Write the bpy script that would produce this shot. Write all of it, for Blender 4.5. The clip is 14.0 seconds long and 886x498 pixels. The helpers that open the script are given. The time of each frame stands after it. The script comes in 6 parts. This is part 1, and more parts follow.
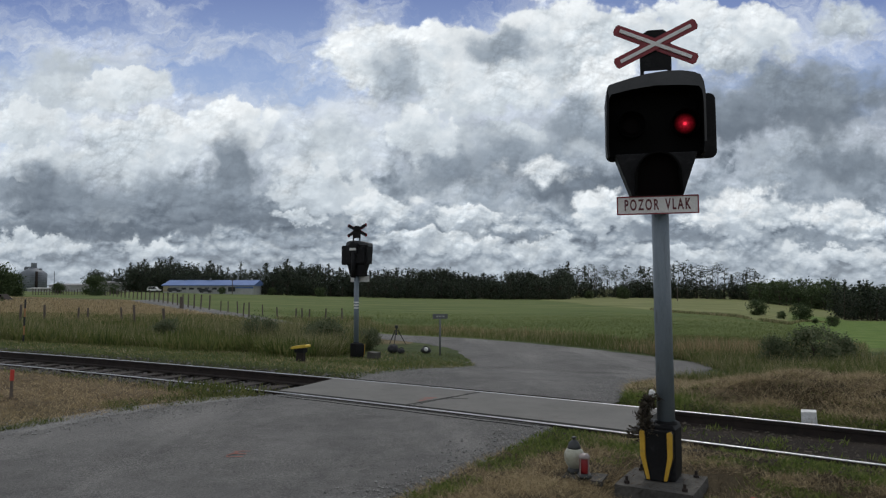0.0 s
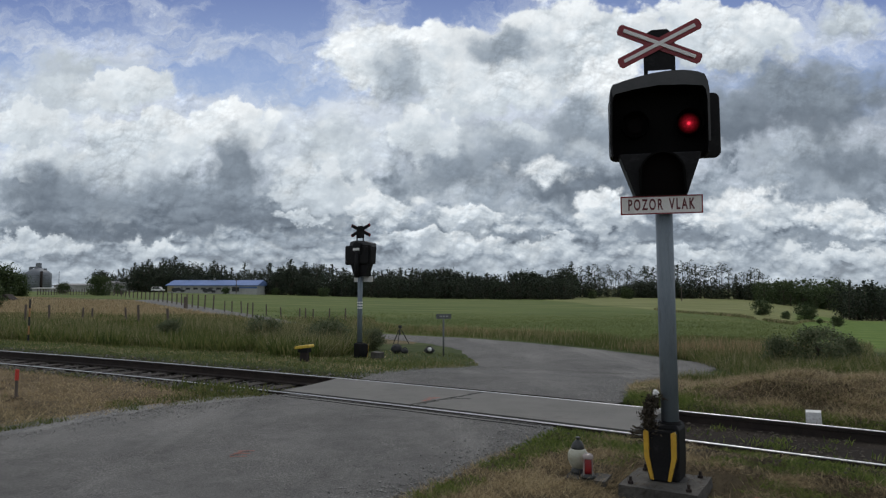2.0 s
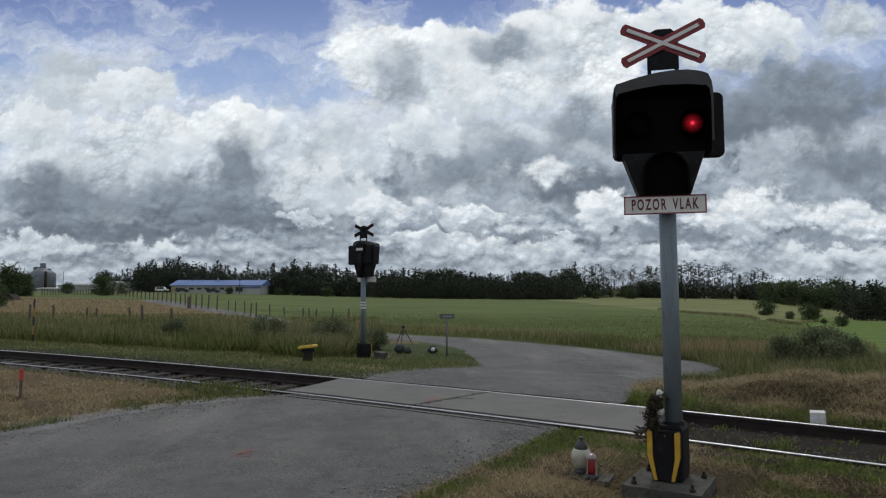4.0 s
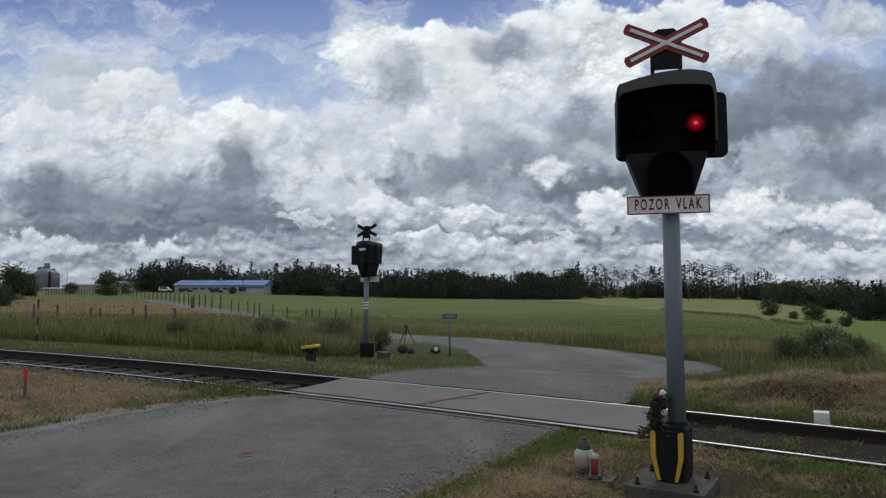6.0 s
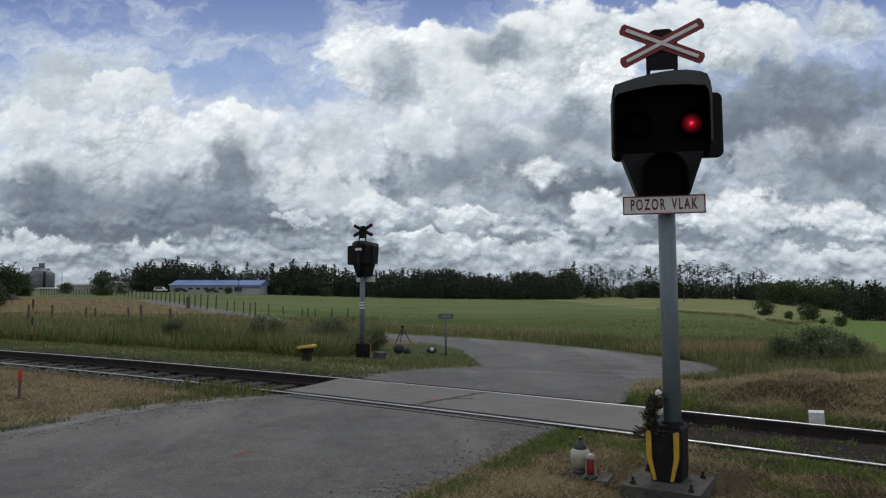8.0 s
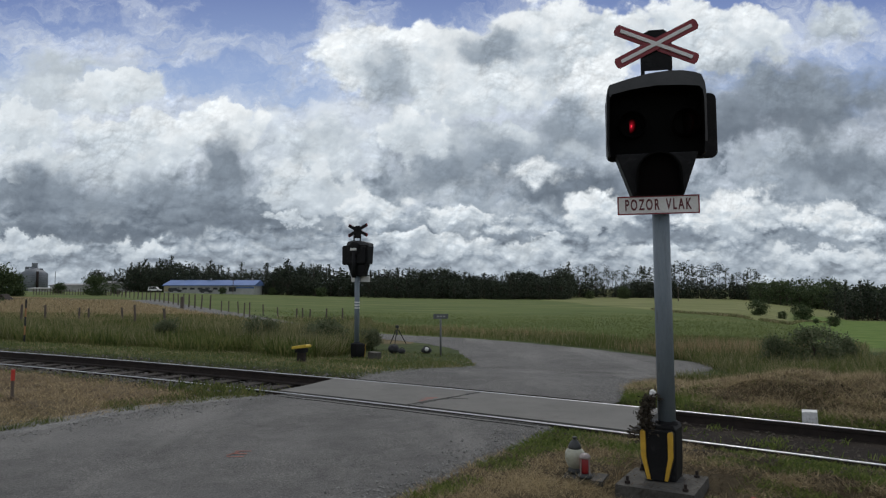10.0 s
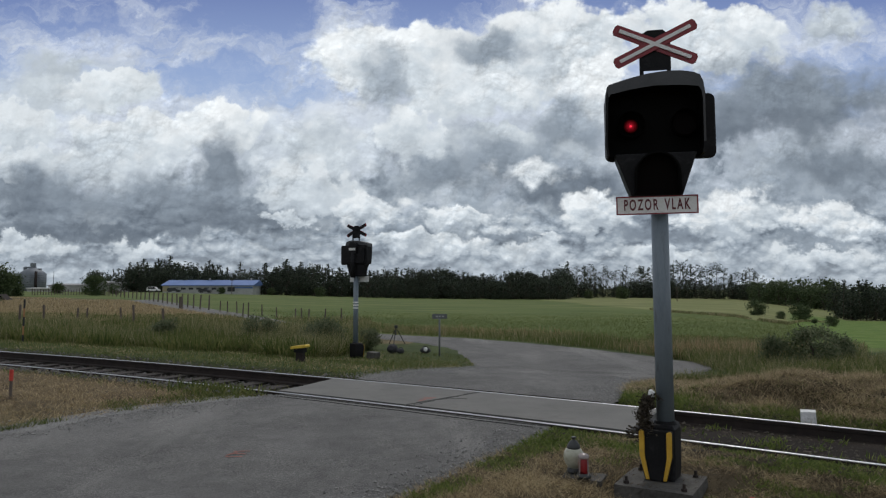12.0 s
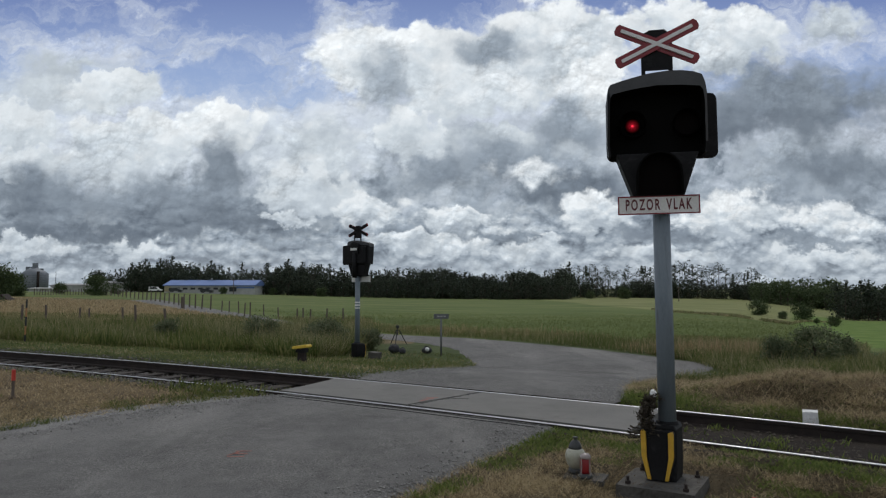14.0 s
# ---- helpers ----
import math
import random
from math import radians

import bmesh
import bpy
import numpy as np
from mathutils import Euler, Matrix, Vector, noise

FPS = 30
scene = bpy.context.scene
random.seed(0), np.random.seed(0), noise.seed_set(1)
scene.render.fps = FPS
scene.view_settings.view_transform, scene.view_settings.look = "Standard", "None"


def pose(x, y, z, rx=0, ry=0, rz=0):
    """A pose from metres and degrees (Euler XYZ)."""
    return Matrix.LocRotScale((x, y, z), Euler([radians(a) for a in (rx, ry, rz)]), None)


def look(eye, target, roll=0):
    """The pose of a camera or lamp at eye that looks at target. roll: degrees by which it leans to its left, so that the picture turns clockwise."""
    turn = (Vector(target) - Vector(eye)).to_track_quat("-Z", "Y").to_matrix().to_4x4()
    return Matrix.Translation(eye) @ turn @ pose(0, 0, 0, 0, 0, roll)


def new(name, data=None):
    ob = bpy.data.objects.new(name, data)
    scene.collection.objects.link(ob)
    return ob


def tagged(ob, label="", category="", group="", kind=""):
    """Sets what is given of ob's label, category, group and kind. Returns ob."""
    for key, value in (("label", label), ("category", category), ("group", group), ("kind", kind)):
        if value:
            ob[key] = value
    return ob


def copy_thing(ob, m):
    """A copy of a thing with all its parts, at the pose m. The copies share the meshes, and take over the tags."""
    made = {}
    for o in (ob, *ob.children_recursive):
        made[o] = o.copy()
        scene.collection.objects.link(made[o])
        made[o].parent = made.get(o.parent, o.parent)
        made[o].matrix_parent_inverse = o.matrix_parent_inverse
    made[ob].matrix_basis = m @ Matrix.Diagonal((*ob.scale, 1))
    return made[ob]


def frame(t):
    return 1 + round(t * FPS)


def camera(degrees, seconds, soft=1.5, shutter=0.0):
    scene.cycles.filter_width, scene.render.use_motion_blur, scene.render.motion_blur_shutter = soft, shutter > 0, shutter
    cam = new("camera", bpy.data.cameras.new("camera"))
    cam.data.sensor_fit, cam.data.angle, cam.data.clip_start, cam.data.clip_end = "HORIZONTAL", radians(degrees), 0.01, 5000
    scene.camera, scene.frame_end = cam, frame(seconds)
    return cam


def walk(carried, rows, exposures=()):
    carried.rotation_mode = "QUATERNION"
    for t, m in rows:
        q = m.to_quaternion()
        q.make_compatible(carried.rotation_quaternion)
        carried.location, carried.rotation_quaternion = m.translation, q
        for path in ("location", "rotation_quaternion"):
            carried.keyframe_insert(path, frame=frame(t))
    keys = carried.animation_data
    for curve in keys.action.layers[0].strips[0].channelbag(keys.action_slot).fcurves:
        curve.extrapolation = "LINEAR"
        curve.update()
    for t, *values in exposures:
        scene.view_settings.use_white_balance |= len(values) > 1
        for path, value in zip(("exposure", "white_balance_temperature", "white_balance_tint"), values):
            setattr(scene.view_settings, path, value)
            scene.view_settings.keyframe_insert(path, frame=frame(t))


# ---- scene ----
cam = camera(66.3, 14.0, soft=1.25)
EYE = (0.0, 0.0, 1.41)
LIFT = 3.29


def aim(shift):
    """The camera's pose with its view swung to the left by so many thousandths of the picture's focal length."""
    return pose(EYE[0], EYE[1], EYE[2], 90 + LIFT, 0, math.degrees(shift / 1200.0))


PAN = [(0, 0), (0.5, 0.1), (1.0, 1.2), (1.5, 4.0), (2.0, 6.2), (2.5, 7.6), (3.0, 8.2), (4.2, 12.8), (5.5, 16.9), (6.0, 17.1),
       (6.5, 16.0), (7.0, 14.0), (7.5, 12.3), (8.0, 10.2), (9.2, 4.0), (10.5, -0.4), (11.0, -1.5), (11.5, -1.6), (12.0, -0.9),
       (12.5, 0.7), (13.0, 1.6), (13.5, 2.5), (14.0, 1.9)]
walk(cam, [(t, aim(v)) for t, v in PAN])

# ---- world and light ----
world = bpy.data.worlds.new("sky")
scene.world = world
world.use_nodes = True
wt = world.node_tree
wt.nodes.clear()
SUN_EL, SUN_AZ = 57.0, 12.0      # degrees; azimuth to the right of straight ahead
w_out = wt.nodes.new("ShaderNodeOutputWorld")
w_bg = wt.nodes.new("ShaderNodeBackground")
w_sky = wt.nodes.new("ShaderNodeTexSky")
w_sky.sky_type = "NISHITA"
w_sky.sun_disc = False
w_sky.sun_elevation, w_sky.sun_rotation = radians(SUN_EL), radians(SUN_AZ)
w_tc = wt.nodes.new("ShaderNodeTexCoord")
w_no = wt.nodes.new("ShaderNodeTexNoise")
w_no.inputs["Scale"].default_value = 2.2
w_no.inputs["Detail"].default_value = 5
w_mix = wt.nodes.new("ShaderNodeMix")
w_mix.data_type = "RGBA"
w_ramp = wt.nodes.new("ShaderNodeValToRGB")
w_ramp.color_ramp.elements[0].position, w_ramp.color_ramp.elements[1].position = 0.34, 0.52
w_mix.inputs[7].default_value = (7.2, 7.6, 8.2, 1)
wt.links.new(w_tc.outputs["Generated"], w_no.inputs["Vector"])
wt.links.new(w_no.outputs["Fac"], w_ramp.inputs["Fac"])
wt.links.new(w_ramp.outputs["Color"], w_mix.inputs[0])
wt.links.new(w_sky.outputs["Color"], w_mix.inputs[6])
wt.links.new(w_mix.outputs[2], w_bg.inputs["Color"])
w_bg.inputs["Strength"].default_value = 0.075
wt.links.new(w_bg.outputs["Background"], w_out.inputs["Surface"])

sun = new("sun", bpy.data.lights.new("sun", "SUN"))
sun.data.energy, sun.data.angle, sun.data.color = 0.9, radians(14), (1.0, 0.95, 0.88)
sun_way = Vector((math.sin(radians(SUN_AZ)) * math.cos(radians(SUN_EL)), math.cos(radians(SUN_AZ)) * math.cos(radians(SUN_EL)), math.sin(radians(SUN_EL))))
sun.matrix_world = look(sun_way * 400, (0, 0, 0))
scene.view_settings.exposure = 0.0


# ---- materials ----
def node_mat(name):
    m = bpy.data.materials.new(name)
    m.use_nodes = True
    return m, m.node_tree, m.node_tree.nodes["Principled BSDF"]


def ramp(nt, fac, stops):
    r = nt.nodes.new("ShaderNodeValToRGB")
    while len(r.color_ramp.elements) < len(stops):
        r.color_ramp.elements.new(0.5)
    for e, (p, c) in zip(r.color_ramp.elements, stops):
        e.position, e.color = p, (*c, 1)
    nt.links.new(fac, r.inputs["Fac"])
    return r.outputs["Color"]


def tex_noise(nt, scale, detail=6.0, rough=0.6, vec=None, distort=0.0):
    n = nt.nodes.new("ShaderNodeTexNoise")
    n.inputs["Scale"].default_value, n.inputs["Detail"].default_value = scale, detail
    n.inputs["Roughness"].default_value, n.inputs["Distortion"].default_value = rough, distort
    if vec is not None:
        nt.links.new(vec, n.inputs["Vector"])
    return n.outputs["Fac"]


def place_of(nt, stretch=(1, 1, 1), world_space=True):
    if world_space:
        src = nt.nodes.new("ShaderNodeNewGeometry").outputs["Position"]
    else:
        src = nt.nodes.new("ShaderNodeTexCoord").outputs["Object"]
    mp = nt.nodes.new("ShaderNodeMapping")
    mp.inputs["Scale"].default_value = stretch
    nt.links.new(src, mp.inputs["Vector"])
    return mp.outputs["Vector"]


def mixed(nt, fac, a, b, blend="MIX"):
    n = nt.nodes.new("ShaderNodeMix")
    n.data_type, n.blend_type = "RGBA", blend
    for value, slot in ((fac, n.inputs[0]), (a, n.inputs[6]), (b, n.inputs[7])):
        if isinstance(value, (int, float)):
            slot.default_value = value
        elif isinstance(value, tuple):
            slot.default_value = (*value, 1)
        else:
            nt.links.new(value, slot)
    return n.outputs[2]


def calc(nt, op, *values, clamp=False):
    n = nt.nodes.new("ShaderNodeMath")
    n.operation, n.use_clamp = op, clamp
    for value, slot in zip(values, n.inputs):
        if isinstance(value, (int, float)):
            slot.default_value = value
        else:
            nt.links.new(value, slot)
    return n.outputs[0]


def bump(nt, bsdf, height, strength, distance):
    b = nt.nodes.new("ShaderNodeBump")
    b.inputs["Strength"].default_value, b.inputs["Distance"].default_value = strength, distance
    nt.links.new(height, b.inputs["Height"])
    nt.links.new(b.outputs["Normal"], bsdf.inputs["Normal"])


def surface(name, dark, light, big=1.5, fine=40.0, rough=0.7, metal=0.0, relief=0.3, depth=0.004, stain=None, stain_at=(0.55, 0.7), world_space=False, stretch=(1, 1, 1)):
    """A weathered surface: two colours mixed by a coarse and a fine noise, with stains and relief."""
    m, nt, b = node_mat(name)
    v = place_of(nt, stretch, world_space)
    coarse, grain = tex_noise(nt, big, 5, 0.6, v), tex_noise(nt, fine, 4, 0.65, v)
    both = calc(nt, "ADD", calc(nt, "MULTIPLY", coarse, 0.6), calc(nt, "MULTIPLY", grain, 0.4))
    col = ramp(nt, both, [(0.36, dark), (0.64, light)])
    if stain:
        s = tex_noise(nt, big * 2.3, 7, 0.7, v, 0.6)
        col = mixed(nt, ramp(nt, s, [(stain_at[0], (0, 0, 0)), (stain_at[1], (1, 1, 1))]), col, stain)
    nt.links.new(col, b.inputs["Base Color"])
    b.inputs["Roughness"].default_value, b.inputs["Metallic"].default_value = rough, metal
    bump(nt, b, both, relief, depth)
    return m


def leafy(name, stops, rough=0.75, through_light=0.42, patches=0.55):
    """Blades and leaves: each piece takes a colour of its own."""
    m, nt, b = node_mat(name)
    geo = nt.nodes.new("ShaderNodeNewGeometry")
    patch = tex_noise(nt, patches, 4, 0.6, place_of(nt))
    f = calc(nt, "ADD", calc(nt, "MULTIPLY", geo.outputs["Random Per Island"], 0.55), calc(nt, "MULTIPLY", patch, 0.55))
    nt.links.new(ramp(nt, f, stops), b.inputs["Base Color"])
    b.inputs["Roughness"].default_value = rough
    b.inputs["Specular IOR Level"].default_value = 0.25
    tr = nt.nodes.new("ShaderNodeBsdfTranslucent")
    nt.links.new(ramp(nt, f, stops), tr.inputs["Color"])
    mx = nt.nodes.new("ShaderNodeMixShader")
    mx.inputs[0].default_value = through_light
    nt.links.new(b.outputs[0], mx.inputs[1])
    nt.links.new(tr.outputs[0], mx.inputs[2])
    nt.links.new(mx.outputs[0], nt.nodes["Material Output"].inputs["Surface"])
    return m


def plain(name, colour, rough=0.5, metal=0.0, glow=0.0):
    m, nt, b = node_mat(name)
    b.inputs["Base Color"].default_value = (*colour, 1)
    b.inputs["Roughness"].default_value, b.inputs["Metallic"].default_value = rough, metal
    if glow:
        b.inputs["Emission Color"].default_value, b.inputs["Emission Strength"].default_value = (*colour, 1), glow
    return m


M_BLACK = surface("black_plastic", (0.010, 0.010, 0.011), (0.018, 0.018, 0.019), 3, 60, 0.55, relief=0.15, stain=(0.03, 0.03, 0.032))
M_INSIDE = surface("matt_black_inside", (0.004, 0.004, 0.004), (0.007, 0.007, 0.007), 4, 60, 0.9, relief=0.1)
for dull, shine in ((M_BLACK, 0.1), (M_INSIDE, 0.04)):
    dull.node_tree.nodes["Principled BSDF"].inputs["Specular IOR Level"].default_value = shine
# lighter grey for the hood faces that catch the light
M_HOOD_LIT = surface("lit_black_hood", (0.035, 0.037, 0.04), (0.06, 0.062, 0.066), 5, 70, 0.6, relief=0.15)
M_POLE = surface("galvanised_paint", (0.125, 0.16, 0.19), (0.18, 0.215, 0.245), 4, 60, 0.5, relief=0.12, stain=(0.10, 0.12, 0.13), stretch=(3, 3, 0.5))
M_RED = surface("red_enamel", (0.17, 0.013, 0.020), (0.25, 0.021, 0.029), 5, 80, 0.4, relief=0.05)
M_WHITE = surface("white_enamel", (0.62, 0.62, 0.60), (0.78, 0.78, 0.77), 5, 80, 0.4, relief=0.05, stain=(0.5, 0.49, 0.46))
M_YELLOW = surface("yellow_stripe", (0.48, 0.27, 0.02), (0.66, 0.40, 0.04), 9, 80, 0.5, relief=0.1, stain=(0.3, 0.2, 0.06))
M_CONCRETE = surface("old_concrete", (0.036, 0.033, 0.028), (0.105, 0.098, 0.087), 6, 50, 0.9, relief=0.8, depth=0.01, stain=(0.03, 0.026, 0.02))
M_RUST = surface("rusty_steel", (0.015, 0.011, 0.010), (0.040, 0.028, 0.023), 6, 70, 0.85, metal=0.2, relief=0.4)
M_RAILHEAD = surface("polished_rail_head", (0.44, 0.44, 0.45), (0.62, 0.62, 0.63), 2, 90, 0.38, metal=0.9, relief=0.05, stretch=(1, 1, 1))
M_WOOD = surface("weathered_wood", (0.07, 0.055, 0.045), (0.16, 0.13, 0.11), 5, 50, 0.9, relief=0.5, stretch=(4, 4, 0.6))
M_SLEEPER = surface("dark_sleeper", (0.02, 0.016, 0.013), (0.05, 0.04, 0.033), 5, 50, 0.9, relief=0.6, stretch=(1, 1, 1))
M_STEEL = surface("zinc_steel", (0.28, 0.29, 0.30), (0.42, 0.43, 0.44), 8, 80, 0.45, metal=0.7, relief=0.1)


def asphalt(name, dark, light, tint):
    m, nt, b = node_mat(name)
    v = place_of(nt)
    big, mid = tex_noise(nt, 0.5, 7, 0.68, v, 0.8), tex_noise(nt, 3.4, 7, 0.75, v, 0.5)
    grain, crumb = tex_noise(nt, 55, 3, 0.7, v), tex_noise(nt, 190, 2, 0.6, v)
    long = tex_noise(nt, 0.9, 5, 0.65, place_of(nt, (0.9, 0.25, 1)))
    f = calc(nt, "ADD", calc(nt, "MULTIPLY", big, 0.36), calc(nt, "MULTIPLY", mid, 0.32))
    f = calc(nt, "ADD", f, calc(nt, "MULTIPLY", grain, 0.32))
    col = ramp(nt, f, [(0.36, dark), (0.64, light)])
    col = mixed(nt, ramp(nt, long, [(0.52, (0, 0, 0)), (0.66, (1, 1, 1))]), col, tint)
    vor = nt.nodes.new("ShaderNodeTexVoronoi")
    vor.inputs["Scale"].default_value = 120
    nt.links.new(v, vor.inputs["Vector"])
    stones = ramp(nt, vor.outputs["Color"], [(0.15, (0.25, 0.25, 0.25)), (0.9, (2.0, 2.0, 1.96))])
    bare = ramp(nt, tex_noise(nt, 1.1, 6, 0.7, v, 0.6), [(0.40, (0.15, 0.15, 0.15)), (0.64, (0.8, 0.8, 0.8))])
    col = mixed(nt, bare, col, stones, "MULTIPLY")
    # fine cracks along wandering lines
    crack = nt.nodes.new("ShaderNodeTexVoronoi")
    crack.feature = "DISTANCE_TO_EDGE"
    crack.inputs["Scale"].default_value = 0.75
    wander = nt.nodes.new("ShaderNodeTexNoise")
    wander.inputs["Scale"].default_value = 1.6
    nt.links.new(v, wander.inputs["Vector"])
    wob = mixed(nt, 0.35, v, wander.outputs["Color"], "ADD")
    nt.links.new(wob, crack.inputs["Vector"])
    line = ramp(nt, crack.outputs["Distance"], [(0.004, (1, 1, 1)), (0.012, (0, 0, 0))])
    some = ramp(nt, mid, [(0.56, (0, 0, 0)), (0.70, (0.7, 0.7, 0.7))])
    col = mixed(nt, mixed(nt, 1.0, line, some, "MULTIPLY"), col, (0.025, 0.025, 0.024))
    nt.links.new(col, b.inputs["Base Color"])
    b.inputs["Roughness"].default_value = 0.88
    bump(nt, b, calc(nt, "ADD", crumb, calc(nt, "ADD", grain, vor.outputs["Distance"])), 0.8, 0.006)
    return m


M_ROAD = asphalt("worn_asphalt", (0.046, 0.0445, 0.0425), (0.168, 0.163, 0.1555), (0.165, 0.16, 0.152))
M_PANEL = surface("smooth_crossing_concrete", (0.10, 0.098, 0.09), (0.165, 0.16, 0.147), 1.2, 90, 0.85, relief=0.25, depth=0.003, stain=(0.10, 0.095, 0.085), world_space=True)
M_GRAVEL_EDGE = asphalt("gravel_shoulder", (0.10, 0.10, 0.10), (0.22, 0.215, 0.21), (0.24, 0.235, 0.22))
M_PEBBLE = surface("pale_pebbles", (0.13, 0.128, 0.122), (0.32, 0.315, 0.30), 9, 30, 0.95, relief=0.3, world_space=True)
M_STONE = surface("ballast_stone", (0.06, 0.056, 0.052), (0.21, 0.20, 0.19), 6, 30, 0.95, relief=0.4, stain=(0.08, 0.05, 0.035), world_space=True)

M_BLADE_GREEN = leafy("green_grass_blades", [(0.25, (0.05, 0.072, 0.019)), (0.5, (0.10, 0.13, 0.036)), (0.8, (0.205, 0.20, 0.076))], patches=1.3)
M_BLADE_MIX = leafy("meadow_grass_blades", [(0.2, (0.08, 0.105, 0.038)), (0.45, (0.155, 0.175, 0.07)), (0.62, (0.26, 0.24, 0.125)), (0.85, (0.42, 0.36, 0.22))], patches=0.9)
M_BLADE_DRY = leafy("dry_grass_blades", [(0.2, (0.15, 0.112, 0.06)), (0.5, (0.35, 0.27, 0.15)), (0.8, (0.57, 0.47, 0.29))])
M_BLADE_BROWN = leafy("brown_cut_hay", [(0.2, (0.125, 0.098, 0.056)), (0.45, (0.30, 0.235, 0.135)), (0.6, (0.43, 0.345, 0.205)), (0.85, (0.58, 0.48, 0.31))], patches=2.2)
M_BLADE_CLOVER = leafy("low_clover_leaves", [(0.25, (0.06, 0.092, 0.02)), (0.5, (0.12, 0.165, 0.036)), (0.8, (0.22, 0.25, 0.075))], patches=1.6)
M_BLADE_HAY_DARK = leafy("old_brown_thatch", [(0.2, (0.03, 0.023, 0.015)), (0.5, (0.07, 0.053, 0.034)), (0.8, (0.15, 0.115, 0.075))], patches=1.8)
M_BLADE_RUST = leafy("reddish_seed_heads", [(0.2, (0.21, 0.145, 0.078)), (0.5, (0.35, 0.25, 0.145)), (0.8, (0.46, 0.36, 0.22))])
M_BLADE_CROP = leafy("young_crop_blades", [(0.25, (0.086, 0.112, 0.032)), (0.5, (0.106, 0.132, 0.038)), (0.8, (0.135, 0.155, 0.049))])
# woodland leaf colours, lifted a little to paint in the distance haze
M_LEAF_PINE = leafy("pine_needles", [(0.25, (0.018, 0.026, 0.018)), (0.5, (0.034, 0.046, 0.030)), (0.8, (0.065, 0.08, 0.05))], through_light=0.15)
M_LEAF_BROAD = leafy("broad_leaves", [(0.25, (0.032, 0.052, 0.022)), (0.5, (0.058, 0.085, 0.035)), (0.8, (0.095, 0.125, 0.055))], through_light=0.25)
M_BARK = surface("bark", (0.035, 0.027, 0.02), (0.09, 0.07, 0.055), 3, 20, 0.95, relief=0.6, stretch=(2, 2, 0.4))


# ---- the lie of the land ----
TURN = radians(-31.4)                       # the track's direction
ALONG, ACROSS = np.array((math.cos(TURN), math.sin(TURN))), np.array((-math.sin(TURN), math.cos(TURN)))
GAUGE = 1.50                                # between the middles of the rail heads


def to_xy(s, n):
    return s * ALONG[0] + n * ACROSS[0], s * ALONG[1] + n * ACROSS[1]


def to_sn(x, y):
    return x * ALONG[0] + y * ALONG[1], x * ACROSS[0] + y * ACROSS[1]


def track_mid(s):
    """How far the middle of the gently curving track lies across, at the length s."""
    q = np.clip(s, -19, 9)
    return 7.302 - 0.0645 * q - 0.0046 * q * q + (s - q) * (-0.0645 - 0.0092 * q)


def smooth(x, a, b):
    q = np.clip((x - a) / (b - a), 0, 1)
    return q * q * (3 - 2 * q)


FAR_SIDE = ((-1600, 1.5), (0, 0.6), (300, 0.2), (450, -0.6), (700, -2.3), (900, -2.9), (1100, -2.7), (1300, -3.6), (1400, -6.0), (1500, -8.5), (3200, -9.0))


def lie(x, y):
    """The height of the land, with neither road nor track bed."""
    x, y = np.asarray(x, float), np.asarray(y, float)
    s, n = to_sn(x, y)
    away = n - track_mid(s)
    d = np.hypot(x, y)
    aim_at = np.where(y > 0.5, 784 + 1200 * x / np.maximum(y, 0.5), np.where(x > 0, 3200, -1600))
    far = np.interp(aim_at, [p[0] for p in FAR_SIDE], [p[1] for p in FAR_SIDE])
    z = -0.40 * smooth(away, 0.9, 7.6) - 0.09 * smooth(away, 8, 25)
    z = z + far * np.clip((d - 25) / 275, 0, 1) ** 0.8 * (away > 0)
    # a low bank beyond the track on the road's further side
    z = z + 0.28 * smooth(s, -2.6, -0.6) * smooth(away, 1.5, 2.6) * (1 - smooth(away, 4.5, 9))
    z = z + 0.09 * rumple(x, y, 0.26, 6) * smooth(s, -2.4, -1.2) * smooth(away, 1.4, 2.2) * (1 - smooth(away, 6, 9))
    # worn hollow round the signal's plinth
    z = z - 0.085 * smooth(s, -1.75, -1.5) * (1 - smooth(away, -2.2, -1.4)) * (1 - smooth(d, 9, 14))
    return z


def edge_left(n):
    return np.interp(n, (-30, 3.5, 4.7, 6.0, 6.7, 9.0, 11.5, 13.0, 14.0, 15.0), (-7.4, -7.3, -7.3, -6.95, -6.6, -6.9, -7.05, -7.25, -7.6, -8.4))


def edge_right(n):
    return np.interp(n, (-30, 3.8, 6.5, 8.8, 10.7, 13.5, 14.6, 15.4), (-2.3, -2.63, -2.62, -2.65, -3.1, -3.4, -3.0, -2.0))


def on_road(s, n):
    return (s > edge_left(n) - 0.05) & (s < edge_right(n) + 0.05) & (n < 15)


def land(x, y):
    """The land with the track bed cut into it."""
    s, n = to_sn(np.asarray(x, float), np.asarray(y, float))
    side = n - track_mid(s)
    bed = np.where(side > 0, 1 - smooth(side, 0.85, 1.35), 1 - smooth(-side, 0.80, 0.98))
    return lie(x, y) - np.where(s > -1.9, 0.125, 0.20) * bed


def rumple(x, y, size, seed=0.0):
    """Cheap smooth unevenness between about -1 and 1."""
    a = x / size + seed * 1.7
    b = y / size - seed * 2.3
    return (np.sin(a * 1.3 + 1.7 * np.sin(b * 0.9)) + np.sin(b * 1.7 + 1.3 * np.sin(a * 1.1 + 2)) + 0.5 * np.sin(2.9 * a + 2.3 * b)) / 2.5


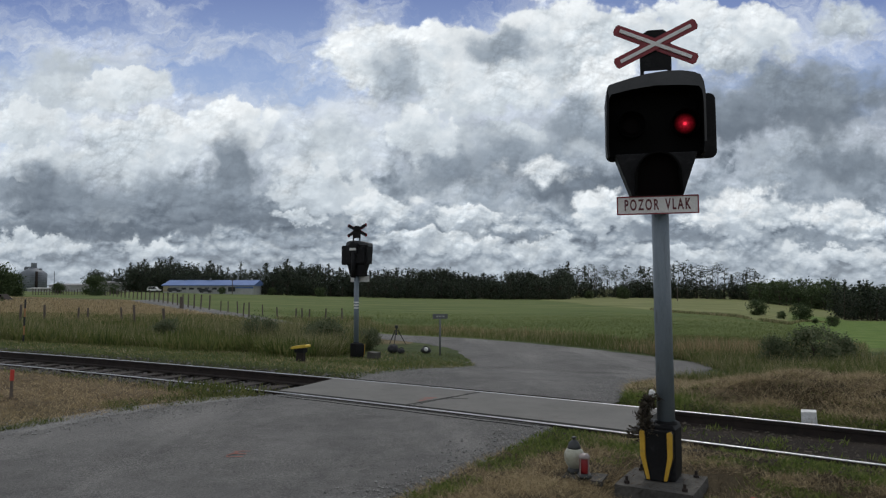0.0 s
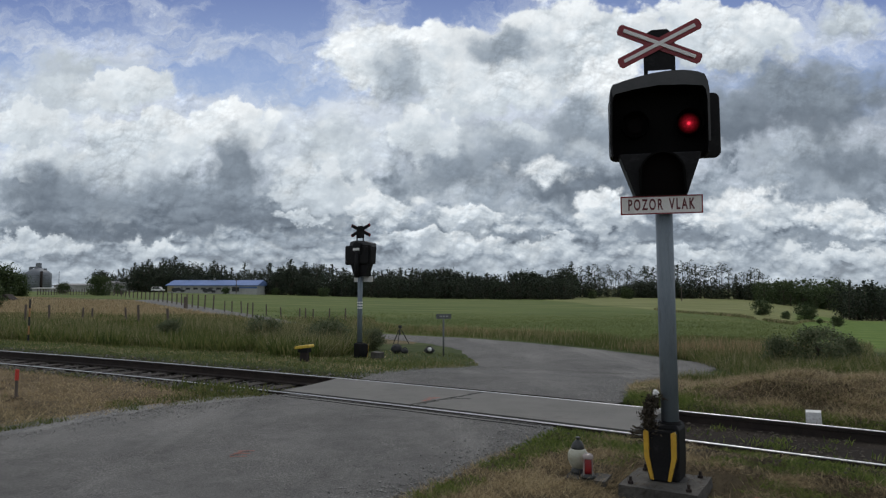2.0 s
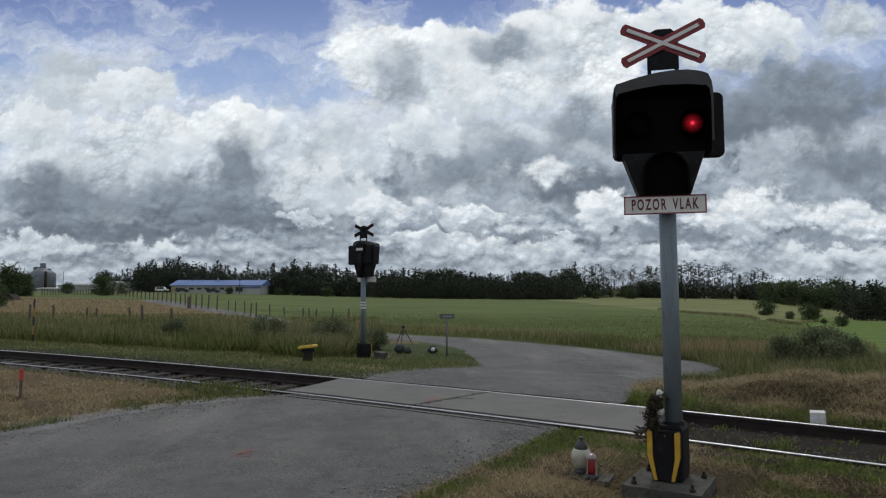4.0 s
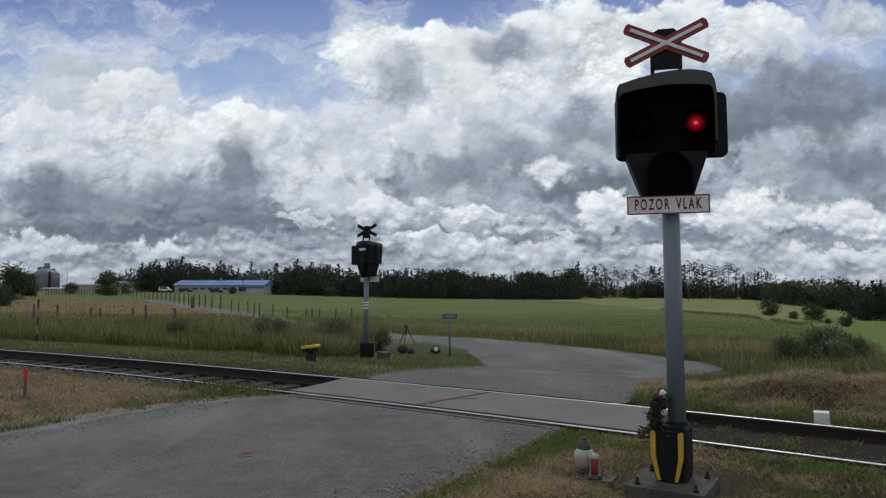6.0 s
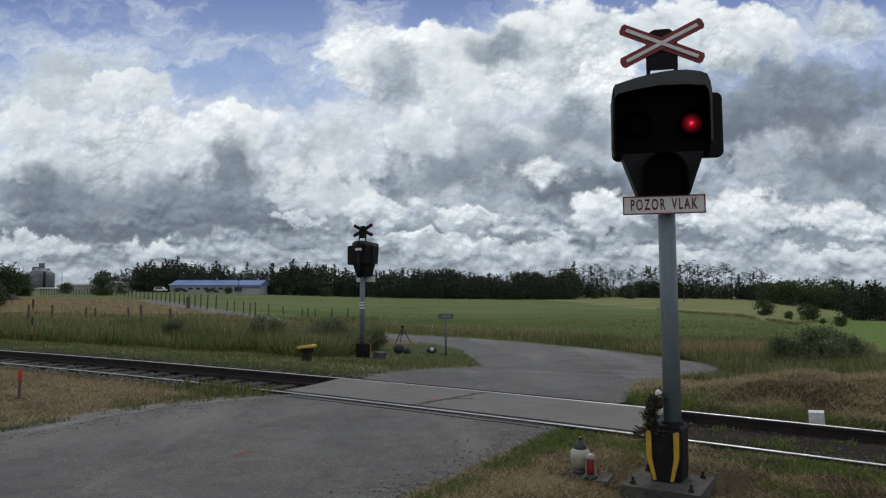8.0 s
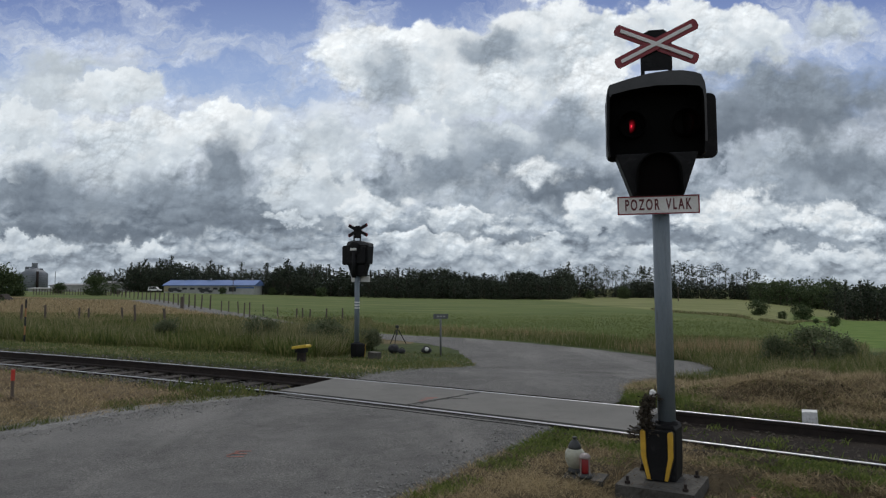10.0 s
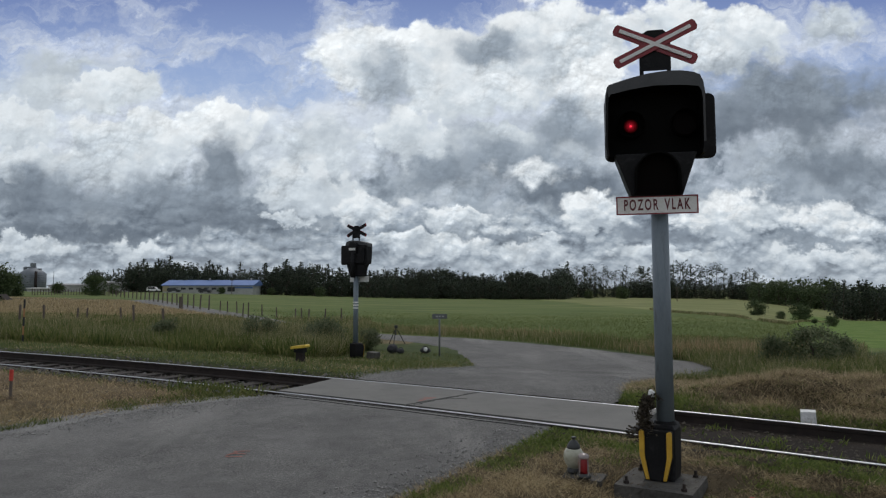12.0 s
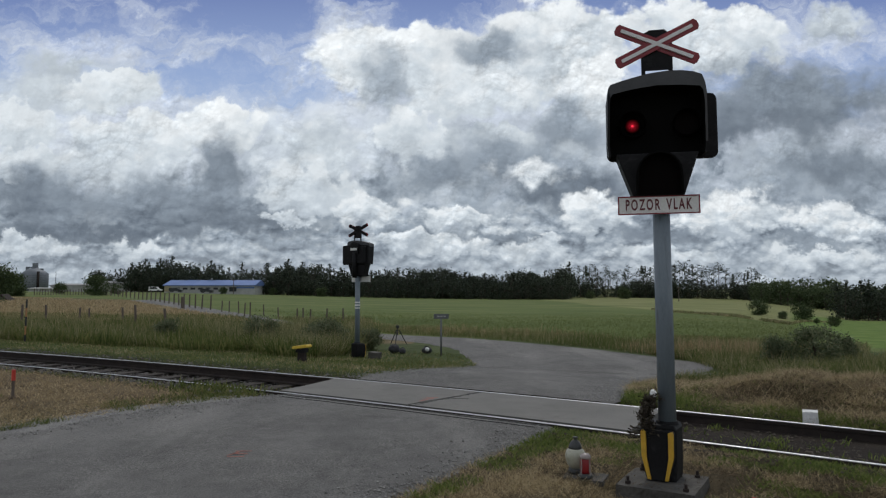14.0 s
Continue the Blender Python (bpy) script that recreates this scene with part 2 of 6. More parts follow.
# ---- mesh tools ----
def part(name, bm, material, parent=None, label="", flat=True):
    me = bpy.data.meshes.new(name)
    bm.normal_update()
    bm.to_mesh(me)
    bm.free()
    if not flat:
        for p in me.polygons:
            p.use_smooth = True
    for m in (material if isinstance(material, (list, tuple)) else [material]):
        me.materials.append(m)
    ob = new(name, me)
    if parent:
        ob.parent = parent
    if label:
        ob["label"] = label
    return ob


def sheet(name, verts, faces, material, parent=None, mat_index=None, flat=True):
    me = bpy.data.meshes.new(name)
    verts, faces = np.asarray(verts, np.float32), np.asarray(faces, np.int32)
    k = faces.shape[1]
    me.vertices.add(len(verts))
    me.vertices.foreach_set("co", verts.ravel())
    me.loops.add(faces.size)
    me.loops.foreach_set("vertex_index", faces.ravel())
    me.polygons.add(len(faces))
    me.polygons.foreach_set("loop_start", np.arange(0, faces.size, k, dtype=np.int32))
    me.polygons.foreach_set("use_smooth", np.full(len(faces), not flat))
    for m in (material if isinstance(material, (list, tuple)) else [material]):
        me.materials.append(m)
    if mat_index is not None:
        me.polygons.foreach_set("material_index", np.asarray(mat_index, np.int32))
    me.update(calc_edges=True)
    me.validate()
    ob = new(name, me)
    if parent:
        ob.parent = parent
    return ob


def holder(name, m, label, category, group=""):
    e = new(name)
    e.empty_display_size = 0.1
    e.matrix_world = m
    return tagged(e, label, category, group)


def block(bm, lo, hi, turn=None):
    """A box from corner to corner."""
    vs = [bm.verts.new(((lo[0], hi[0])[i & 1], (lo[1], hi[1])[i >> 1 & 1], (lo[2], hi[2])[i >> 2 & 1])) for i in range(8)]
    if turn is not None:
        for v in vs:
            v.co = turn @ v.co
    return [bm.faces.new([vs[i] for i in q]) for q in ((0, 2, 3, 1), (4, 5, 7, 6), (0, 1, 5, 4), (2, 6, 7, 3), (0, 4, 6, 2), (1, 3, 7, 5))]


def prism(bm, outline, y0, y1):
    """An outline in x and z, drawn out from y0 to y1."""
    a = [bm.verts.new((x, y0, z)) for x, z in outline]
    b = [bm.verts.new((x, y1, z)) for x, z in outline]
    k = len(a)
    bm.faces.new(a)
    bm.faces.new(b[::-1])
    for i in range(k):
        bm.faces.new((a[i], b[i], b[(i + 1) % k], a[(i + 1) % k]))
    bmesh.ops.recalc_face_normals(bm, faces=bm.faces[:])


def tube(bm, p, q, r0, r1, seg=10, caps=True):
    p, q = Vector(p), Vector(q)
    w = (q - p).normalized()
    u = w.orthogonal().normalized()
    v = w.cross(u)
    rings = []
    for c, r in ((p, r0), (q, r1)):
        rings.append([bm.verts.new(c + r * (math.cos(6.28319 * i / seg) * u + math.sin(6.28319 * i / seg) * v)) for i in range(seg)])
    for i in range(seg):
        bm.faces.new((rings[0][i], rings[0][(i + 1) % seg], rings[1][(i + 1) % seg], rings[1][i]))
    if caps:
        bm.faces.new(rings[0][::-1])
        bm.faces.new(rings[1])


def lathe(bm, profile, seg=20, centre=(0, 0)):
    """A turned shape from radii and heights."""
    rings = [[bm.verts.new((centre[0] + r * math.cos(6.28319 * i / seg), centre[1] + r * math.sin(6.28319 * i / seg), z)) for i in range(seg)] for r, z in profile]
    for a, b in zip(rings, rings[1:]):
        for i in range(seg):
            bm.faces.new((a[i], a[(i + 1) % seg], b[(i + 1) % seg], b[i]))
    bm.faces.new(rings[0][::-1])
    bm.faces.new(rings[-1])


def soften(bm, width, seg=2, angle=0.6):
    edges = [e for e in bm.edges if len(e.link_faces) == 2 and e.calc_face_angle(0) > angle]
    bmesh.ops.bevel(bm, geom=edges, offset=width, segments=seg, affect="EDGES", profile=0.6)


def rounded(x0, z0, x1, z1, r, k=5):
    """A rounded rectangle's outline."""
    out = []
    for cx, cz, a in ((x1 - r, z1 - r, 0), (x0 + r, z1 - r, 90), (x0 + r, z0 + r, 180), (x1 - r, z0 + r, 270)):
        out += [(cx + r * math.cos(radians(a + 90 * i / k)), cz + r * math.sin(radians(a + 90 * i / k))) for i in range(k + 1)]
    return out


# ---- ground ----
def pale_from(px):
    """The depth from which the paler second field begins, by direction."""
    return np.interp(px, (880, 960, 1050, 1190, 1330, 1395, 1425, 1600), (900, 230, 120, 78, 62, 60, 85, 120))


def lane_edge(x):
    """How deep the lane that runs off along the fields lies, by x."""
    return np.interp(x, (-140, -45, -25, -13, -8, -4.2, -1.66, 1.3, 3.8, 5.5, 10, 40), (165, 102, 66, 46, 35, 28.5, 25.5, 22, 19, 16, 13.5, 0))


def build_ground():
    radii = np.concatenate(([0.0], 0.6 * (3200 / 0.6) ** (np.arange(0, 330) / 329.0)))
    front = np.linspace(-48, 48, 330)
    angles = np.radians(np.concatenate((front, np.linspace(48, 312, 70)[1:-1])))
    a, r = np.meshgrid(angles, radii)
    x, y = r * np.sin(a), r * np.cos(a)
    z = land(x, y) + 0.012 * rumple(x, y, 0.35) * (r < 60)
    s, n = to_sn(x, y)
    z = np.where(on_road(s, n) & (s > edge_left(n)) & (s < edge_right(n)), np.minimum(z, lie(x, y) - 0.03), z)
    rows, cols = a.shape
    idx = np.arange(rows * cols).reshape(rows, cols)
    nxt = np.roll(idx, -1, axis=1)
    f = np.stack((idx[:-1], idx[1:], nxt[1:], nxt[:-1]), -1).reshape(-1, 4)
    ob = sheet("ground", np.stack((x, y, z), -1).reshape(-1, 3), f, M_GROUND, flat=False)
    xx, yy, ss, nn = x.ravel(), y.ravel(), s.ravel(), n.ravel()
    away = nn - track_mid(ss)
    w = rumple(xx, yy, 2.2, 3) * 0.5
    dry = np.zeros(len(xx))
    dry = np.maximum(dry, (ss < -6.8) * (away < -1.0) * np.clip(0.9 + w, 0, 1))
    dry = np.maximum(dry, (ss > -3.0) * (away < -0.9) * np.clip(0.8 + w, 0.45, 1))
    dry = np.maximum(dry, (ss > -3.0) * (away > 1.4) * (away < 6) * np.clip(0.35 + w + 0.6 * rumple(xx, yy, 0.4, 9), 0, 1))
    # the ripening meadow beyond the track on the near side of the lane
    before = yy < lane_edge(xx)
    dry = np.maximum(dry, (yy > 22) * before * np.clip(0.75 + w, 0, 1) * (xx < -1))
    crop = (yy > 20) * ~before * smooth(away, 13, 16)
    beyond = 784 + 1200 * xx / np.maximum(yy, 0.5)
    pale = smooth(yy / pale_from(beyond), 0.97, 1.03) * (yy > 20)
    bed = 1 - smooth(np.abs(away), 1.0, 1.5)
    lush = smooth(beyond, 1385, 1412) * (yy > 26) * (1 - smooth(yy, 138, 146)) * (away > 9)
    pale = pale * (1 - lush)
    soil = (((ss > -3.0) & (away < -0.9)) | ((ss < -7.0) & (away < -1.0)) | ((ss > -2.6) & (away > 1.3) & (away < 6.5))) * (yy > 3.8) * (yy < 16) * np.clip(0.75 + 0.5 * rumple(xx, yy, 0.4, 33), 0, 1) * np.where(ss < -7.0, 0.45, 1.0)
    for name, values in (("soil", soil), ("dry", dry), ("crop", crop), ("bed", bed), ("pale", pale), ("lush", lush)):
        att = ob.data.attributes.new(name, "FLOAT", "POINT")
        att.data.foreach_set("value", values.astype(np.float32))
    return tagged(ob, "grassy land with dry patches, crop fields and stony track bed", "ground", kind="structure")


def ground_material():
    m, nt, b = node_mat("soil_and_turf")
    v = place_of(nt)

    def weight(name):
        n = nt.nodes.new("ShaderNodeAttribute")
        n.attribute_name = name
        return n.outputs["Fac"]

    big, mid, fine = tex_noise(nt, 0.12, 5, 0.6, v), tex_noise(nt, 1.7, 6, 0.65, v), tex_noise(nt, 26, 4, 0.7, v)
    f = calc(nt, "ADD", calc(nt, "MULTIPLY", mid, 0.55), calc(nt, "MULTIPLY", fine, 0.45))
    turf = ramp(nt, f, [(0.35, (0.03, 0.042, 0.014)), (0.55, (0.065, 0.085, 0.03)), (0.68, (0.11, 0.11, 0.05))])
    straw = ramp(nt, f, [(0.35, (0.075, 0.052, 0.03)), (0.52, (0.17, 0.125, 0.07)), (0.68, (0.27, 0.21, 0.125))])
    rows = tex_noise(nt, 1.0, 7, 0.68, place_of(nt, (0.05, 0.12, 1)))
    green = ramp(nt, calc(nt, "ADD", calc(nt, "MULTIPLY", rows, 0.7), calc(nt, "MULTIPLY", big, 0.3)),
                 [(0.36, (0.072, 0.102, 0.027)), (0.5, (0.10, 0.131, 0.037)), (0.62, (0.15, 0.168, 0.06))])
    stone = ramp(nt, f, [(0.35, (0.013, 0.011, 0.009)), (0.55, (0.03, 0.024, 0.019)), (0.68, (0.06, 0.05, 0.04))])
    col = mixed(nt, weight("dry"), turf, straw)
    earth = ramp(nt, f, [(0.35, (0.02, 0.016, 0.011)), (0.55, (0.05, 0.039, 0.025)), (0.68, (0.10, 0.078, 0.05))])
    col = mixed(nt, weight("soil"), col, earth)
    col = mixed(nt, weight("crop"), col, green)
    second = ramp(nt, calc(nt, "ADD", calc(nt, "MULTIPLY", rows, 0.7), calc(nt, "MULTIPLY", big, 0.3)),
                  [(0.36, (0.115, 0.138, 0.048)), (0.5, (0.165, 0.18, 0.066)), (0.62, (0.24, 0.23, 0.105))])
    col = mixed(nt, weight("pale"), col, second)
    bright = ramp(nt, tex_noise(nt, 0.5, 6, 0.65, v), [(0.35, (0.075, 0.125, 0.022)), (0.5, (0.10, 0.16, 0.03)), (0.65, (0.15, 0.20, 0.05))])
    col = mixed(nt, weight("lush"), col, bright)
    col = mixed(nt, weight("bed"), col, stone)
    nt.links.new(col, b.inputs["Base Color"])
    b.inputs["Roughness"].default_value = 0.95
    b.inputs["Specular IOR Level"].default_value = 0.15
    bump(nt, b, f, 0.8, 0.03)
    return m


M_GROUND = ground_material()
build_ground()


def strip(name, left, right, across, lift, material, label, wander=0.0, category="road"):
    """A paved strip between two edges, on the land."""
    left, right = np.asarray(left, float), np.asarray(right, float)
    t = np.linspace(0, 1, across)[None, :, None]
    p = left[:, None] * (1 - t) + right[:, None] * t
    x, y = p[..., 0], p[..., 1]
    if wander:
        side = (2 * t[..., 0] - 1) ** 3
        x = x + side * wander * rumple(x * 3, y * 3, 1.0, 5)
        y = y + side * wander * rumple(y * 3, x * 3, 1.0, 9) * 0.3
    z = lie(x, y) + lift - 0.03 * (np.abs(2 * t[..., 0] - 1) > 0.999)
    k, c = x.shape
    idx = np.arange(k * c).reshape(k, c)
    f = np.stack((idx[:-1, :-1], idx[:-1, 1:], idx[1:, 1:], idx[1:, :-1]), -1).reshape(-1, 4)
    return tagged(sheet(name, np.stack((x, y, z), -1).reshape(-1, 3), f, material, flat=False), label, category, kind="structure")


def fine_line(points, step):
    pts = np.asarray(points, float)
    q = np.linspace(0, 1, step) * (len(pts) - 1)
    return np.stack((np.interp(q, np.arange(len(pts)), pts[:, 0]), np.interp(q, np.arange(len(pts)), pts[:, 1])), -1)


def build_roads():
    # up to the near rail, then from the far rail to the junction
    n = np.concatenate((np.linspace(-30, 2, 30), np.linspace(2.1, 6.66, 60)))
    lo, hi = edge_left(n), edge_right(n)
    l, r = np.stack(to_xy(lo, n), -1), np.stack(to_xy(hi, n), -1)
    # the last row follows the rail
    k = 14
    for j in range(k):
        q = (j + 1) / k
        for arr, e in ((l, lo), (r, hi)):
            i = len(n) - k + j
            goal = np.array(to_xy(e[i], track_mid(e[i]) - GAUGE / 2 - 0.09))
            base = np.array(to_xy(e[len(n) - k - 1], n[len(n) - k - 1]))
            arr[i] = base * (1 - q) + goal * q
    strip("road", l, r, 40, 0.0, M_ROAD, "worn grey asphalt lane leading to the crossing", 0.07)
    q = np.linspace(0, 1, 60)
    n_start = 8.2
    n2 = n_start + (15.4 - n_start) * q
    l2, r2 = np.stack(to_xy(edge_left(n2), n2), -1), np.stack(to_xy(edge_right(n2), n2), -1)
    for arr, e in ((l2, edge_left(n2)), (r2, edge_right(n2))):
        arr[0] = np.array(to_xy(e[0], track_mid(e[0]) + GAUGE / 2 + 0.09))
    strip("road", l2, r2, 40, 0.004, M_ROAD, "worn asphalt lane beyond the rails, meeting a side lane", 0.06)
    near = [(6.0, 15.2), (5.0, 14.0), (3.2, 14.2), (1.9, 14.6), (0.78, 15.0), (0.62, 17.3), (0.27, 20.3), (-0.6, 22.4), (-1.66, 23.8), (-4.2, 27), (-8, 33), (-13, 44), (-25, 63), (-45, 97)]
    far = [(6.3, 16.4), (6.15, 16.7), (5.95, 17), (5.5, 18.3), (4.7, 20), (3.8, 21.3), (2.6, 22.9), (1.33, 24.3), (-0.5, 26.2), (-2.4, 28), (-7.4, 37), (-13.5, 49), (-25.2, 70), (-45, 107)]
    strip("road", fine_line(near, 180), fine_line(far, 180), 30, 0.02, M_ROAD, "curving asphalt lane running off along the fields", 0.06)


build_roads()


# ---- track ----
def rail_points(offset, s0, s1, step=0.25):
    s = np.arange(s0, s1 + 1e-6, step)
    m = track_mid(s) + offset
    x, y = to_xy(s, m)
    g = np.gradient(np.stack((x, y), -1), axis=0)
    g /= np.linalg.norm(g, axis=1)[:, None]
    return np.stack((x, y), -1), np.stack((-g[:, 1], g[:, 0]), -1)


def sweep(name, centre, normal, profile, material, parent=None, label="", z=0.0):
    """Draws a closed outline of (sideways, height) along a line."""
    prof = np.asarray(profile, float)
    k = len(prof)
    v = np.concatenate((centre[:, None, :] + normal[:, None, :] * prof[None, :, :1], np.broadcast_to(prof[None, :, 1:] + z, (len(centre), k, 1))), -1)
    idx = np.arange(len(centre) * k).reshape(len(centre), k)
    nx = np.roll(idx, -1, axis=1)
    f = np.stack((idx[:-1], nx[:-1], nx[1:], idx[1:]), -1).reshape(-1, 4)
    ob = sheet(name, v.reshape(-1, 3), f, material, parent)
    if label:
        ob["label"] = label
    return ob


def build_track():
    web = [(-0.065, -0.155), (0.065, -0.155), (0.065, -0.14), (0.012, -0.12), (0.010, -0.045), (0.033, -0.035), (0.034, -0.006), (-0.034, -0.006), (-0.033, -0.035), (-0.010, -0.045), (-0.012, -0.12), (-0.065, -0.14)]
    head = [(-0.015, -0.007), (0.015, -0.007), (0.014, 0.0), (0.010, 0.002), (-0.010, 0.002), (-0.014, 0.0)]
    for side in (-GAUGE / 2, GAUGE / 2):
        rail = holder("rail", Matrix.Identity(4), "rusty steel rail with a shiny worn head", "rail", "rails of the track")
        c, nrm = rail_points(side, -90, 60, 0.5)
        sweep("web", c, nrm, web, M_RUST, rail, "brown rusted web and foot")
        sweep("head", c, nrm, head, M_RAILHEAD, rail, "bright polished running surface")
    # sleepers
    bm = bmesh.new()
    block(bm, (-0.12, -1.25, -0.30), (0.12, 1.25, -0.165))
    soften(bm, 0.012, 1)
    first = tagged(part("sleeper", bm, M_SLEEPER), "dark weathered sleeper lying in the ballast", "sleeper", "sleepers under the rails")
    placed = False
    for s in np.arange(-34, 14, 0.62):
        if s > -6.9:
            continue
        x, y = to_xy(s, track_mid(s))
        m = pose(x, y, 0, 0, 0, -31.4 + math.degrees(math.atan(-0.0645 - 0.0092 * max(-19, min(9, s)))) + random.uniform(-1, 1))
        if not placed:
            first.matrix_world = m
            placed = True
        else:
            copy_thing(first, m)


build_track()


def ballast():
    """Loose stones between and beside the rails."""
    rng = np.random.default_rng(5)
    k = 16000
    s = rng.uniform(-24, 8, k)
    o = rng.uniform(-1.25, 1.25, k)
    keep = s < -7.0
    s, o = s[keep], o[keep]
    n = track_mid(s) + o
    x, y = to_xy(s, n)
    z = land(x, y) + rng.uniform(-0.01, 0.02, len(s))
    size = rng.uniform(0.014, 0.034, len(s))
    octa = np.array([(1, 0, 0), (0, 1, 0), (-1, 0, 0), (0, -1, 0), (0, 0, 0.8), (0, 0, -0.8)])
    tri = np.array([(0, 1, 4), (1, 2, 4), (2, 3, 4), (3, 0, 4), (1, 0, 5), (2, 1, 5), (3, 2, 5), (0, 3, 5)])
    jit = rng.uniform(0.55, 1.35, (len(s), 6, 1))
    a = rng.uniform(0, 6.28, len(s))
    v = octa[None] * jit
    vx = v[..., 0] * np.cos(a)[:, None] - v[..., 1] * np.sin(a)[:, None]
    vy = v[..., 0] * np.sin(a)[:, None] + v[..., 1] * np.cos(a)[:, None]
    v = np.stack((vx, vy, v[..., 2]), -1) * size[:, None, None] + np.stack((x, y, z), -1)[:, None]
    f = tri[None] + 6 * np.arange(len(s))[:, None, None]
    tagged(sheet("ballast", v.reshape(-1, 3), f.reshape(-1, 3), M_STONE), "grey and rust-stained ballast stones of the track bed", "ballast", kind="stuff")


ballast()


def bed_dirt():
    """Clods, chips and old stones on the earthy bed on the road's further side."""
    rng = np.random.default_rng(6)
    k = 9000
    s, o = rng.uniform(-1.95, 7, k), rng.uniform(-1.3, 1.3, k)
    ok = np.abs(np.abs(o) - GAUGE / 2) > 0.07
    s, o = s[ok], o[ok]
    x, y = to_xy(s, track_mid(s) + o)
    z = land(x, y) + rng.uniform(-0.004, 0.008, len(s))
    size = 0.004 + 0.022 * rng.uniform(0, 1, len(s)) ** 3
    octa = np.array([(1, 0, 0), (0, 1, 0), (-1, 0, 0), (0, -1, 0), (0, 0, 0.7), (0, 0, -0.7)])
    tri = np.array([(0, 1, 4), (1, 2, 4), (2, 3, 4), (3, 0, 4), (1, 0, 5), (2, 1, 5), (3, 2, 5), (0, 3, 5)])
    v = octa[None] * rng.uniform(0.5, 1.5, (len(s), 6, 1)) * size[:, None, None] + np.stack((x, y, z), -1)[:, None]
    f = tri[None] + 6 * np.arange(len(s))[:, None, None]
    tagged(sheet("bed_stones", v.reshape(-1, 3), f.reshape(-1, 3), M_CLOD), "dark brown clods and stones between the rails", "ballast", kind="stuff")


M_CLOD = surface("earthy_stones", (0.03, 0.024, 0.019), (0.13, 0.11, 0.09), 12, 40, 0.95, relief=0.4, world_space=True)
bed_dirt()


def build_panels():
    """Concrete slabs between the rails, where the lane crosses."""
    cuts = ((-6.85, -4.57), (-4.53, -1.98))
    for s0, s1 in cuts:
        s = np.linspace(s0, s1, 12)
        bm = bmesh.new()
        rows = []
        for q in s:
            line = []
            for o in np.linspace(-GAUGE / 2 + 0.10, GAUGE / 2 - 0.06, 5):
                shear = 0.30 * (o / 1.4) if abs(q - (-4.55)) < 0.03 else 0.0
                x, y = to_xy(q + shear - (0.18 * max(0, o + 0.2) if q < -6.8 else 0), track_mid(q) + o)
                line.append(bm.verts.new((x, y, 0.004)))
            rows.append(line)
        for a, b in zip(rows, rows[1:]):
            for i in range(4):
                bm.faces.new((a[i], b[i], b[i + 1], a[i + 1]))
        bmesh.ops.recalc_face_normals(bm, faces=bm.faces[:])
        for f in bm.faces:
            if f.normal.z < 0:
                f.normal_flip()
        ext = bmesh.ops.extrude_face_region(bm, geom=bm.faces[:])
        for v in [g for g in ext["geom"] if isinstance(g, bmesh.types.BMVert)]:
            v.co.z -= 0.14
        bmesh.ops.recalc_face_normals(bm, faces=bm.faces[:])
        tagged(part("crossing_slab", bm, M_PANEL), "smooth grey concrete slab between the crossing's rails", "slab", "slabs of the crossing")


build_panels()


def build_joints():
    """Grooves beside the near rail and the broken joint across the slabs."""
    for off, wid, name in ((-GAUGE / 2 - 0.15, 0.022, "joint"), (-GAUGE / 2 - 0.27, 0.014, "joint")):
        c, nrm = rail_points(off, -6.5, -2.7, 0.15)
        wob = 0.012 * rumple(c[:, 0] * 5, c[:, 1] * 5, 1.0, off)[:, None]
        ob = sweep(name, c + nrm * wob, nrm, [(-wid / 2, 0.0), (wid / 2, 0.0), (wid / 2, 0.006), (-wid / 2, 0.006)], M_TAR, z=0.0)
        tagged(ob, "dark worn joint in the asphalt beside the rail", "joint", kind="structure")
    for off, wid in ((-GAUGE / 2 + 0.068, 0.06), (GAUGE / 2 - 0.045, 0.03)):
        c, nrm = rail_points(off, -6.8, -2.0, 0.15)
        ob = sweep("flangeway", c, nrm, [(-wid / 2, -0.10), (wid / 2, -0.10), (wid / 2, -0.035), (-wid / 2, -0.035)], M_TAR, z=0.0)
        tagged(ob, "dark flange groove between rail and slab", "groove", kind="structure")
    rng = np.random.default_rng(77)
    for s0, o0, s1, o1, k in ((-4.62, -0.62, -4.40, 0.68, 26), (-4.52, 0.02, -4.28, 0.10, 8)):
        q = np.linspace(0, 1, k)
        s, o = s0 + (s1 - s0) * q + rng.normal(0, 0.02, k), o0 + (o1 - o0) * q
        x, y = to_xy(s, track_mid(s) + o)
        c = np.stack((x, y), -1)
        g = np.gradient(c, axis=0)
        g /= np.linalg.norm(g, axis=1)[:, None]
        nrm = np.stack((-g[:, 1], g[:, 0]), -1) * rng.uniform(0.5, 1.6, k)[:, None]
        ob = sweep("crack", c, nrm, [(-0.014, 0.0), (0.014, 0.0), (0.012, 0.0065), (-0.012, 0.0065)], M_TAR)
        tagged(ob, "dark broken joint between the crossing slabs", "crack", kind="structure")


M_TAR = surface("tar_crack", (0.012, 0.012, 0.012), (0.028, 0.028, 0.027), 10, 60, 0.8, relief=0.2)
build_joints()


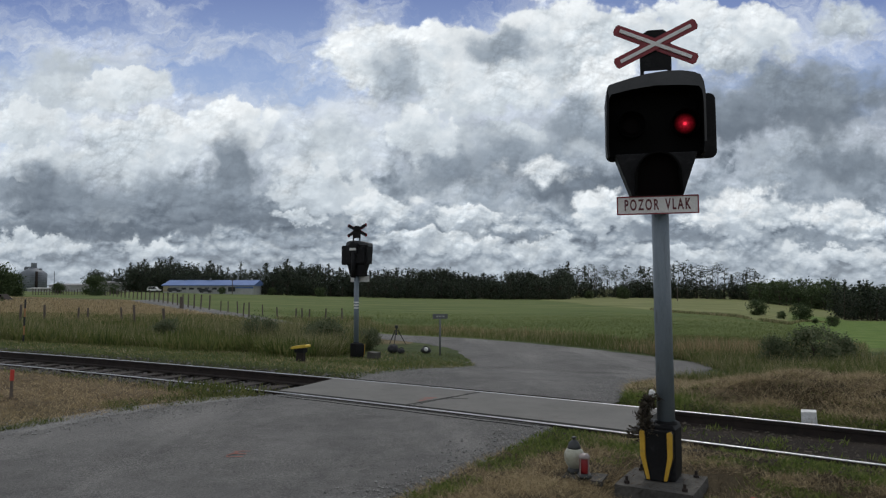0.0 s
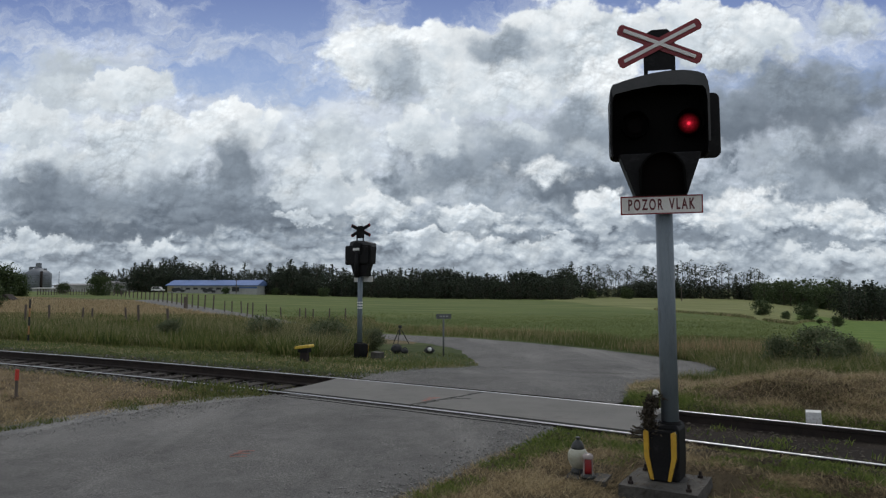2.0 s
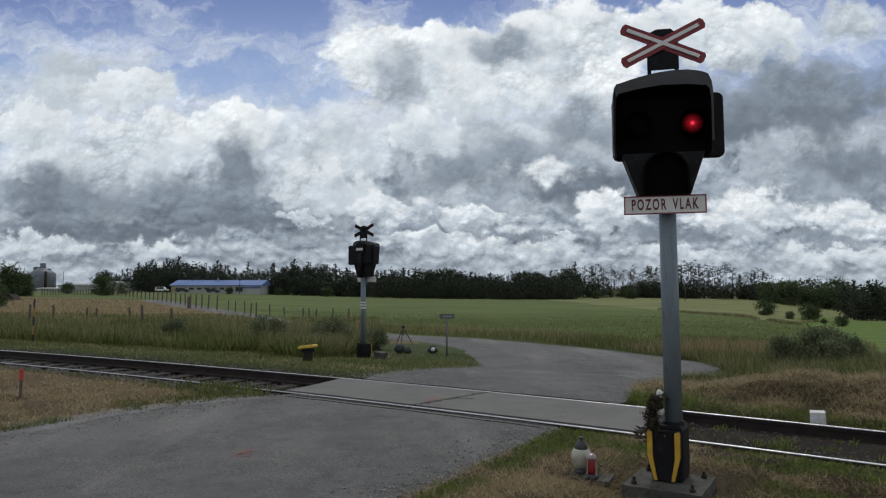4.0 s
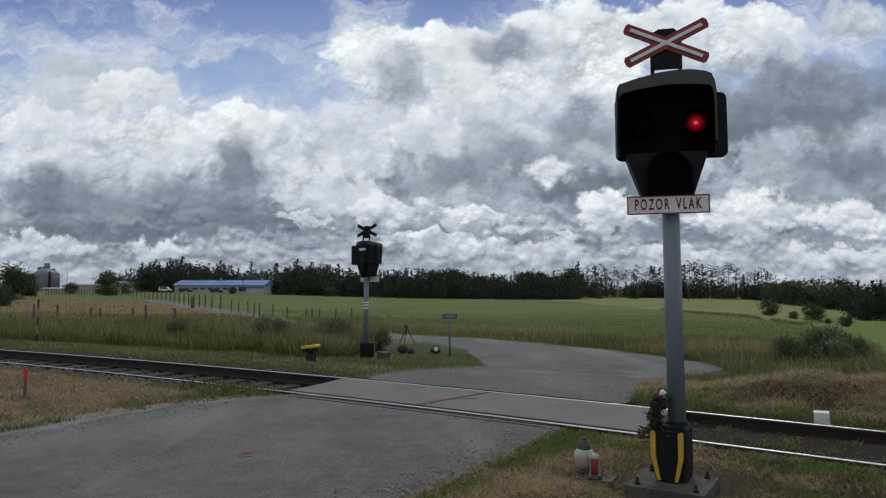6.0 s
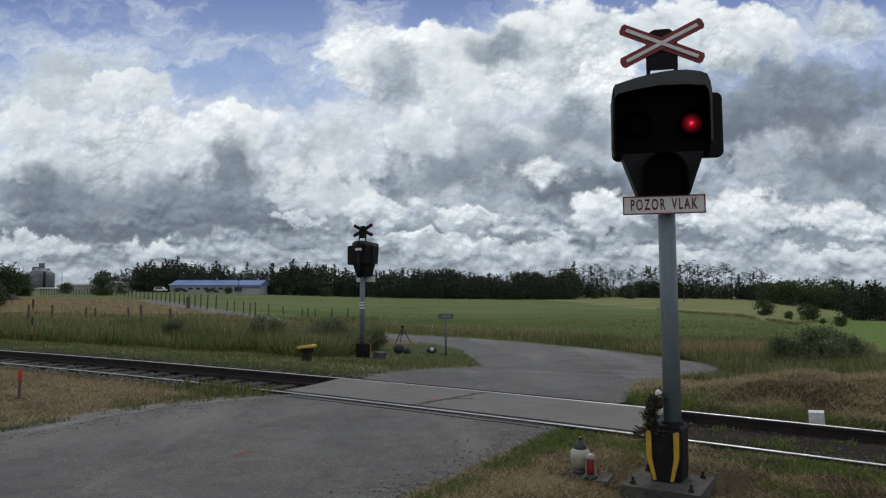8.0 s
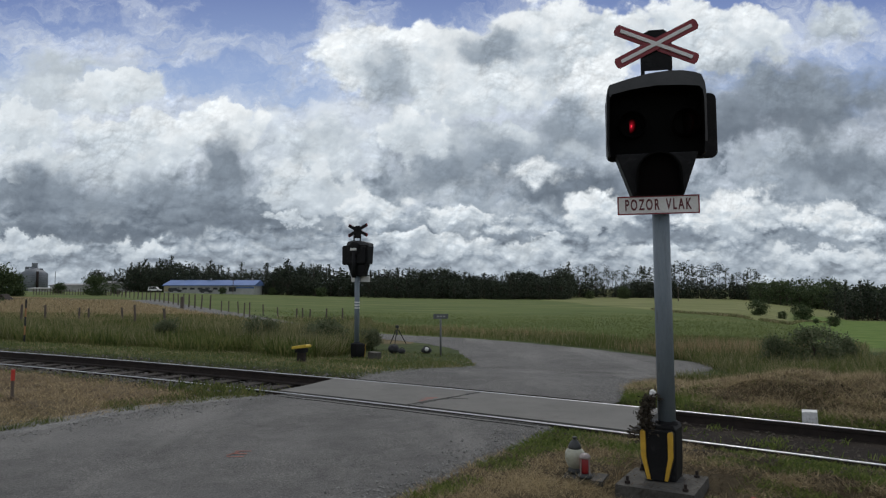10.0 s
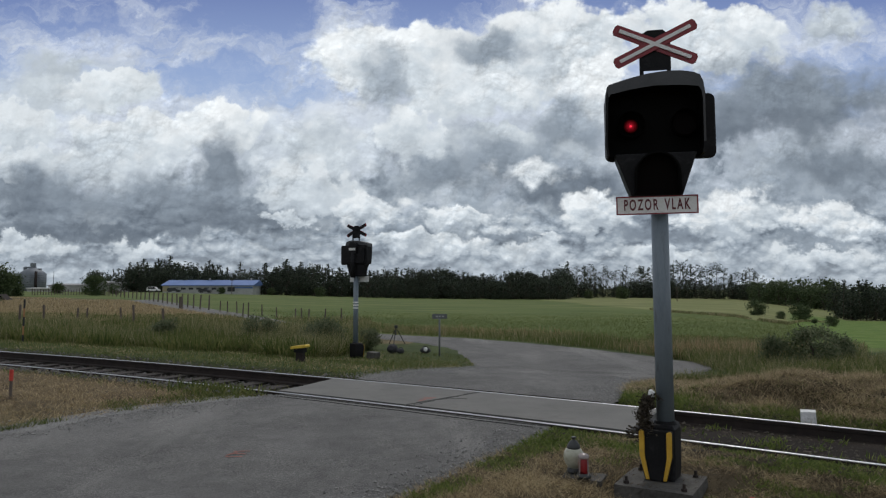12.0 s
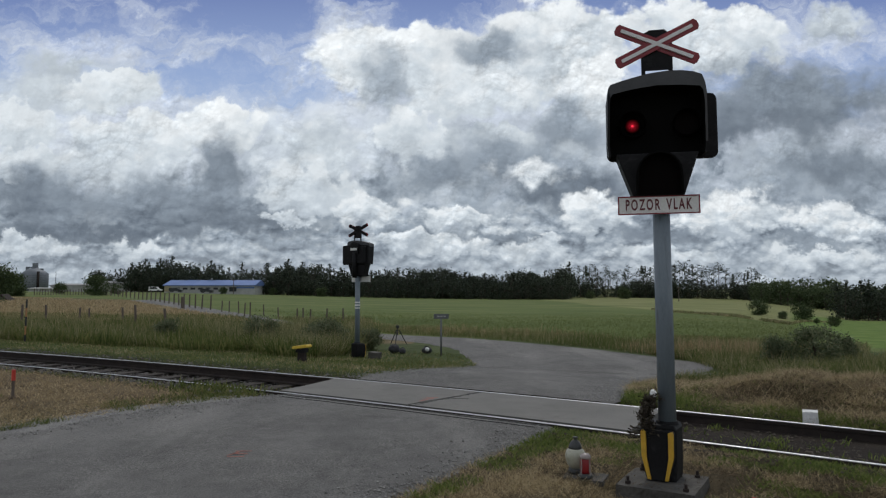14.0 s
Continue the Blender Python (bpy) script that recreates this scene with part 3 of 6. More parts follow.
def build_shoulder():
    """Gravel thrown up along the road's edges."""
    n = np.linspace(-6, 6.3, 70)
    e = edge_left(n)
    wid = 0.42 + 0.16 * np.sin(n * 2.1) + 0.08 * np.sin(n * 7)
    strip("shoulder", np.stack(to_xy(e - 0.22, n), -1), np.stack(to_xy(e + wid * 0.6, n), -1), 10, 0.007, M_GRAVEL_EDGE, "loose grey gravel along the road edge", 0.05, "gravel")
    rng = np.random.default_rng(15)
    k = 9000
    n = rng.uniform(2.0, 14.5, k)
    left = rng.uniform(0, 1, k) < 0.6
    s = np.where(left, edge_left(n) + rng.normal(0.12, 0.26, k), edge_right(n) - np.abs(rng.normal(0.0, 0.22, k)))
    ok = np.abs(n - track_mid(s)) > 0.95
    s, n = s[ok], n[ok]
    x, y = to_xy(s, n)
    z = lie(x, y) + 0.006
    size = rng.uniform(0.005, 0.014, len(s))
    octa = np.array([(1, 0, 0), (0, 1, 0), (-1, 0, 0), (0, -1, 0), (0, 0, 0.7), (0, 0, -0.7)])
    tri = np.array([(0, 1, 4), (1, 2, 4), (2, 3, 4), (3, 0, 4), (1, 0, 5), (2, 1, 5), (3, 2, 5), (0, 3, 5)])
    v = octa[None] * rng.uniform(0.5, 1.4, (len(s), 6, 1)) * size[:, None, None] + np.stack((x, y, z), -1)[:, None]
    f = tri[None] + 6 * np.arange(len(s))[:, None, None]
    tagged(sheet("gravel", v.reshape(-1, 3), f.reshape(-1, 3), M_PEBBLE), "loose pebbles along the road edges", "gravel", kind="stuff")


build_shoulder()


# ---- sky backdrop: drifting clouds, far behind everything ----
def cloud_group():
    g = bpy.data.node_groups.new("cumulus", "ShaderNodeTree")
    for nm, kind in (("Under", "NodeSocketColor"), ("Vector", "NodeSocketVector"), ("Billow", "NodeSocketFloat"), ("Edge", "NodeSocketFloat"),
                     ("Centre", "NodeSocketVector"), ("Size", "NodeSocketVector"), ("Top", "NodeSocketFloat"), ("Base", "NodeSocketFloat"), ("Soft", "NodeSocketFloat")):
        g.interface.new_socket(nm, in_out="INPUT", socket_type=kind)
    g.interface.new_socket("Color", in_out="OUTPUT", socket_type="NodeSocketColor")
    i, o = g.nodes.new("NodeGroupInput"), g.nodes.new("NodeGroupOutput")

    def vec(op, a, b):
        n = g.nodes.new("ShaderNodeVectorMath")
        n.operation = op
        g.links.new(a, n.inputs[0])
        if b is not None:
            g.links.new(b, n.inputs[1])
        return n
    rel = vec("DIVIDE", vec("SUBTRACT", i.outputs["Vector"], i.outputs["Centre"]).outputs[0], i.outputs["Size"]).outputs[0]
    dist = calc(g, "SUBTRACT", vec("LENGTH", rel, None).outputs["Value"], calc(g, "MULTIPLY", i.outputs["Edge"], 1.3))
    inner = calc(g, "SUBTRACT", 1.0, i.outputs["Soft"])
    mask = g.nodes.new("ShaderNodeMapRange")
    mask.interpolation_type = "SMOOTHSTEP"
    g.links.new(dist, mask.inputs["Value"])
    g.links.new(inner, mask.inputs["From Min"])
    mask.inputs["From Max"].default_value, mask.inputs["To Min"].default_value, mask.inputs["To Max"].default_value = 1.05, 1.0, 0.0
    sep = g.nodes.new("ShaderNodeSeparateXYZ")
    g.links.new(rel, sep.inputs[0])
    lit = calc(g, "ADD", calc(g, "MULTIPLY", sep.outputs[2], 0.55), calc(g, "MULTIPLY", calc(g, "SUBTRACT", i.outputs["Billow"], 0.5), 1.25))
    lit = calc(g, "ADD", lit, 0.55, clamp=True)
    tone = calc(g, "ADD", i.outputs["Base"], calc(g, "MULTIPLY", lit, calc(g, "SUBTRACT", i.outputs["Top"], i.outputs["Base"])))
    tint = ramp(g, tone, CLOUD_TONES)
    g.links.new(mixed(g, mask.outputs[0], i.outputs["Under"], tint), o.inputs["Color"])
    return g


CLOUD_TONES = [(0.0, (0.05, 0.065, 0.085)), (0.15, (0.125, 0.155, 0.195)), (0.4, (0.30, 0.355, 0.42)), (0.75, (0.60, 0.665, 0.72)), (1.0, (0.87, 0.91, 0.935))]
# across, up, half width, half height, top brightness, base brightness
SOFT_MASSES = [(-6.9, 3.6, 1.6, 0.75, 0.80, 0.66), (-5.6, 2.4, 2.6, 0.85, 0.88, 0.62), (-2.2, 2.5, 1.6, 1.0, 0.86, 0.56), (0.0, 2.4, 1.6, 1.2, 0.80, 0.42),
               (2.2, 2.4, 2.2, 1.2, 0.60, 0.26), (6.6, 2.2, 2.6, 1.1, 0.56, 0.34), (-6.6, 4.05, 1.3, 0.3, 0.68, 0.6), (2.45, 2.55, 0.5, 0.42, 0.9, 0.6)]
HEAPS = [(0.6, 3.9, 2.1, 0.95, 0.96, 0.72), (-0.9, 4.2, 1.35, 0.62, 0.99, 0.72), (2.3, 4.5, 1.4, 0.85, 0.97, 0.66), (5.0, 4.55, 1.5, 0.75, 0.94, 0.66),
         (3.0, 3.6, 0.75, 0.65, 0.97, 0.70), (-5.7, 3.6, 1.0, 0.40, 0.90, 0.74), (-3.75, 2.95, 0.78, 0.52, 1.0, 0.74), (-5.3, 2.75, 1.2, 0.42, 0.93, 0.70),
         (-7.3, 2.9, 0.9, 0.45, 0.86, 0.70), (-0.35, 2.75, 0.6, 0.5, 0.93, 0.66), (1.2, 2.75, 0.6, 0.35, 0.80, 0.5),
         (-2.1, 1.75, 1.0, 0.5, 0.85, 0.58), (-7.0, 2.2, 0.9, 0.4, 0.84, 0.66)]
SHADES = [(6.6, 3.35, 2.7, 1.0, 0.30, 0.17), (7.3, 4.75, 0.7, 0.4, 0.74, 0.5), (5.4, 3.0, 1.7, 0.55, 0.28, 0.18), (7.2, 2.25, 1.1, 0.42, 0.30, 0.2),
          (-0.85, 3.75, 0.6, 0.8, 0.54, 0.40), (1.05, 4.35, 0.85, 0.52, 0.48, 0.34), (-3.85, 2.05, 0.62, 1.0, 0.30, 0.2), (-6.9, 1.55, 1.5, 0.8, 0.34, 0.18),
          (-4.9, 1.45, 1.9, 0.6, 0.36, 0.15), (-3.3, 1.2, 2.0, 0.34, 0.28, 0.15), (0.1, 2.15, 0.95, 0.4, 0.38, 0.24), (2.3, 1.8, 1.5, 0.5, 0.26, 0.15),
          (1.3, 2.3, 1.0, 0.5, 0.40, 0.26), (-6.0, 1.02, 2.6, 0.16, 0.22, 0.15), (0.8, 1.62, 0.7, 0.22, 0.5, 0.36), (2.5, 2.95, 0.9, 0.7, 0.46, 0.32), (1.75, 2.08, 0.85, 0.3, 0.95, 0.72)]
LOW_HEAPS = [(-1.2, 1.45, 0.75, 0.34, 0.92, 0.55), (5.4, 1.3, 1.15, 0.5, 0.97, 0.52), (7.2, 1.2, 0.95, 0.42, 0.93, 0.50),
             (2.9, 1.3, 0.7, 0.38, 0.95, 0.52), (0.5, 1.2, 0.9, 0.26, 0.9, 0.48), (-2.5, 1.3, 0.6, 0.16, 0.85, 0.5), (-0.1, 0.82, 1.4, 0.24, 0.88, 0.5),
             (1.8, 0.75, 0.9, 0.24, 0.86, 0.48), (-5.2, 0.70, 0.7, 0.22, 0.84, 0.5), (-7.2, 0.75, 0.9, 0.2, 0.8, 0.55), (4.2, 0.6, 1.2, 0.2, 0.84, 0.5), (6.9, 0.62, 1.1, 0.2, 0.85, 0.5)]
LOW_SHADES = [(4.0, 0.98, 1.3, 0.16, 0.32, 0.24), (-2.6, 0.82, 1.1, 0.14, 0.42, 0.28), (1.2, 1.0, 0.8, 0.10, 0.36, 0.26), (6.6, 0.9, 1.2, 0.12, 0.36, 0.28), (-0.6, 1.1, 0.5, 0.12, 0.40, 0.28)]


def build_sky():
    m = bpy.data.materials.new("clouded_sky")
    m.use_nodes = True
    nt = m.node_tree
    nt.nodes.clear()
    out, em = nt.nodes.new("ShaderNodeOutputMaterial"), nt.nodes.new("ShaderNodeEmission")
    p = place_of(nt, (1 / 250,) * 3, world_space=False)
    sep = nt.nodes.new("ShaderNodeSeparateXYZ")
    nt.links.new(p, sep.inputs[0])
    up = sep.outputs[2]

    def puff(scale, detail, rough, vec, out="Fac"):
        n = nt.nodes.new("ShaderNodeTexNoise")
        n.inputs["Scale"].default_value, n.inputs["Detail"].default_value, n.inputs["Roughness"].default_value = scale, detail, rough
        nt.links.new(vec, n.inputs["Vector"])
        return n.outputs[out]

    def shove(vec, by, amount):
        n = nt.nodes.new("ShaderNodeVectorMath")
        n.operation = "MULTIPLY_ADD"
        nt.links.new(by, n.inputs[0])
        n.inputs[1].default_value = amount
        nt.links.new(vec, n.inputs[2])
        off = nt.nodes.new("ShaderNodeVectorMath")
        nt.links.new(n.outputs[0], off.inputs[0])
        off.inputs[1].default_value = tuple(-q / 2 for q in amount)
        return off.outputs[0]

    def stretch(vec, x, z, dx=0.0, dz=0.0):
        n = nt.nodes.new("ShaderNodeMapping")
        n.inputs["Scale"].default_value, n.inputs["Location"].default_value = (x, 1, z), (dx, 0, dz)
        nt.links.new(vec, n.inputs["Vector"])
        return n.outputs[0]

    def lumps(vec, scale, detail=2.5):
        """Rounded, heaped bulges, high in their middles."""
        n = nt.nodes.new("ShaderNodeTexVoronoi")
        n.feature = "SMOOTH_F1"
        n.normalize = True
        for slot, value in (("Scale", scale), ("Detail", detail), ("Roughness", 0.5), ("Lacunarity", 2.3), ("Smoothness", 0.12)):
            n.inputs[slot].default_value = value
        nt.links.new(vec, n.inputs["Vector"])
        return calc(nt, "SUBTRACT", 1.0, n.outputs["Distance"])

    def span(value, a, b, c=0.0, d=1.0):
        n = nt.nodes.new("ShaderNodeMapRange")
        n.interpolation_type = "SMOOTHSTEP"
        nt.links.new(value, n.inputs["Value"])
        for slot, v in (("From Min", a), ("From Max", b), ("To Min", c), ("To Max", d)):
            n.inputs[slot].default_value = v
        return n.outputs[0]

    bent = shove(p, puff(0.8, 2, 0.5, p, "Color"), (0.75, 0, 0.6))
    bent = shove(bent, puff(2.4, 7, 0.56, p, "Color"), (1.0, 0, 0.85))
    curl = shove(p, puff(2.6, 4, 0.5, p, "Color"), (0.2, 0, 0.18))
    high = span(up, 1.0, 2.0)

    def blend(a, b):
        return calc(nt, "ADD", calc(nt, "MULTIPLY", a, calc(nt, "SUBTRACT", 1.0, high)), calc(nt, "MULTIPLY", b, high))

    def heap(dx, dz):
        return blend(lumps(stretch(curl, 1, 1.7, dx, dz * 1.3), 2.6), lumps(stretch(curl, 1, 1.15, dx, dz), 1.35))
    thick, above = heap(0.0, 0.0), heap(-0.03, 0.11)
    soft = puff(1.1, 7, 0.55, stretch(bent, 0.9, 1.2, 2.3, 0.7))
    # lit where the heap falls away upwards
    billow = calc(nt, "ADD", calc(nt, "MULTIPLY", calc(nt, "ADD", calc(nt, "SUBTRACT", thick, above), calc(nt, "MULTIPLY", calc(nt, "SUBTRACT", thick, 0.70), 1.1)), 1.5), calc(nt, "ADD", 0.5, calc(nt, "MULTIPLY", calc(nt, "SUBTRACT", soft, 0.5), 1.3)), clamp=True)
    edge = calc(nt, "SUBTRACT", thick, 0.70)
    blue = ramp(nt, calc(nt, "DIVIDE", up, 5.3), [(0.0, (0.60, 0.68, 0.76)), (0.3, (0.42, 0.56, 0.76)), (0.75, (0.25, 0.36, 0.62)), (1.0, (0.12, 0.19, 0.44))])
    veil = puff(0.9, 8, 0.62, stretch(bent, 0.42, 1.25, 5.3, 0.4))
    col = mixed(nt, span(calc(nt, "SUBTRACT", veil, calc(nt, "MULTIPLY", calc(nt, "SUBTRACT", up, 3.4), 0.09)), 0.30, 0.56, 0.10, 0.92), blue, (0.64, 0.70, 0.79))
    bed = ramp(nt, calc(nt, "ADD", calc(nt, "MULTIPLY", billow, 0.6), 0.13), CLOUD_TONES)
    cover = span(calc(nt, "ADD", up, calc(nt, "MULTIPLY", calc(nt, "SUBTRACT", soft, 0.5), 4.0)), 1.7, 2.7, 1.0, 0.0)
    col = mixed(nt, cover, col, bed)
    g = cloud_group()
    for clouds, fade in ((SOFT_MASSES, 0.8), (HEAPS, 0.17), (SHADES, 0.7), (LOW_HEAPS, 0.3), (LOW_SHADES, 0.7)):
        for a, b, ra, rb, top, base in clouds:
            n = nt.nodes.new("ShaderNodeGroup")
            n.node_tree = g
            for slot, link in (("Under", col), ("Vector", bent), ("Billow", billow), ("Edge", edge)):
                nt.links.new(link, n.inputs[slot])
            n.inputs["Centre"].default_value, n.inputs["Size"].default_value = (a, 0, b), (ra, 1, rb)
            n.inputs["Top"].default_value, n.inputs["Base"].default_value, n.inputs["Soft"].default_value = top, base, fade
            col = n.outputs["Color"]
    # finer heaped relief over all the cloud
    small = lumps(stretch(curl, 1, 1.2), 4.2, 2.0)
    fine = calc(nt, "ADD", calc(nt, "MULTIPLY", calc(nt, "SUBTRACT", small, 0.70), 0.55), calc(nt, "MULTIPLY", calc(nt, "SUBTRACT", small, lumps(stretch(curl, 1, 1.2, -0.02, 0.04), 4.2, 2.0)), 0.5))
    where = span(puff(0.9, 4, 0.6, stretch(p, 0.9, 1.1, 3.7, 1.9)), 0.40, 0.62, 0.2, 1.6)
    relief = calc(nt, "ADD", 1.0, calc(nt, "MULTIPLY", fine, where))
    relief = calc(nt, "ADD", relief, calc(nt, "MULTIPLY", calc(nt, "SUBTRACT", puff(1.6, 5, 0.5, bent), 0.5), 0.5))
    tone = nt.nodes.new("ShaderNodeCombineColor")
    for k in range(3):
        nt.links.new(relief, tone.inputs[k])
    blueness = nt.nodes.new("ShaderNodeSeparateColor")
    nt.links.new(col, blueness.inputs[0])
    cloudy = calc(nt, "SUBTRACT", 1.15, calc(nt, "MULTIPLY", calc(nt, "SUBTRACT", calc(nt, "DIVIDE", blueness.outputs[2], blueness.outputs[0]), 1.25), 1.8), clamp=True)
    col = mixed(nt, cloudy, col, tone.outputs[0], "MULTIPLY")
    haze = ramp(nt, calc(nt, "DIVIDE", up, 1.0), [(0.0, (0.45, 0.45, 0.45)), (1.0, (0, 0, 0))])
    col = mixed(nt, haze, col, (0.50, 0.56, 0.62))
    nt.links.new(col, em.inputs["Color"])
    em.inputs["Strength"].default_value = 1.0
    nt.links.new(em.outputs[0], out.inputs["Surface"])
    m.cycles.emission_sampling = "NONE"
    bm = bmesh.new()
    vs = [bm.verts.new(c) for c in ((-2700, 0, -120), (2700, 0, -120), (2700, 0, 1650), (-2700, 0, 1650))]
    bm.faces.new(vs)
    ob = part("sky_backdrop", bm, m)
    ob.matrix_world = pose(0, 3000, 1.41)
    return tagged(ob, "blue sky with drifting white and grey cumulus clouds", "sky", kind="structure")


sky_backdrop = build_sky()


# ---- crossing signal ----
def bar_outline(length, width, cut, turn):
    """A cross arm: a bar with clipped ends, turned about the middle."""
    l, w = length / 2, width / 2
    pts = [(-l, -w + cut), (-l + cut * 0.7, -w), (l - cut * 0.7, -w), (l, -w + cut), (l, w - cut), (l - cut * 0.7, w), (-l + cut * 0.7, w), (-l, w - cut)]
    c, s = math.cos(turn), math.sin(turn)
    return [(x * c - z * s, x * s + z * c) for x, z in pts]


def moved(outline, dx, dz):
    return [(x + dx, z + dz) for x, z in outline]


def lamp_material():
    """The lamp's face: a red lens, brightest in its middle; the other face is a dark lens."""
    m, nt, b = node_mat("red_lamp_lens")
    src = nt.nodes.new("ShaderNodeTexCoord").outputs["Object"]
    ln = nt.nodes.new("ShaderNodeVectorMath")
    ln.operation = "LENGTH"
    nt.links.new(src, ln.inputs[0])
    r = calc(nt, "DIVIDE", ln.outputs["Value"], 0.085)
    fall = calc(nt, "POWER", calc(nt, "SUBTRACT", 1.0, r, clamp=True), 1.9)
    core = ramp(nt, r, [(0.0, (1, 1, 1)), (0.10, (0.55, 0.55, 0.55)), (0.2, (0.06, 0.06, 0.06)), (0.3, (0, 0, 0))])
    spots = tex_noise(nt, 60, 2, 0.5, src)
    strength = calc(nt, "ADD", calc(nt, "MULTIPLY", fall, calc(nt, "ADD", 0.06, calc(nt, "MULTIPLY", spots, 0.62))), calc(nt, "MULTIPLY", core, 1.6))
    b.inputs["Base Color"].default_value = (0.004, 0.001, 0.001, 1)
    b.inputs["Specular IOR Level"].default_value = 0.0
    b.inputs["Roughness"].default_value = 0.5
    b.inputs["Emission Color"].default_value = (1.0, 0.03, 0.065, 1)
    nt.links.new(strength, b.inputs["Emission Strength"])
    return m


M_LAMP = lamp_material()
M_LENS_OFF = plain("dark_lens", (0.004, 0.003, 0.003), 0.6)
M_LENS_OFF.node_tree.nodes["Principled BSDF"].inputs["Specular IOR Level"].default_value = 0.03


def text_mesh(words, height, parent, material, at, name="writing", bold=0.0, squeeze=1.0):
    cu = bpy.data.curves.new(name, "FONT")
    cu.body, cu.size, cu.align_x, cu.align_y = words, height, "CENTER", "CENTER"
    cu.extrude, cu.offset, cu.space_character = 0.0008, bold, 1.36
    tmp = bpy.data.objects.new(name, cu)
    me = bpy.data.meshes.new_from_object(tmp)
    me.transform(Matrix.Diagonal((squeeze, 1, 1, 1)))
    bpy.data.objects.remove(tmp)
    me.materials.clear()
    me.materials.append(material)
    ob = new(name, me)
    ob.parent = parent
    ob.matrix_basis = at
    return ob


def build_signal(m, label, front_lit):
    """A level crossing signal: front towards -y, base at the origin."""
    sig = holder("crossing_signal", m, label, "crossing signal", "warning signals of the crossing")
    bm = bmesh.new()
    tube(bm, (0, 0, 0.40), (0, 0, 2.2), 0.064, 0.062, 28)
    part("pole", bm, M_POLE, sig, "blue-grey painted steel pole", flat=False)
    # foot housing with a waisted front
    foot_turn = Matrix.Translation((-0.045, 0.0, 0.035)) @ Matrix.Rotation(radians(-20), 4, "Z") @ Matrix.Diagonal((0.74, 1, 0.92, 1))
    foot_bm = bmesh.new()
    prism(foot_bm, [(-0.13, 0.0), (0.16, 0.0), (0.168, 0.10), (0.17, 0.26), (0.17, 0.40), (0.15, 0.435), (-0.145, 0.435), (-0.165, 0.40), (-0.165, 0.22), (-0.15, 0.09)], -0.095, 0.14)
    soften(foot_bm, 0.018, 2)
    foot_bm.transform(foot_turn)
    foot = part("foot_housing", foot_bm, M_BLACK, sig, "black waisted plastic foot housing")
    bm = bmesh.new()
    prism(bm, [(-0.10, 0.008), (0.10, 0.008), (0.16, 0.20), (0.162, 0.38), (0.148, 0.40), (-0.148, 0.40), (-0.162, 0.38), (-0.16, 0.20)], -0.133, -0.09)
    soften(bm, 0.01, 2)
    bm.transform(foot_turn)
    part("cover_plate", bm, M_BLACK, foot, "tapered black front cover")
    for k in (-1, 1):
        bm = bmesh.new()
        prism(bm, [(k * 0.065, 0.015), (k * 0.098, 0.015), (k * 0.155, 0.20), (k * 0.158, 0.38), (k * 0.145, 0.40), (k * 0.105, 0.385), (k * 0.105, 0.19)], -0.146, -0.125)
        soften(bm, 0.004, 1)
        bm.transform(foot_turn)
        part("stripe", bm, M_YELLOW, foot, "yellow reflective corner stripe")
    bm = bmesh.new()
    tube(bm, (0, 0, 0.43), (0, 0, 0.455), 0.085, 0.075, 24)
    part("collar", bm, M_BLACK, sig)
    # head: back board, hood, funnel
    bm = bmesh.new()
    prism(bm, rounded(-0.385, 2.405, 0.43, 2.90, 0.05), 0.03, 0.075)
    soften(bm, 0.012, 2)
    part("back_board", bm, M_BLACK, sig, "black rounded backing board")
    bm = bmesh.new()
    across = np.linspace(-0.355, 0.345, 15)
    crest = np.interp(across, (-0.36, -0.22, -0.06, 0.08, 0.2, 0.29, 0.345), (2.945, 2.982, 3.014, 3.027, 3.024, 3.008, 2.985))
    lip = np.interp(across, (-0.36, -0.2, 0.0, 0.2, 0.345), (2.872, 2.902, 2.922, 2.916, 2.900))
    sides = [(-0.375, 2.42), (-0.385, 2.5), (-0.378, 2.86), (-0.372, 2.92)], [(0.368, 2.93), (0.378, 2.86), (0.385, 2.5), (0.375, 2.42)]
    shell_out = [(x * 0.93 - 0.03, z) for x, z in sides[0] + list(zip(across, crest)) + sides[1]]
    low = [2.42, 2.5, 2.80, 2.85] + list(lip) + [2.87, 2.80, 2.5, 2.42]
    shell_in = [(-0.03 + (x + 0.03) * 0.955, z) for (x, _), z in zip(shell_out, low)]
    for outl, inn, y0, y1 in ((shell_out, shell_in, -0.17, 0.04),):
        k = len(outl)
        vo0 = [bm.verts.new((x, y0 * (1.0 if z > 2.8 else 0.75), z)) for x, z in outl]
        vo1 = [bm.verts.new((x, y1, z)) for x, z in outl]
        vi0 = [bm.verts.new((x, y0 * (1.0 if z > 2.72 else 0.75), z)) for x, z in inn]
        vi1 = [bm.verts.new((x, y1, z)) for x, z in inn]
        for a in range(k - 1):
            bm.faces.new((vo0[a], vo0[a + 1], vo1[a + 1], vo1[a]))
            bm.faces.new((vi0[a + 1], vi0[a], vi1[a], vi1[a + 1]))
            bm.faces.new((vo0[a + 1], vo0[a], vi0[a], vi0[a + 1]))
            bm.faces.new((vo1[a], vo1[a + 1], vi1[a + 1], vi1[a]))
        for a in (0, k - 1):
            bm.faces.new((vo0[a], vo1[a], vi1[a], vi0[a]))
    bmesh.ops.recalc_face_normals(bm, faces=bm.faces[:])
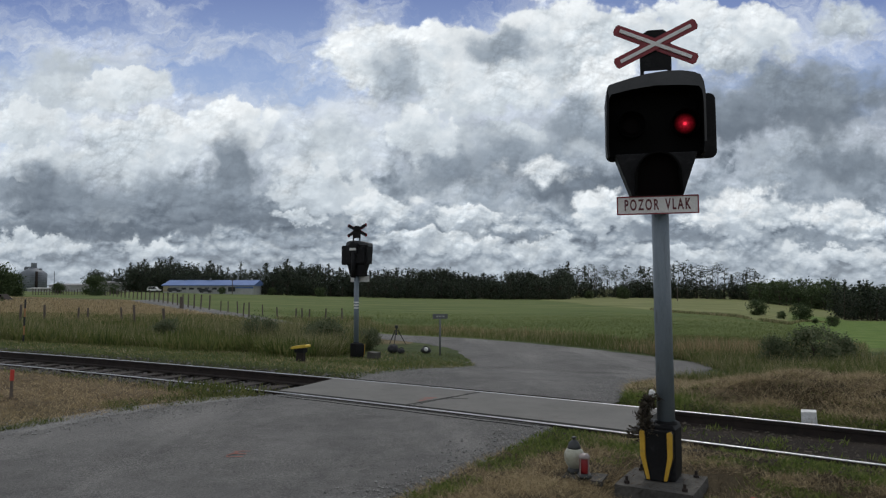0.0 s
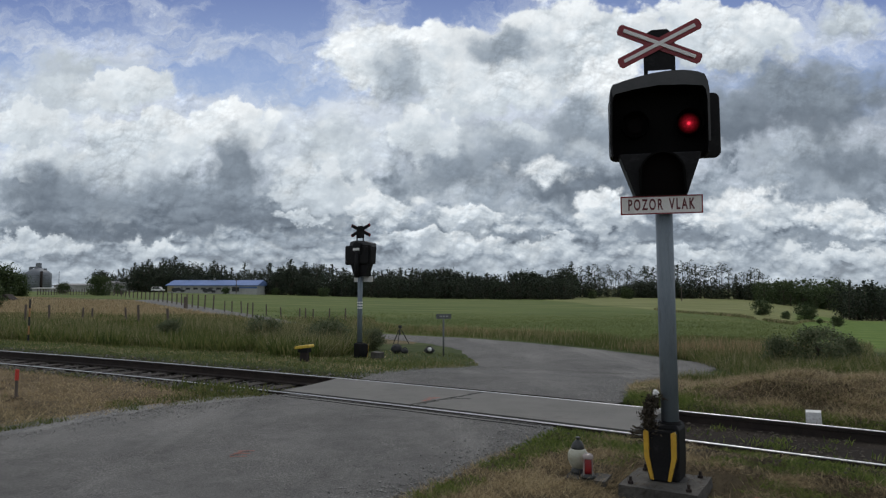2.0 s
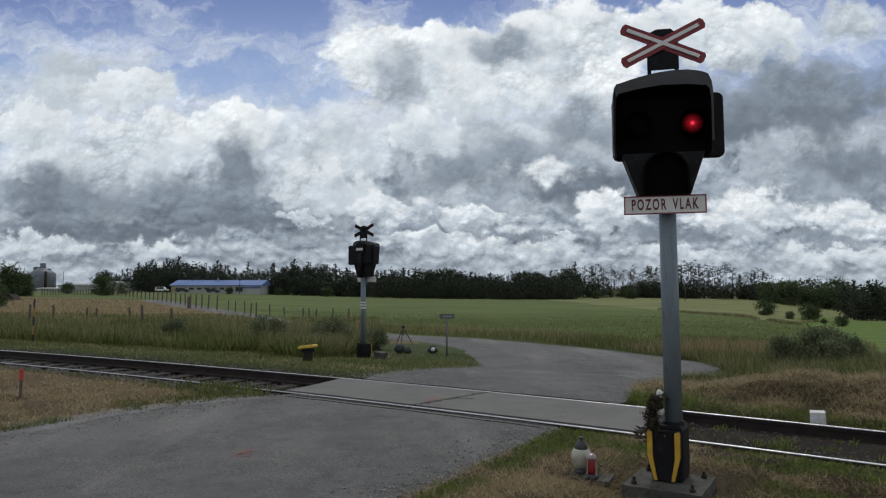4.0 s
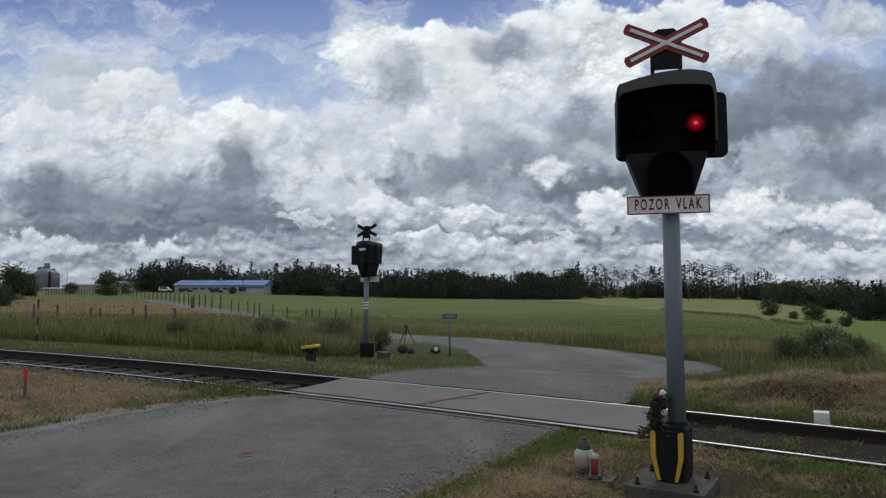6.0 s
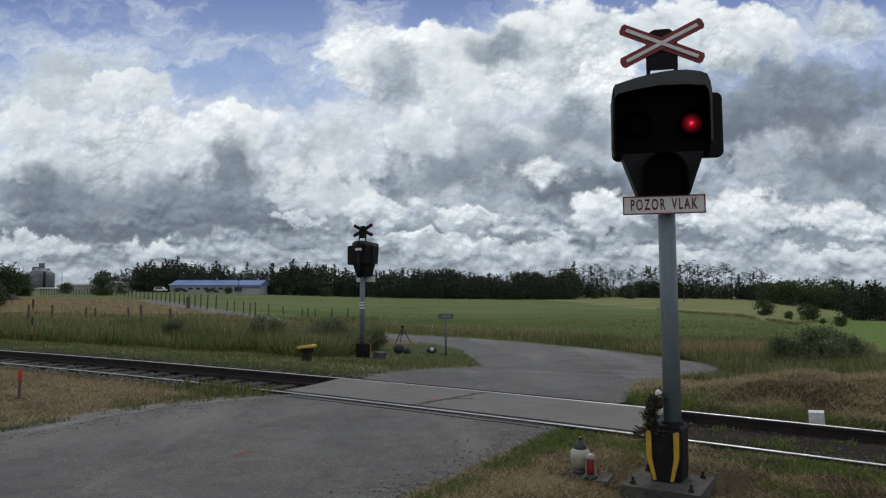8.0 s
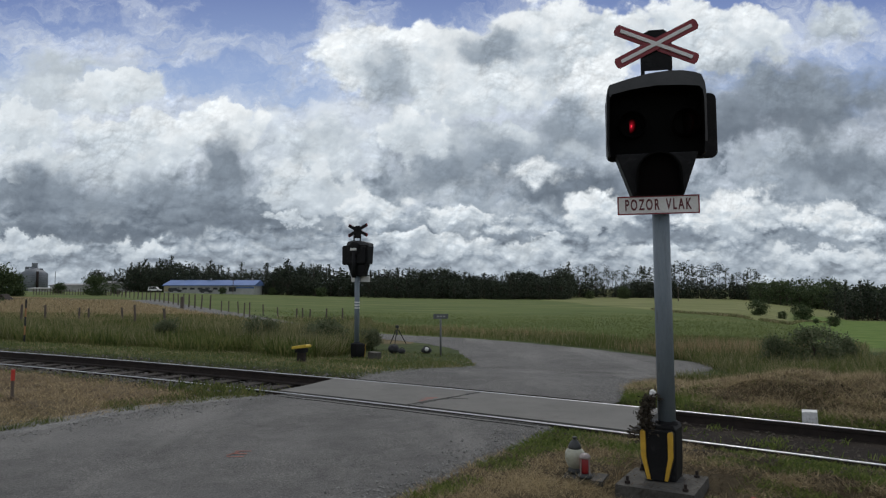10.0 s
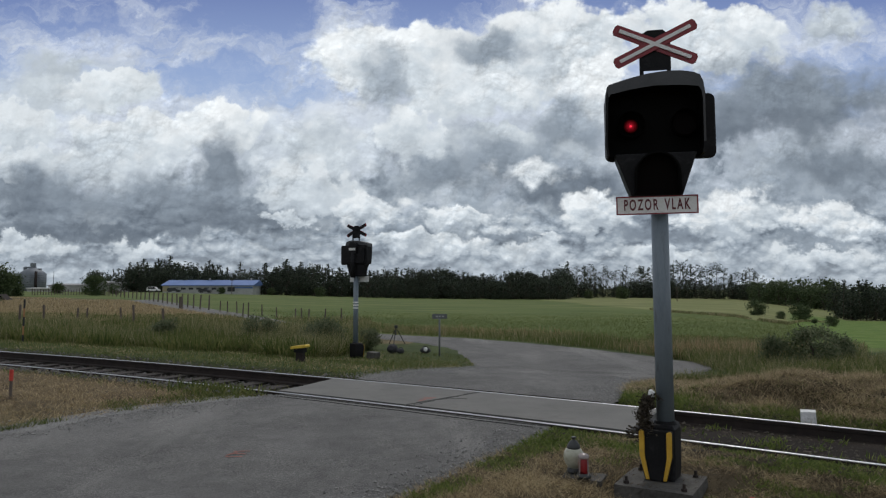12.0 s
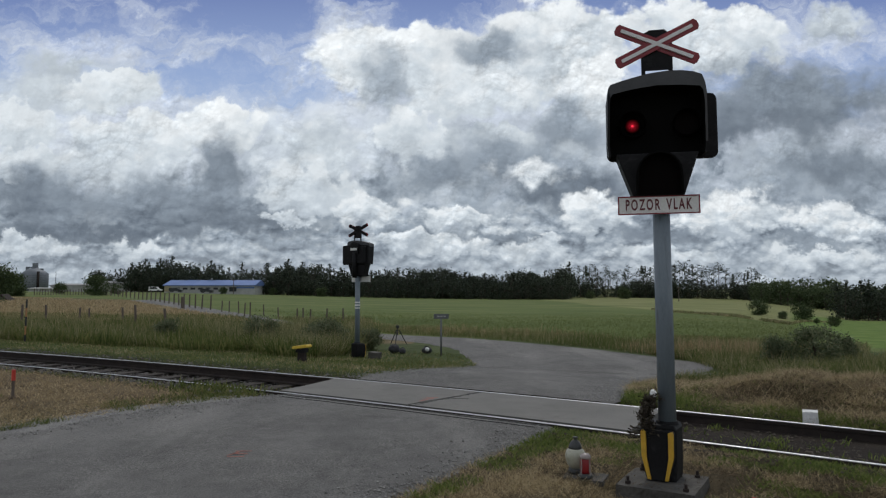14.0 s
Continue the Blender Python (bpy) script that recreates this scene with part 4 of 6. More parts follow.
    # top band and right edge stay grey, painting light on the black hood
    for f in bm.faces:
        c = f.calc_center_median()
        if abs(f.normal.y) < 0.7 and f.normal.x * c.x + f.normal.z * (c.z - 2.6) < 0:
            f.material_index = 1
        elif c.z < 2.865 and not (c.x > 0.2 and c.z > 2.58):
            f.material_index = 2
    hood = part("hood", bm, [M_HOOD_LIT, M_INSIDE, M_BLACK], sig, "black curved hood over the lamps, its lit top and right edge coloured grey")
    bm = bmesh.new()
    prism(bm, [(-0.37, 2.43), (0.31, 2.43), (0.305, 2.945), (0.2, 2.985), (-0.1, 2.985), (-0.365, 2.92)], 0.0, 0.03)
    part("lamp_panel", bm, M_INSIDE, sig, "matt black panel round the lamps")
    bm = bmesh.new()
    prism(bm, [(-0.325, 2.43), (-0.21, 2.11), (0.155, 2.11), (0.265, 2.43)], -0.12, 0.06)
    soften(bm, 0.012, 2)
    fun = part("lower_housing", bm, M_BLACK, sig, "tapered black lower housing")
    bm = bmesh.new()
    arch = [(0.16 * math.cos(radians(a)), 2.27 + 0.16 * math.sin(radians(a))) for a in range(0, 181, 15)]
    outer = [(x * 1.0, z) for x, z in [(0.165, 2.12)] + arch + [(-0.165, 2.12)]]
    inner = [(x * 0.92, 2.27 + (z - 2.27) * 0.92 if z > 2.27 else z) for x, z in outer]
    k = len(outer)
    rows = [[bm.verts.new((x - 0.025, y, z)) for x, z in o] for o, y in ((outer, -0.115), (outer, -0.20), (inner, -0.20), (inner, -0.115))]
    for r0, r1 in zip(rows, rows[1:]):
        for a in range(k - 1):
            bm.faces.new((r0[a], r0[a + 1], r1[a + 1], r1[a]))
    bmesh.ops.recalc_face_normals(bm, faces=bm.faces[:])
    part("arched_visor", bm, M_INSIDE, fun, "black arched visor over the lower lamp")
    bm = bmesh.new()
    prism(bm, [(x - 0.025, z) for x, z in inner], -0.126, -0.118)
    part("lower_lens", bm, M_LENS_OFF, fun)
    # rear: round cap and small plate
    bm = bmesh.new()
    dome = [(0.125 * math.cos(radians(a)), 2.86 + 0.125 * math.sin(radians(a))) for a in range(0, 181, 15)]
    prism(bm, [(0.125, 2.68)] + dome + [(-0.125, 2.68)], 0.07, 0.17)
    soften(bm, 0.01, 2)
    part("rear_cap", bm, M_BLACK, sig, "black domed cap behind the head")
    bm = bmesh.new()
    tube(bm, (0, 0.13, 2.08), (0, 0.13, 2.72), 0.058, 0.058, 20)
    part("rear_mast", bm, M_BLACK, sig, flat=False)
    bm = bmesh.new()
    prism(bm, rounded(-0.33, 2.44, 0.33, 2.86, 0.05), 0.07, 0.12)
    soften(bm, 0.012, 2)
    rear = part("rear_cover", bm, M_BLACK, sig)
    bm = bmesh.new()
    block(bm, (-0.10, 0.171, 2.765), (0.10, 0.176, 2.825))
    part("rear_label", bm, M_WHITE, sig, "small white maker's plate")
    # lamps
    lamps = []
    for k in (-1, 1):
        bm = bmesh.new()
        tube(bm, (k * 0.195, 0.0, 2.66), (k * 0.195, -0.09, 2.66), 0.10, 0.10, 28, False)
        part("lamp_rim", bm, M_INSIDE, sig)
        bm = bmesh.new()
        front = bmesh.ops.create_circle(bm, cap_ends=True, radius=0.085, segments=28, matrix=Matrix.Translation((0, -0.004, 0)) @ Matrix.Rotation(radians(90), 4, "X"))
        back = bmesh.ops.create_circle(bm, cap_ends=True, radius=0.085, segments=28, matrix=Matrix.Translation((0, 0.004, 0)) @ Matrix.Rotation(radians(90), 4, "X"))
        bm.faces.ensure_lookup_table()
        for f in bm.faces:
            f.material_index = 0 if f.calc_center_median().y < 0 else 1
        disc = part("lamp", bm, [M_LAMP, M_LENS_OFF], sig, "round red flashing lamp lens")
        disc.matrix_basis = pose(k * 0.195, -0.02, 2.66)
        if k < 0:
            disc.scale = (0.68, 1, 0.68)
        lamps.append(disc)
    # warning cross on its bracket
    for x in (-0.10, 0.10):
        bm = bmesh.new()
        block(bm, (x - 0.014, 0.0, 2.93), (x + 0.014, 0.02, 3.2))
        part("bracket_post", bm, M_BLACK, sig)
    bm = bmesh.new()
    prism(bm, [(-0.115, 3.085), (0.115, 3.085), (0.115, 3.35), (0.06, 3.40), (-0.05, 3.40), (-0.115, 3.365)], -0.006, 0.0)
    part("cross_backing", bm, M_BLACK, sig, "black backing plate of the cross")
    cross_z = 3.285
    for k, y in ((1, -0.024), (-1, -0.014)):
        bm = bmesh.new()
        prism(bm, moved(bar_outline(0.665, 0.086, 0.022, k * radians(25)), 0, cross_z), y, y + 0.008)
        arm = part("cross_arm", bm, [M_RED], sig, "red cross arm with a white stripe")
        bm = bmesh.new()
        prism(bm, moved(bar_outline(0.575, 0.026, 0.003, k * radians(25)), 0, cross_z), -0.029 - 0.001 * k, y + 0.004)
        part("stripe", bm, M_WHITE, arm, "white stripe")
        bm = bmesh.new()
        prism(bm, moved(bar_outline(0.60, 0.07, 0.01, k * radians(25)), 0, cross_z), 0.0, 0.004)
        part("arm_back", bm, M_BLACK, arm)
    # word sign
    bm = bmesh.new()
    block(bm, (-0.292, -0.105, 1.975), (0.292, -0.098, 2.112))
    sign = part("word_sign", bm, M_WHITE, sig, "white sign reading POZOR VLAK in dark red")
    sign.matrix_basis = pose(-0.03, 0, 0)
    bm = bmesh.new()
    for lo, hi in (((-0.292, 1.975), (0.292, 1.984)), ((-0.292, 2.103), (0.292, 2.112)), ((-0.292, 1.984), (-0.283, 2.103)), ((0.283, 1.984), (0.292, 2.103))):
        block(bm, (lo[0], -0.1085, lo[1]), (hi[0], -0.1045, hi[1]))
    part("sign_border", bm, M_RED, sign, "dark red border")
    for word, x in (("POZOR", -0.115), ("VLAK", 0.145)):
        text_mesh(word, 0.112, sign, M_SIGN_INK, pose(x, -0.1065, 2.043, 90, 0, 0), "word", 0.0028, 0.535)
    bm = bmesh.new()
    block(bm, (-0.05, -0.098, 2.0), (0.05, -0.05, 2.09))
    part("sign_clamp", bm, M_STEEL, sig)
    return sig, lamps


M_SIGN_INK = plain("dark_red_ink", (0.10, 0.012, 0.016), 0.5)
near_signal, near_lamps = build_signal(pose(1.655, 5.08, -0.02, 0, -0.6, -10.5), "crossing signal with red and white cross and flashing red lamps", True)
far_signal, far_lamps = build_signal(pose(-2.19, 17.2, -0.41, 0, 0, 150), "crossing signal seen from behind, black head on a grey pole", False)


for k in range(3):
    bm = bmesh.new()
    tube(bm, (0, 0, 1.30 + 0.07 * k), (0, 0, 1.335 + 0.07 * k), 0.066, 0.066, 24, False)
    part("band", bm, M_WHITE, far_signal, "white band round the pole")


def build_plinth():
    bm = bmesh.new()
    block(bm, (-0.27, -0.27, -0.16), (0.27, 0.27, 0.0))
    soften(bm, 0.02, 2)
    bmesh.ops.subdivide_edges(bm, edges=bm.edges[:], cuts=2, use_grid_fill=True)
    for v in bm.verts:
        v.co += 0.008 * noise.noise_vector(v.co * 9)
    top = part("concrete_plinth", bm, M_CONCRETE)
    top.matrix_world = pose(1.592, 5.02, 0.014, 0, 0, -31)
    tagged(top, "low weathered concrete plinth under the signal", "plinth")
    for x, y in ((-0.2, -0.2), (0.2, -0.2), (0.2, 0.2), (-0.2, 0.2)):
        bm = bmesh.new()
        tube(bm, (x, y, -0.005), (x, y, 0.02), 0.022, 0.022, 6)
        tube(bm, (x, y, 0.02), (x, y, 0.05), 0.011, 0.011, 8)
        part("bolt", bm, M_RUST, top, "rusty anchor bolt")


build_plinth()


# ---- plants ----
def blades(name, x, y, height, width, material, label, lean=0.35, seed=1, category="grass", lift=None, flop=0.0):
    """Grass: a tapering bent blade at each place, joined in one mesh."""
    rng = np.random.default_rng(seed)
    k = len(x)
    z = (land(x, y) if lift is None else lift) - 0.01
    a = rng.uniform(0, 6.283, k)
    b = rng.uniform(0, 6.283, k)
    tilt = height * (rng.uniform(0.05, lean, k) + flop * rng.uniform(0.4, 1.0, k))
    hh = height * np.sqrt(np.clip(1 - (tilt / height) ** 2, 0.08, 1))
    ux, uy = np.cos(a) * width / 2, np.sin(a) * width / 2
    lx, ly = np.cos(b) * tilt, np.sin(b) * tilt
    v = np.empty((k, 4, 3))
    for i, (side, up, out, wd) in enumerate(((0, 0, 0, 0), (1, 0.42, 0.3, 1.1), (-1, 0.42, 0.3, 1.1), (0, 1, 1, 0))):
        v[:, i, 0] = x + side * ux * wd + lx * out
        v[:, i, 1] = y + side * uy * wd + ly * out
        v[:, i, 2] = z + hh * up
    base = 4 * np.arange(k)[:, None]
    tri = np.concatenate((base + np.array([[0, 1, 2]]), base + np.array([[2, 1, 3]])))
    return tagged(sheet(name, v.reshape(-1, 3), tri, material), label, category, kind="stuff")


def scatter(k, x0, x1, y0, y1, seed, clump=0.0):
    rng = np.random.default_rng(seed)
    x, y = rng.uniform(x0, x1, k), rng.uniform(y0, y1, k)
    if clump:
        keep = rng.uniform(-1, 1, k) < rumple(x, y, clump, seed) + 0.15
        x, y = x[keep], y[keep]
    return x, y


def near_wedge(k, y0, y1, left, right, seed, power=1.0):
    """Places spread evenly in depth between two directions from the eye."""
    rng = np.random.default_rng(seed)
    y = y0 * (y1 / y0) ** (rng.uniform(0, 1, k) ** power)
    x = y * rng.uniform(left, right, k)
    return x, y


def off_paving(x, y, gap=0.0):
    s, n = to_sn(x, y)
    ok = ~((s > edge_left(n) - gap) & (s < edge_right(n) + gap) & (n < 15.3))
    lane_near = np.interp(x, (-45, -25, -13, -8, -4.2, -1.66, -0.6, 0.27, 0.62, 0.8), (97, 63, 44, 33, 27, 23.8, 22.4, 20.3, 17.3, 15.0))
    lane_near = np.where(x > 0.8, np.interp(x, (0.8, 1.9, 3.2, 5.2, 10), (15.0, 14.6, 14.2, 13.4, 12.0)), lane_near)
    lane_far = np.interp(x, (-45, -25.2, -13.5, -7.4, -2.4, -0.5, 1.33, 2.6, 3.8, 4.7, 5.5, 5.95, 6.9, 10.5), (107, 70, 49, 37, 28, 26.2, 24.3, 22.9, 21.3, 20, 18.3, 17, 16.1, 14.6))
    ok &= ~((y > lane_near - gap) & (y < lane_far + gap) & (x < 6.0))
    return ok


def off_rails(x, y, half=1.0):
    s, n = to_sn(x, y)
    return np.abs(n - track_mid(s)) > half


def grow():
    rng = np.random.default_rng(3)
    # worn turf round the signal: clover by the road edge and the rail, matted straw and thatch elsewhere
    x, y = near_wedge(240000, 4.2, 9.0, -0.08, 0.72, 11)
    s, n = to_sn(x, y)
    ok = off_paving(x, y, -0.05) & (n - track_mid(s) < -0.87) & ~((np.abs(s + 1.27) < 0.31) & (np.abs(n - 5.13) < 0.31))
    x, y, s, n = x[ok], y[ok], s[ok], n[ok]
    near_rail = n - track_mid(s)
    greenness = 0.48 * smooth(s, -1.2, -0.6) + 0.9 * np.exp(-((s + 2.5) / 0.2) ** 2) + 0.95 * smooth(near_rail, -2.1, -1.45) * (s < -1.5) + 0.5 * smooth(near_rail, -1.8, -1.1) * (s >= -1.5)
    greenness = greenness + 0.6 * rumple(x, y, 0.17, 4) + 0.3 * rumple(x, y, 0.5, 14) - 0.26
    g = rng.uniform(0.15, 0.9, len(x)) < greenness
    blades("grass", x[g], y[g], rng.uniform(0.02, 0.07, g.sum()), rng.uniform(0.005, 0.012, g.sum()), M_BLADE_CLOVER, "short green clover and grass along the track and road edge", 0.8, 21, flop=0.7)
    dark = (~g) & (rng.uniform(0, 1, len(x)) < 0.22 + 0.45 * smooth(s, -1.7, -1.0) + 0.55 * rumple(x, y, 0.2, 24))
    d = (~g) & ~dark
    blades("dry_grass", x[d], y[d], rng.uniform(0.03, 0.11, d.sum()), rng.uniform(0.002, 0.0045, d.sum()), M_BLADE_DRY, "flattened straw-coloured cut grass round the signal", 0.6, 22, flop=1.05)
    blades("thatch", x[dark], y[dark], rng.uniform(0.02, 0.08, dark.sum()), rng.uniform(0.002, 0.005, dark.sum()), M_BLADE_HAY_DARK, "old brown thatch between the grass", 0.6, 52, flop=1.0)
    # strip of dry grass before the rails on the other side of the road
    x, y = near_wedge(150000, 5.5, 18.0, -1.0, -0.18, 12)
    s, n = to_sn(x, y)
    ok = (s < edge_left(n) + 0.12) & (n - track_mid(s) < -1.02 - 0.08 * rng.uniform(0, 1, len(x)) * 2)
    x, y, s, n = x[ok], y[ok], s[ok], n[ok]
    edge = smooth(s, -8.3, -7.2) * (rumple(x, y, 0.5, 2) > -0.1) + smooth(n - track_mid(s), -1.7, -1.0) * 0.8 + 0.35 * rumple(x, y, 0.35, 7) + 0.2 * rumple(x, y, 0.9, 17)
    g = rng.uniform(0.2, 1, len(x)) < edge
    blades("grass", x[g], y[g], rng.uniform(0.03, 0.10, g.sum()), rng.uniform(0.005, 0.011, g.sum()), M_BLADE_GREEN, "green grass at the road edge and rail", 0.8, 23, flop=0.4)
    dark = (~g) & (rng.uniform(0, 1, len(x)) < 0.14 + 0.4 * rumple(x, y, 0.28, 37))
    d = (~g) & ~dark
    blades("thatch", x[dark], y[dark], rng.uniform(0.03, 0.1, dark.sum()), rng.uniform(0.003, 0.006, dark.sum()), M_BLADE_HAY_DARK, "brown thatch between the dry grass beside the track", 0.6, 55, flop=0.9)
    blades("dry_grass", x[d], y[d], rng.uniform(0.03, 0.12, d.sum()), rng.uniform(0.003, 0.006, d.sum()), M_BLADE_DRY, "dry straw-coloured grass beside the track", 0.6, 24, flop=0.9)
    # weeds in the track bed
    x, y = near_wedge(26000, 5.5, 24.0, -0.85, 0.75, 13)
    s, n = to_sn(x, y)
    ok = (np.abs(n - track_mid(s)) < 1.5) & off_paving(x, y, 0.1) & (np.abs(np.abs(n - track_mid(s)) - 0.75) > 0.05) & (rumple(x, y, 0.5, 6) + 0.9 * smooth(s, -11, -7.5) * (s < -6) > 0.35)
    x, y = x[ok], y[ok]
    blades("weeds", x, y, rng.uniform(0.025, 0.085, len(x)), rng.uniform(0.008, 0.018, len(x)), M_BLADE_CLOVER, "leafy green weeds growing in the ballast", 0.8, 25, "weeds", flop=0.5)
    # tufts of weeds on the earthy bed on the road's further side
    cs, co = np.repeat(rng.uniform(-1.5, 4.5, 42), 45), np.repeat(rng.uniform(-0.62, 0.62, 42), 45)
    cs, co = cs + rng.normal(0, 0.07, len(cs)), np.clip(co + rng.normal(0, 0.05, len(cs)), -0.68, 0.68)
    x, y = to_xy(cs, track_mid(cs) + co)
    blades("weeds", x, y, rng.uniform(0.03, 0.11, len(x)), rng.uniform(0.006, 0.014, len(x)), M_BLADE_CLOVER, "tufts of green weeds between the rails", 0.9, 56, "weeds", flop=0.3)
    k = 1900
    s = rng.normal(-7.5, 0.45, k)
    off = rng.normal(-0.75, 0.35, k)
    x, y = to_xy(s, track_mid(s) + off)
    ok = s < -6.75
    x, y = x[ok], y[ok]
    blades("weeds", x, y, rng.uniform(0.05, 0.19, len(x)), rng.uniform(0.012, 0.028, len(x)), M_BLADE_GREEN, "broad-leaved weeds hiding the rail beside the crossing", 0.9, 43, "weeds", flop=0.3)
    # mown verge just beyond the rails, and the island round the far signal
    x, y = near_wedge(130000, 8.0, 25.0, -0.75, 0.12, 14)
    s, n = to_sn(x, y)
    ok = (n - track_mid(s) > 1.1) & off_paving(x, y, 0.0) & (n - track_mid(s) < 8.5)
    x, y, s, n = x[ok], y[ok], s[ok], n[ok]
    g = rng.uniform(0, 1, len(x)) < 0.86 + 0.3 * rumple(x, y, 0.8, 1)
    blades("grass", x[g], y[g], rng.uniform(0.03, 0.11, g.sum()), rng.uniform(0.006, 0.012, g.sum()), M_BLADE_GREEN, "mown green verge beyond the rails", 0.8, 26, flop=0.4)
    blades("dry_grass", x[~g], y[~g], rng.uniform(0.03, 0.12, (~g).sum()), rng.uniform(0.004, 0.008, (~g).sum()), M_BLADE_DRY, "dry cut grass on the verge", 0.7, 27, flop=0.4)
    # tall meadow behind the verge
    x, y = near_wedge(230000, 13.5, 45.0, -0.80, 0.0, 15, 1.1)
    s, n = to_sn(x, y)
    ok = (n - track_mid(s) > 5.2 + 1.2 * rumple(x, y, 3.0, 2)) & off_paving(x, y, 0.4) & ~((x / y > -0.105) & (y > 16)) & ~((s > -12.5) & (n < 17.5) & (s > -10.9 - 0.35 * (n - 12)))
    x, y = x[ok], y[ok]
    tall = rng.uniform(0.22, 0.74, len(x)) * (1 + 0.28 * rumple(x, y, 2.0, 8)) * (1 - 0.45 * smooth(y, 22, 40))
    wide = rng.uniform(0.006, 0.013, len(x)) * (0.6 + y / 30)
    g = rng.uniform(0, 1, len(x)) < 0.72 + 0.3 * rumple(x, y, 1.5, 12) - 0.3 * np.exp(-((x / y + 0.2) / 0.1) ** 2)
    tall = tall * (1 + 0.22 * rumple(x, y, 0.7, 3))
    blades("meadow", x[g], y[g], tall[g] * 0.78, wide[g] * 1.7, M_BLADE_GREEN, "thick green undergrowth of the meadow", 0.9, 28, "meadow")
    g = ~g
    blades("meadow", x[g], y[g], tall[g], wide[g], M_BLADE_MIX, "tall unmown meadow grass with dry seed heads", 0.75, 38, "meadow")
    # leafy herbs near the far signal
    x, y = near_wedge(30000, 13.0, 24.0, -0.72, -0.06, 41)
    s, n = to_sn(x, y)
    ok = (n - track_mid(s) > 4.0) & off_paving(x, y, 0.5) & (rumple(x, y, 0.9, 31) > 0.25) & ~((s > -10.9 - 0.35 * (n - 12)))
    x, y = x[ok], y[ok]
    blades("herbs", x, y, rng.uniform(0.2, 0.6, len(x)), rng.uniform(0.02, 0.045, len(x)), M_BLADE_GREEN, "leafy green herbs beside the signal", 0.8, 42, "herbs")
    x, y = near_wedge(110000, 24.0, 150.0, -0.70, -0.10, 16)
    ok = off_paving(x, y, 0.5) & (y < lane_edge(x) - 3)
    x, y = x[ok], y[ok]
    blades("dry_meadow", x, y, rng.uniform(0.1, 0.3, len(x)), rng.uniform(0.010, 0.02, len(x)) * y / 30, M_BLADE_DRY, "ripening straw-coloured meadow before the fence", 0.4, 29, "meadow")
    # verge of seeding grass between the lane and the crop
    x, y = near_wedge(150000, 14.0, 42.0, -0.14, 0.62, 17, 1.0)
    s, n = to_sn(x, y)
    lane_far = np.interp(x, (-13.5, -7.4, -2.4, -0.5, 1.33, 2.6, 3.8, 4.7, 5.5, 5.95, 6.9, 10.5, 30), (49, 37, 28, 26.2, 24.3, 22.9, 21.3, 20, 18.3, 17, 16.1, 14.6, 10))
    depth = y - lane_far
    ok = (depth > 0.25) & (depth < 7 + 2 * rumple(x, y, 3, 1))
    x, y, depth = x[ok], y[ok], depth[ok]
    r = rng.uniform(0, 1, len(x)) < 0.12 + 0.45 * rumple(x, y, 2.2, 5)
    hgt = rng.uniform(0.14, 0.46, len(x)) * (0.65 + 0.35 * smooth(depth, 0, 1.5)) * (1 + 0.3 * rumple(x, y, 0.9, 15)) * (1 - 0.5 * smooth(depth, 3.5, 8))
    blades("verge_grass", x[r], y[r], hgt[r] * 1.1, rng.uniform(0.006, 0.013, r.sum()), M_BLADE_RUST, "reddish-brown seeding grass along the lane", 0.35, 30)
    g = (~r) & (rng.uniform(0, 1, len(x)) < 0.55 + 0.3 * rumple(x, y, 1.6, 25))
    r = ~(r | g)
    blades("verge_grass", x[r], y[r], hgt[r], rng.uniform(0.007, 0.015, r.sum()), M_BLADE_MIX, "rough pale grass along the lane", 0.5, 31)
    blades("verge_grass", x[g], y[g], hgt[g] * 0.85, rng.uniform(0.009, 0.018, g.sum()), M_BLADE_CROP, "rough green grass along the lane", 0.6, 53)
    # crop field
    x, y = near_wedge(190000, 22.0, 90.0, -0.45, 0.52, 18, 1.1)
    lane_far = np.interp(x, (-45, -25.2, -13.5, -7.4, -2.4, -0.5, 1.33, 2.6, 3.8, 4.7, 5.5, 5.95, 6.9, 10.5), (107, 70, 49, 37, 28, 26.2, 24.3, 22.9, 21.3, 20, 18.3, 17, 16.1, 14.6))
    ok = (y > lane_far + 6) & (y < np.minimum(75, pale_from(784 + 1200 * x / y))) & (rng.uniform(0, 1, len(y)) > smooth(y, 45, 75))
    x, y = x[ok], y[ok]
    blades("crop", x, y, rng.uniform(0.05, 0.15, len(x)), rng.uniform(0.007, 0.012, len(x)) * y / 25, M_BLADE_CROP, "even green young crop covering the field", 0.6, 32, "crop", flop=0.7)
    px = rng.uniform(1150, 1480, 9000)
    y = pale_from(px) * rng.uniform(0.97, 1.03, len(px))
    x = (px - 784) / 1200 * y
    ok = rumple(px, px * 0, 22, 3) > -0.1 + 0.5 * rng.uniform(-1, 1, len(px))
    x, y = x[ok], y[ok]
    blades("field_margin", x, y, rng.uniform(0.1, 0.35, len(x)), rng.uniform(0.05, 0.1, len(x)), M_BLADE_MIX, "rough green margin between the two fields", 0.6, 44, "margin")
    # bank of cut brown hay beyond the rails
    x, y = near_wedge(240000, 6.0, 14.0, 0.22, 0.72, 19)
    s, n = to_sn(x, y)
    away = n - track_mid(s)
    ok = (away > 1.0) & (away < 6.2) & (s > -3.2) & off_paving(x, y, 0.0)
    x, y, away, s = x[ok], y[ok], away[ok], s[ok]
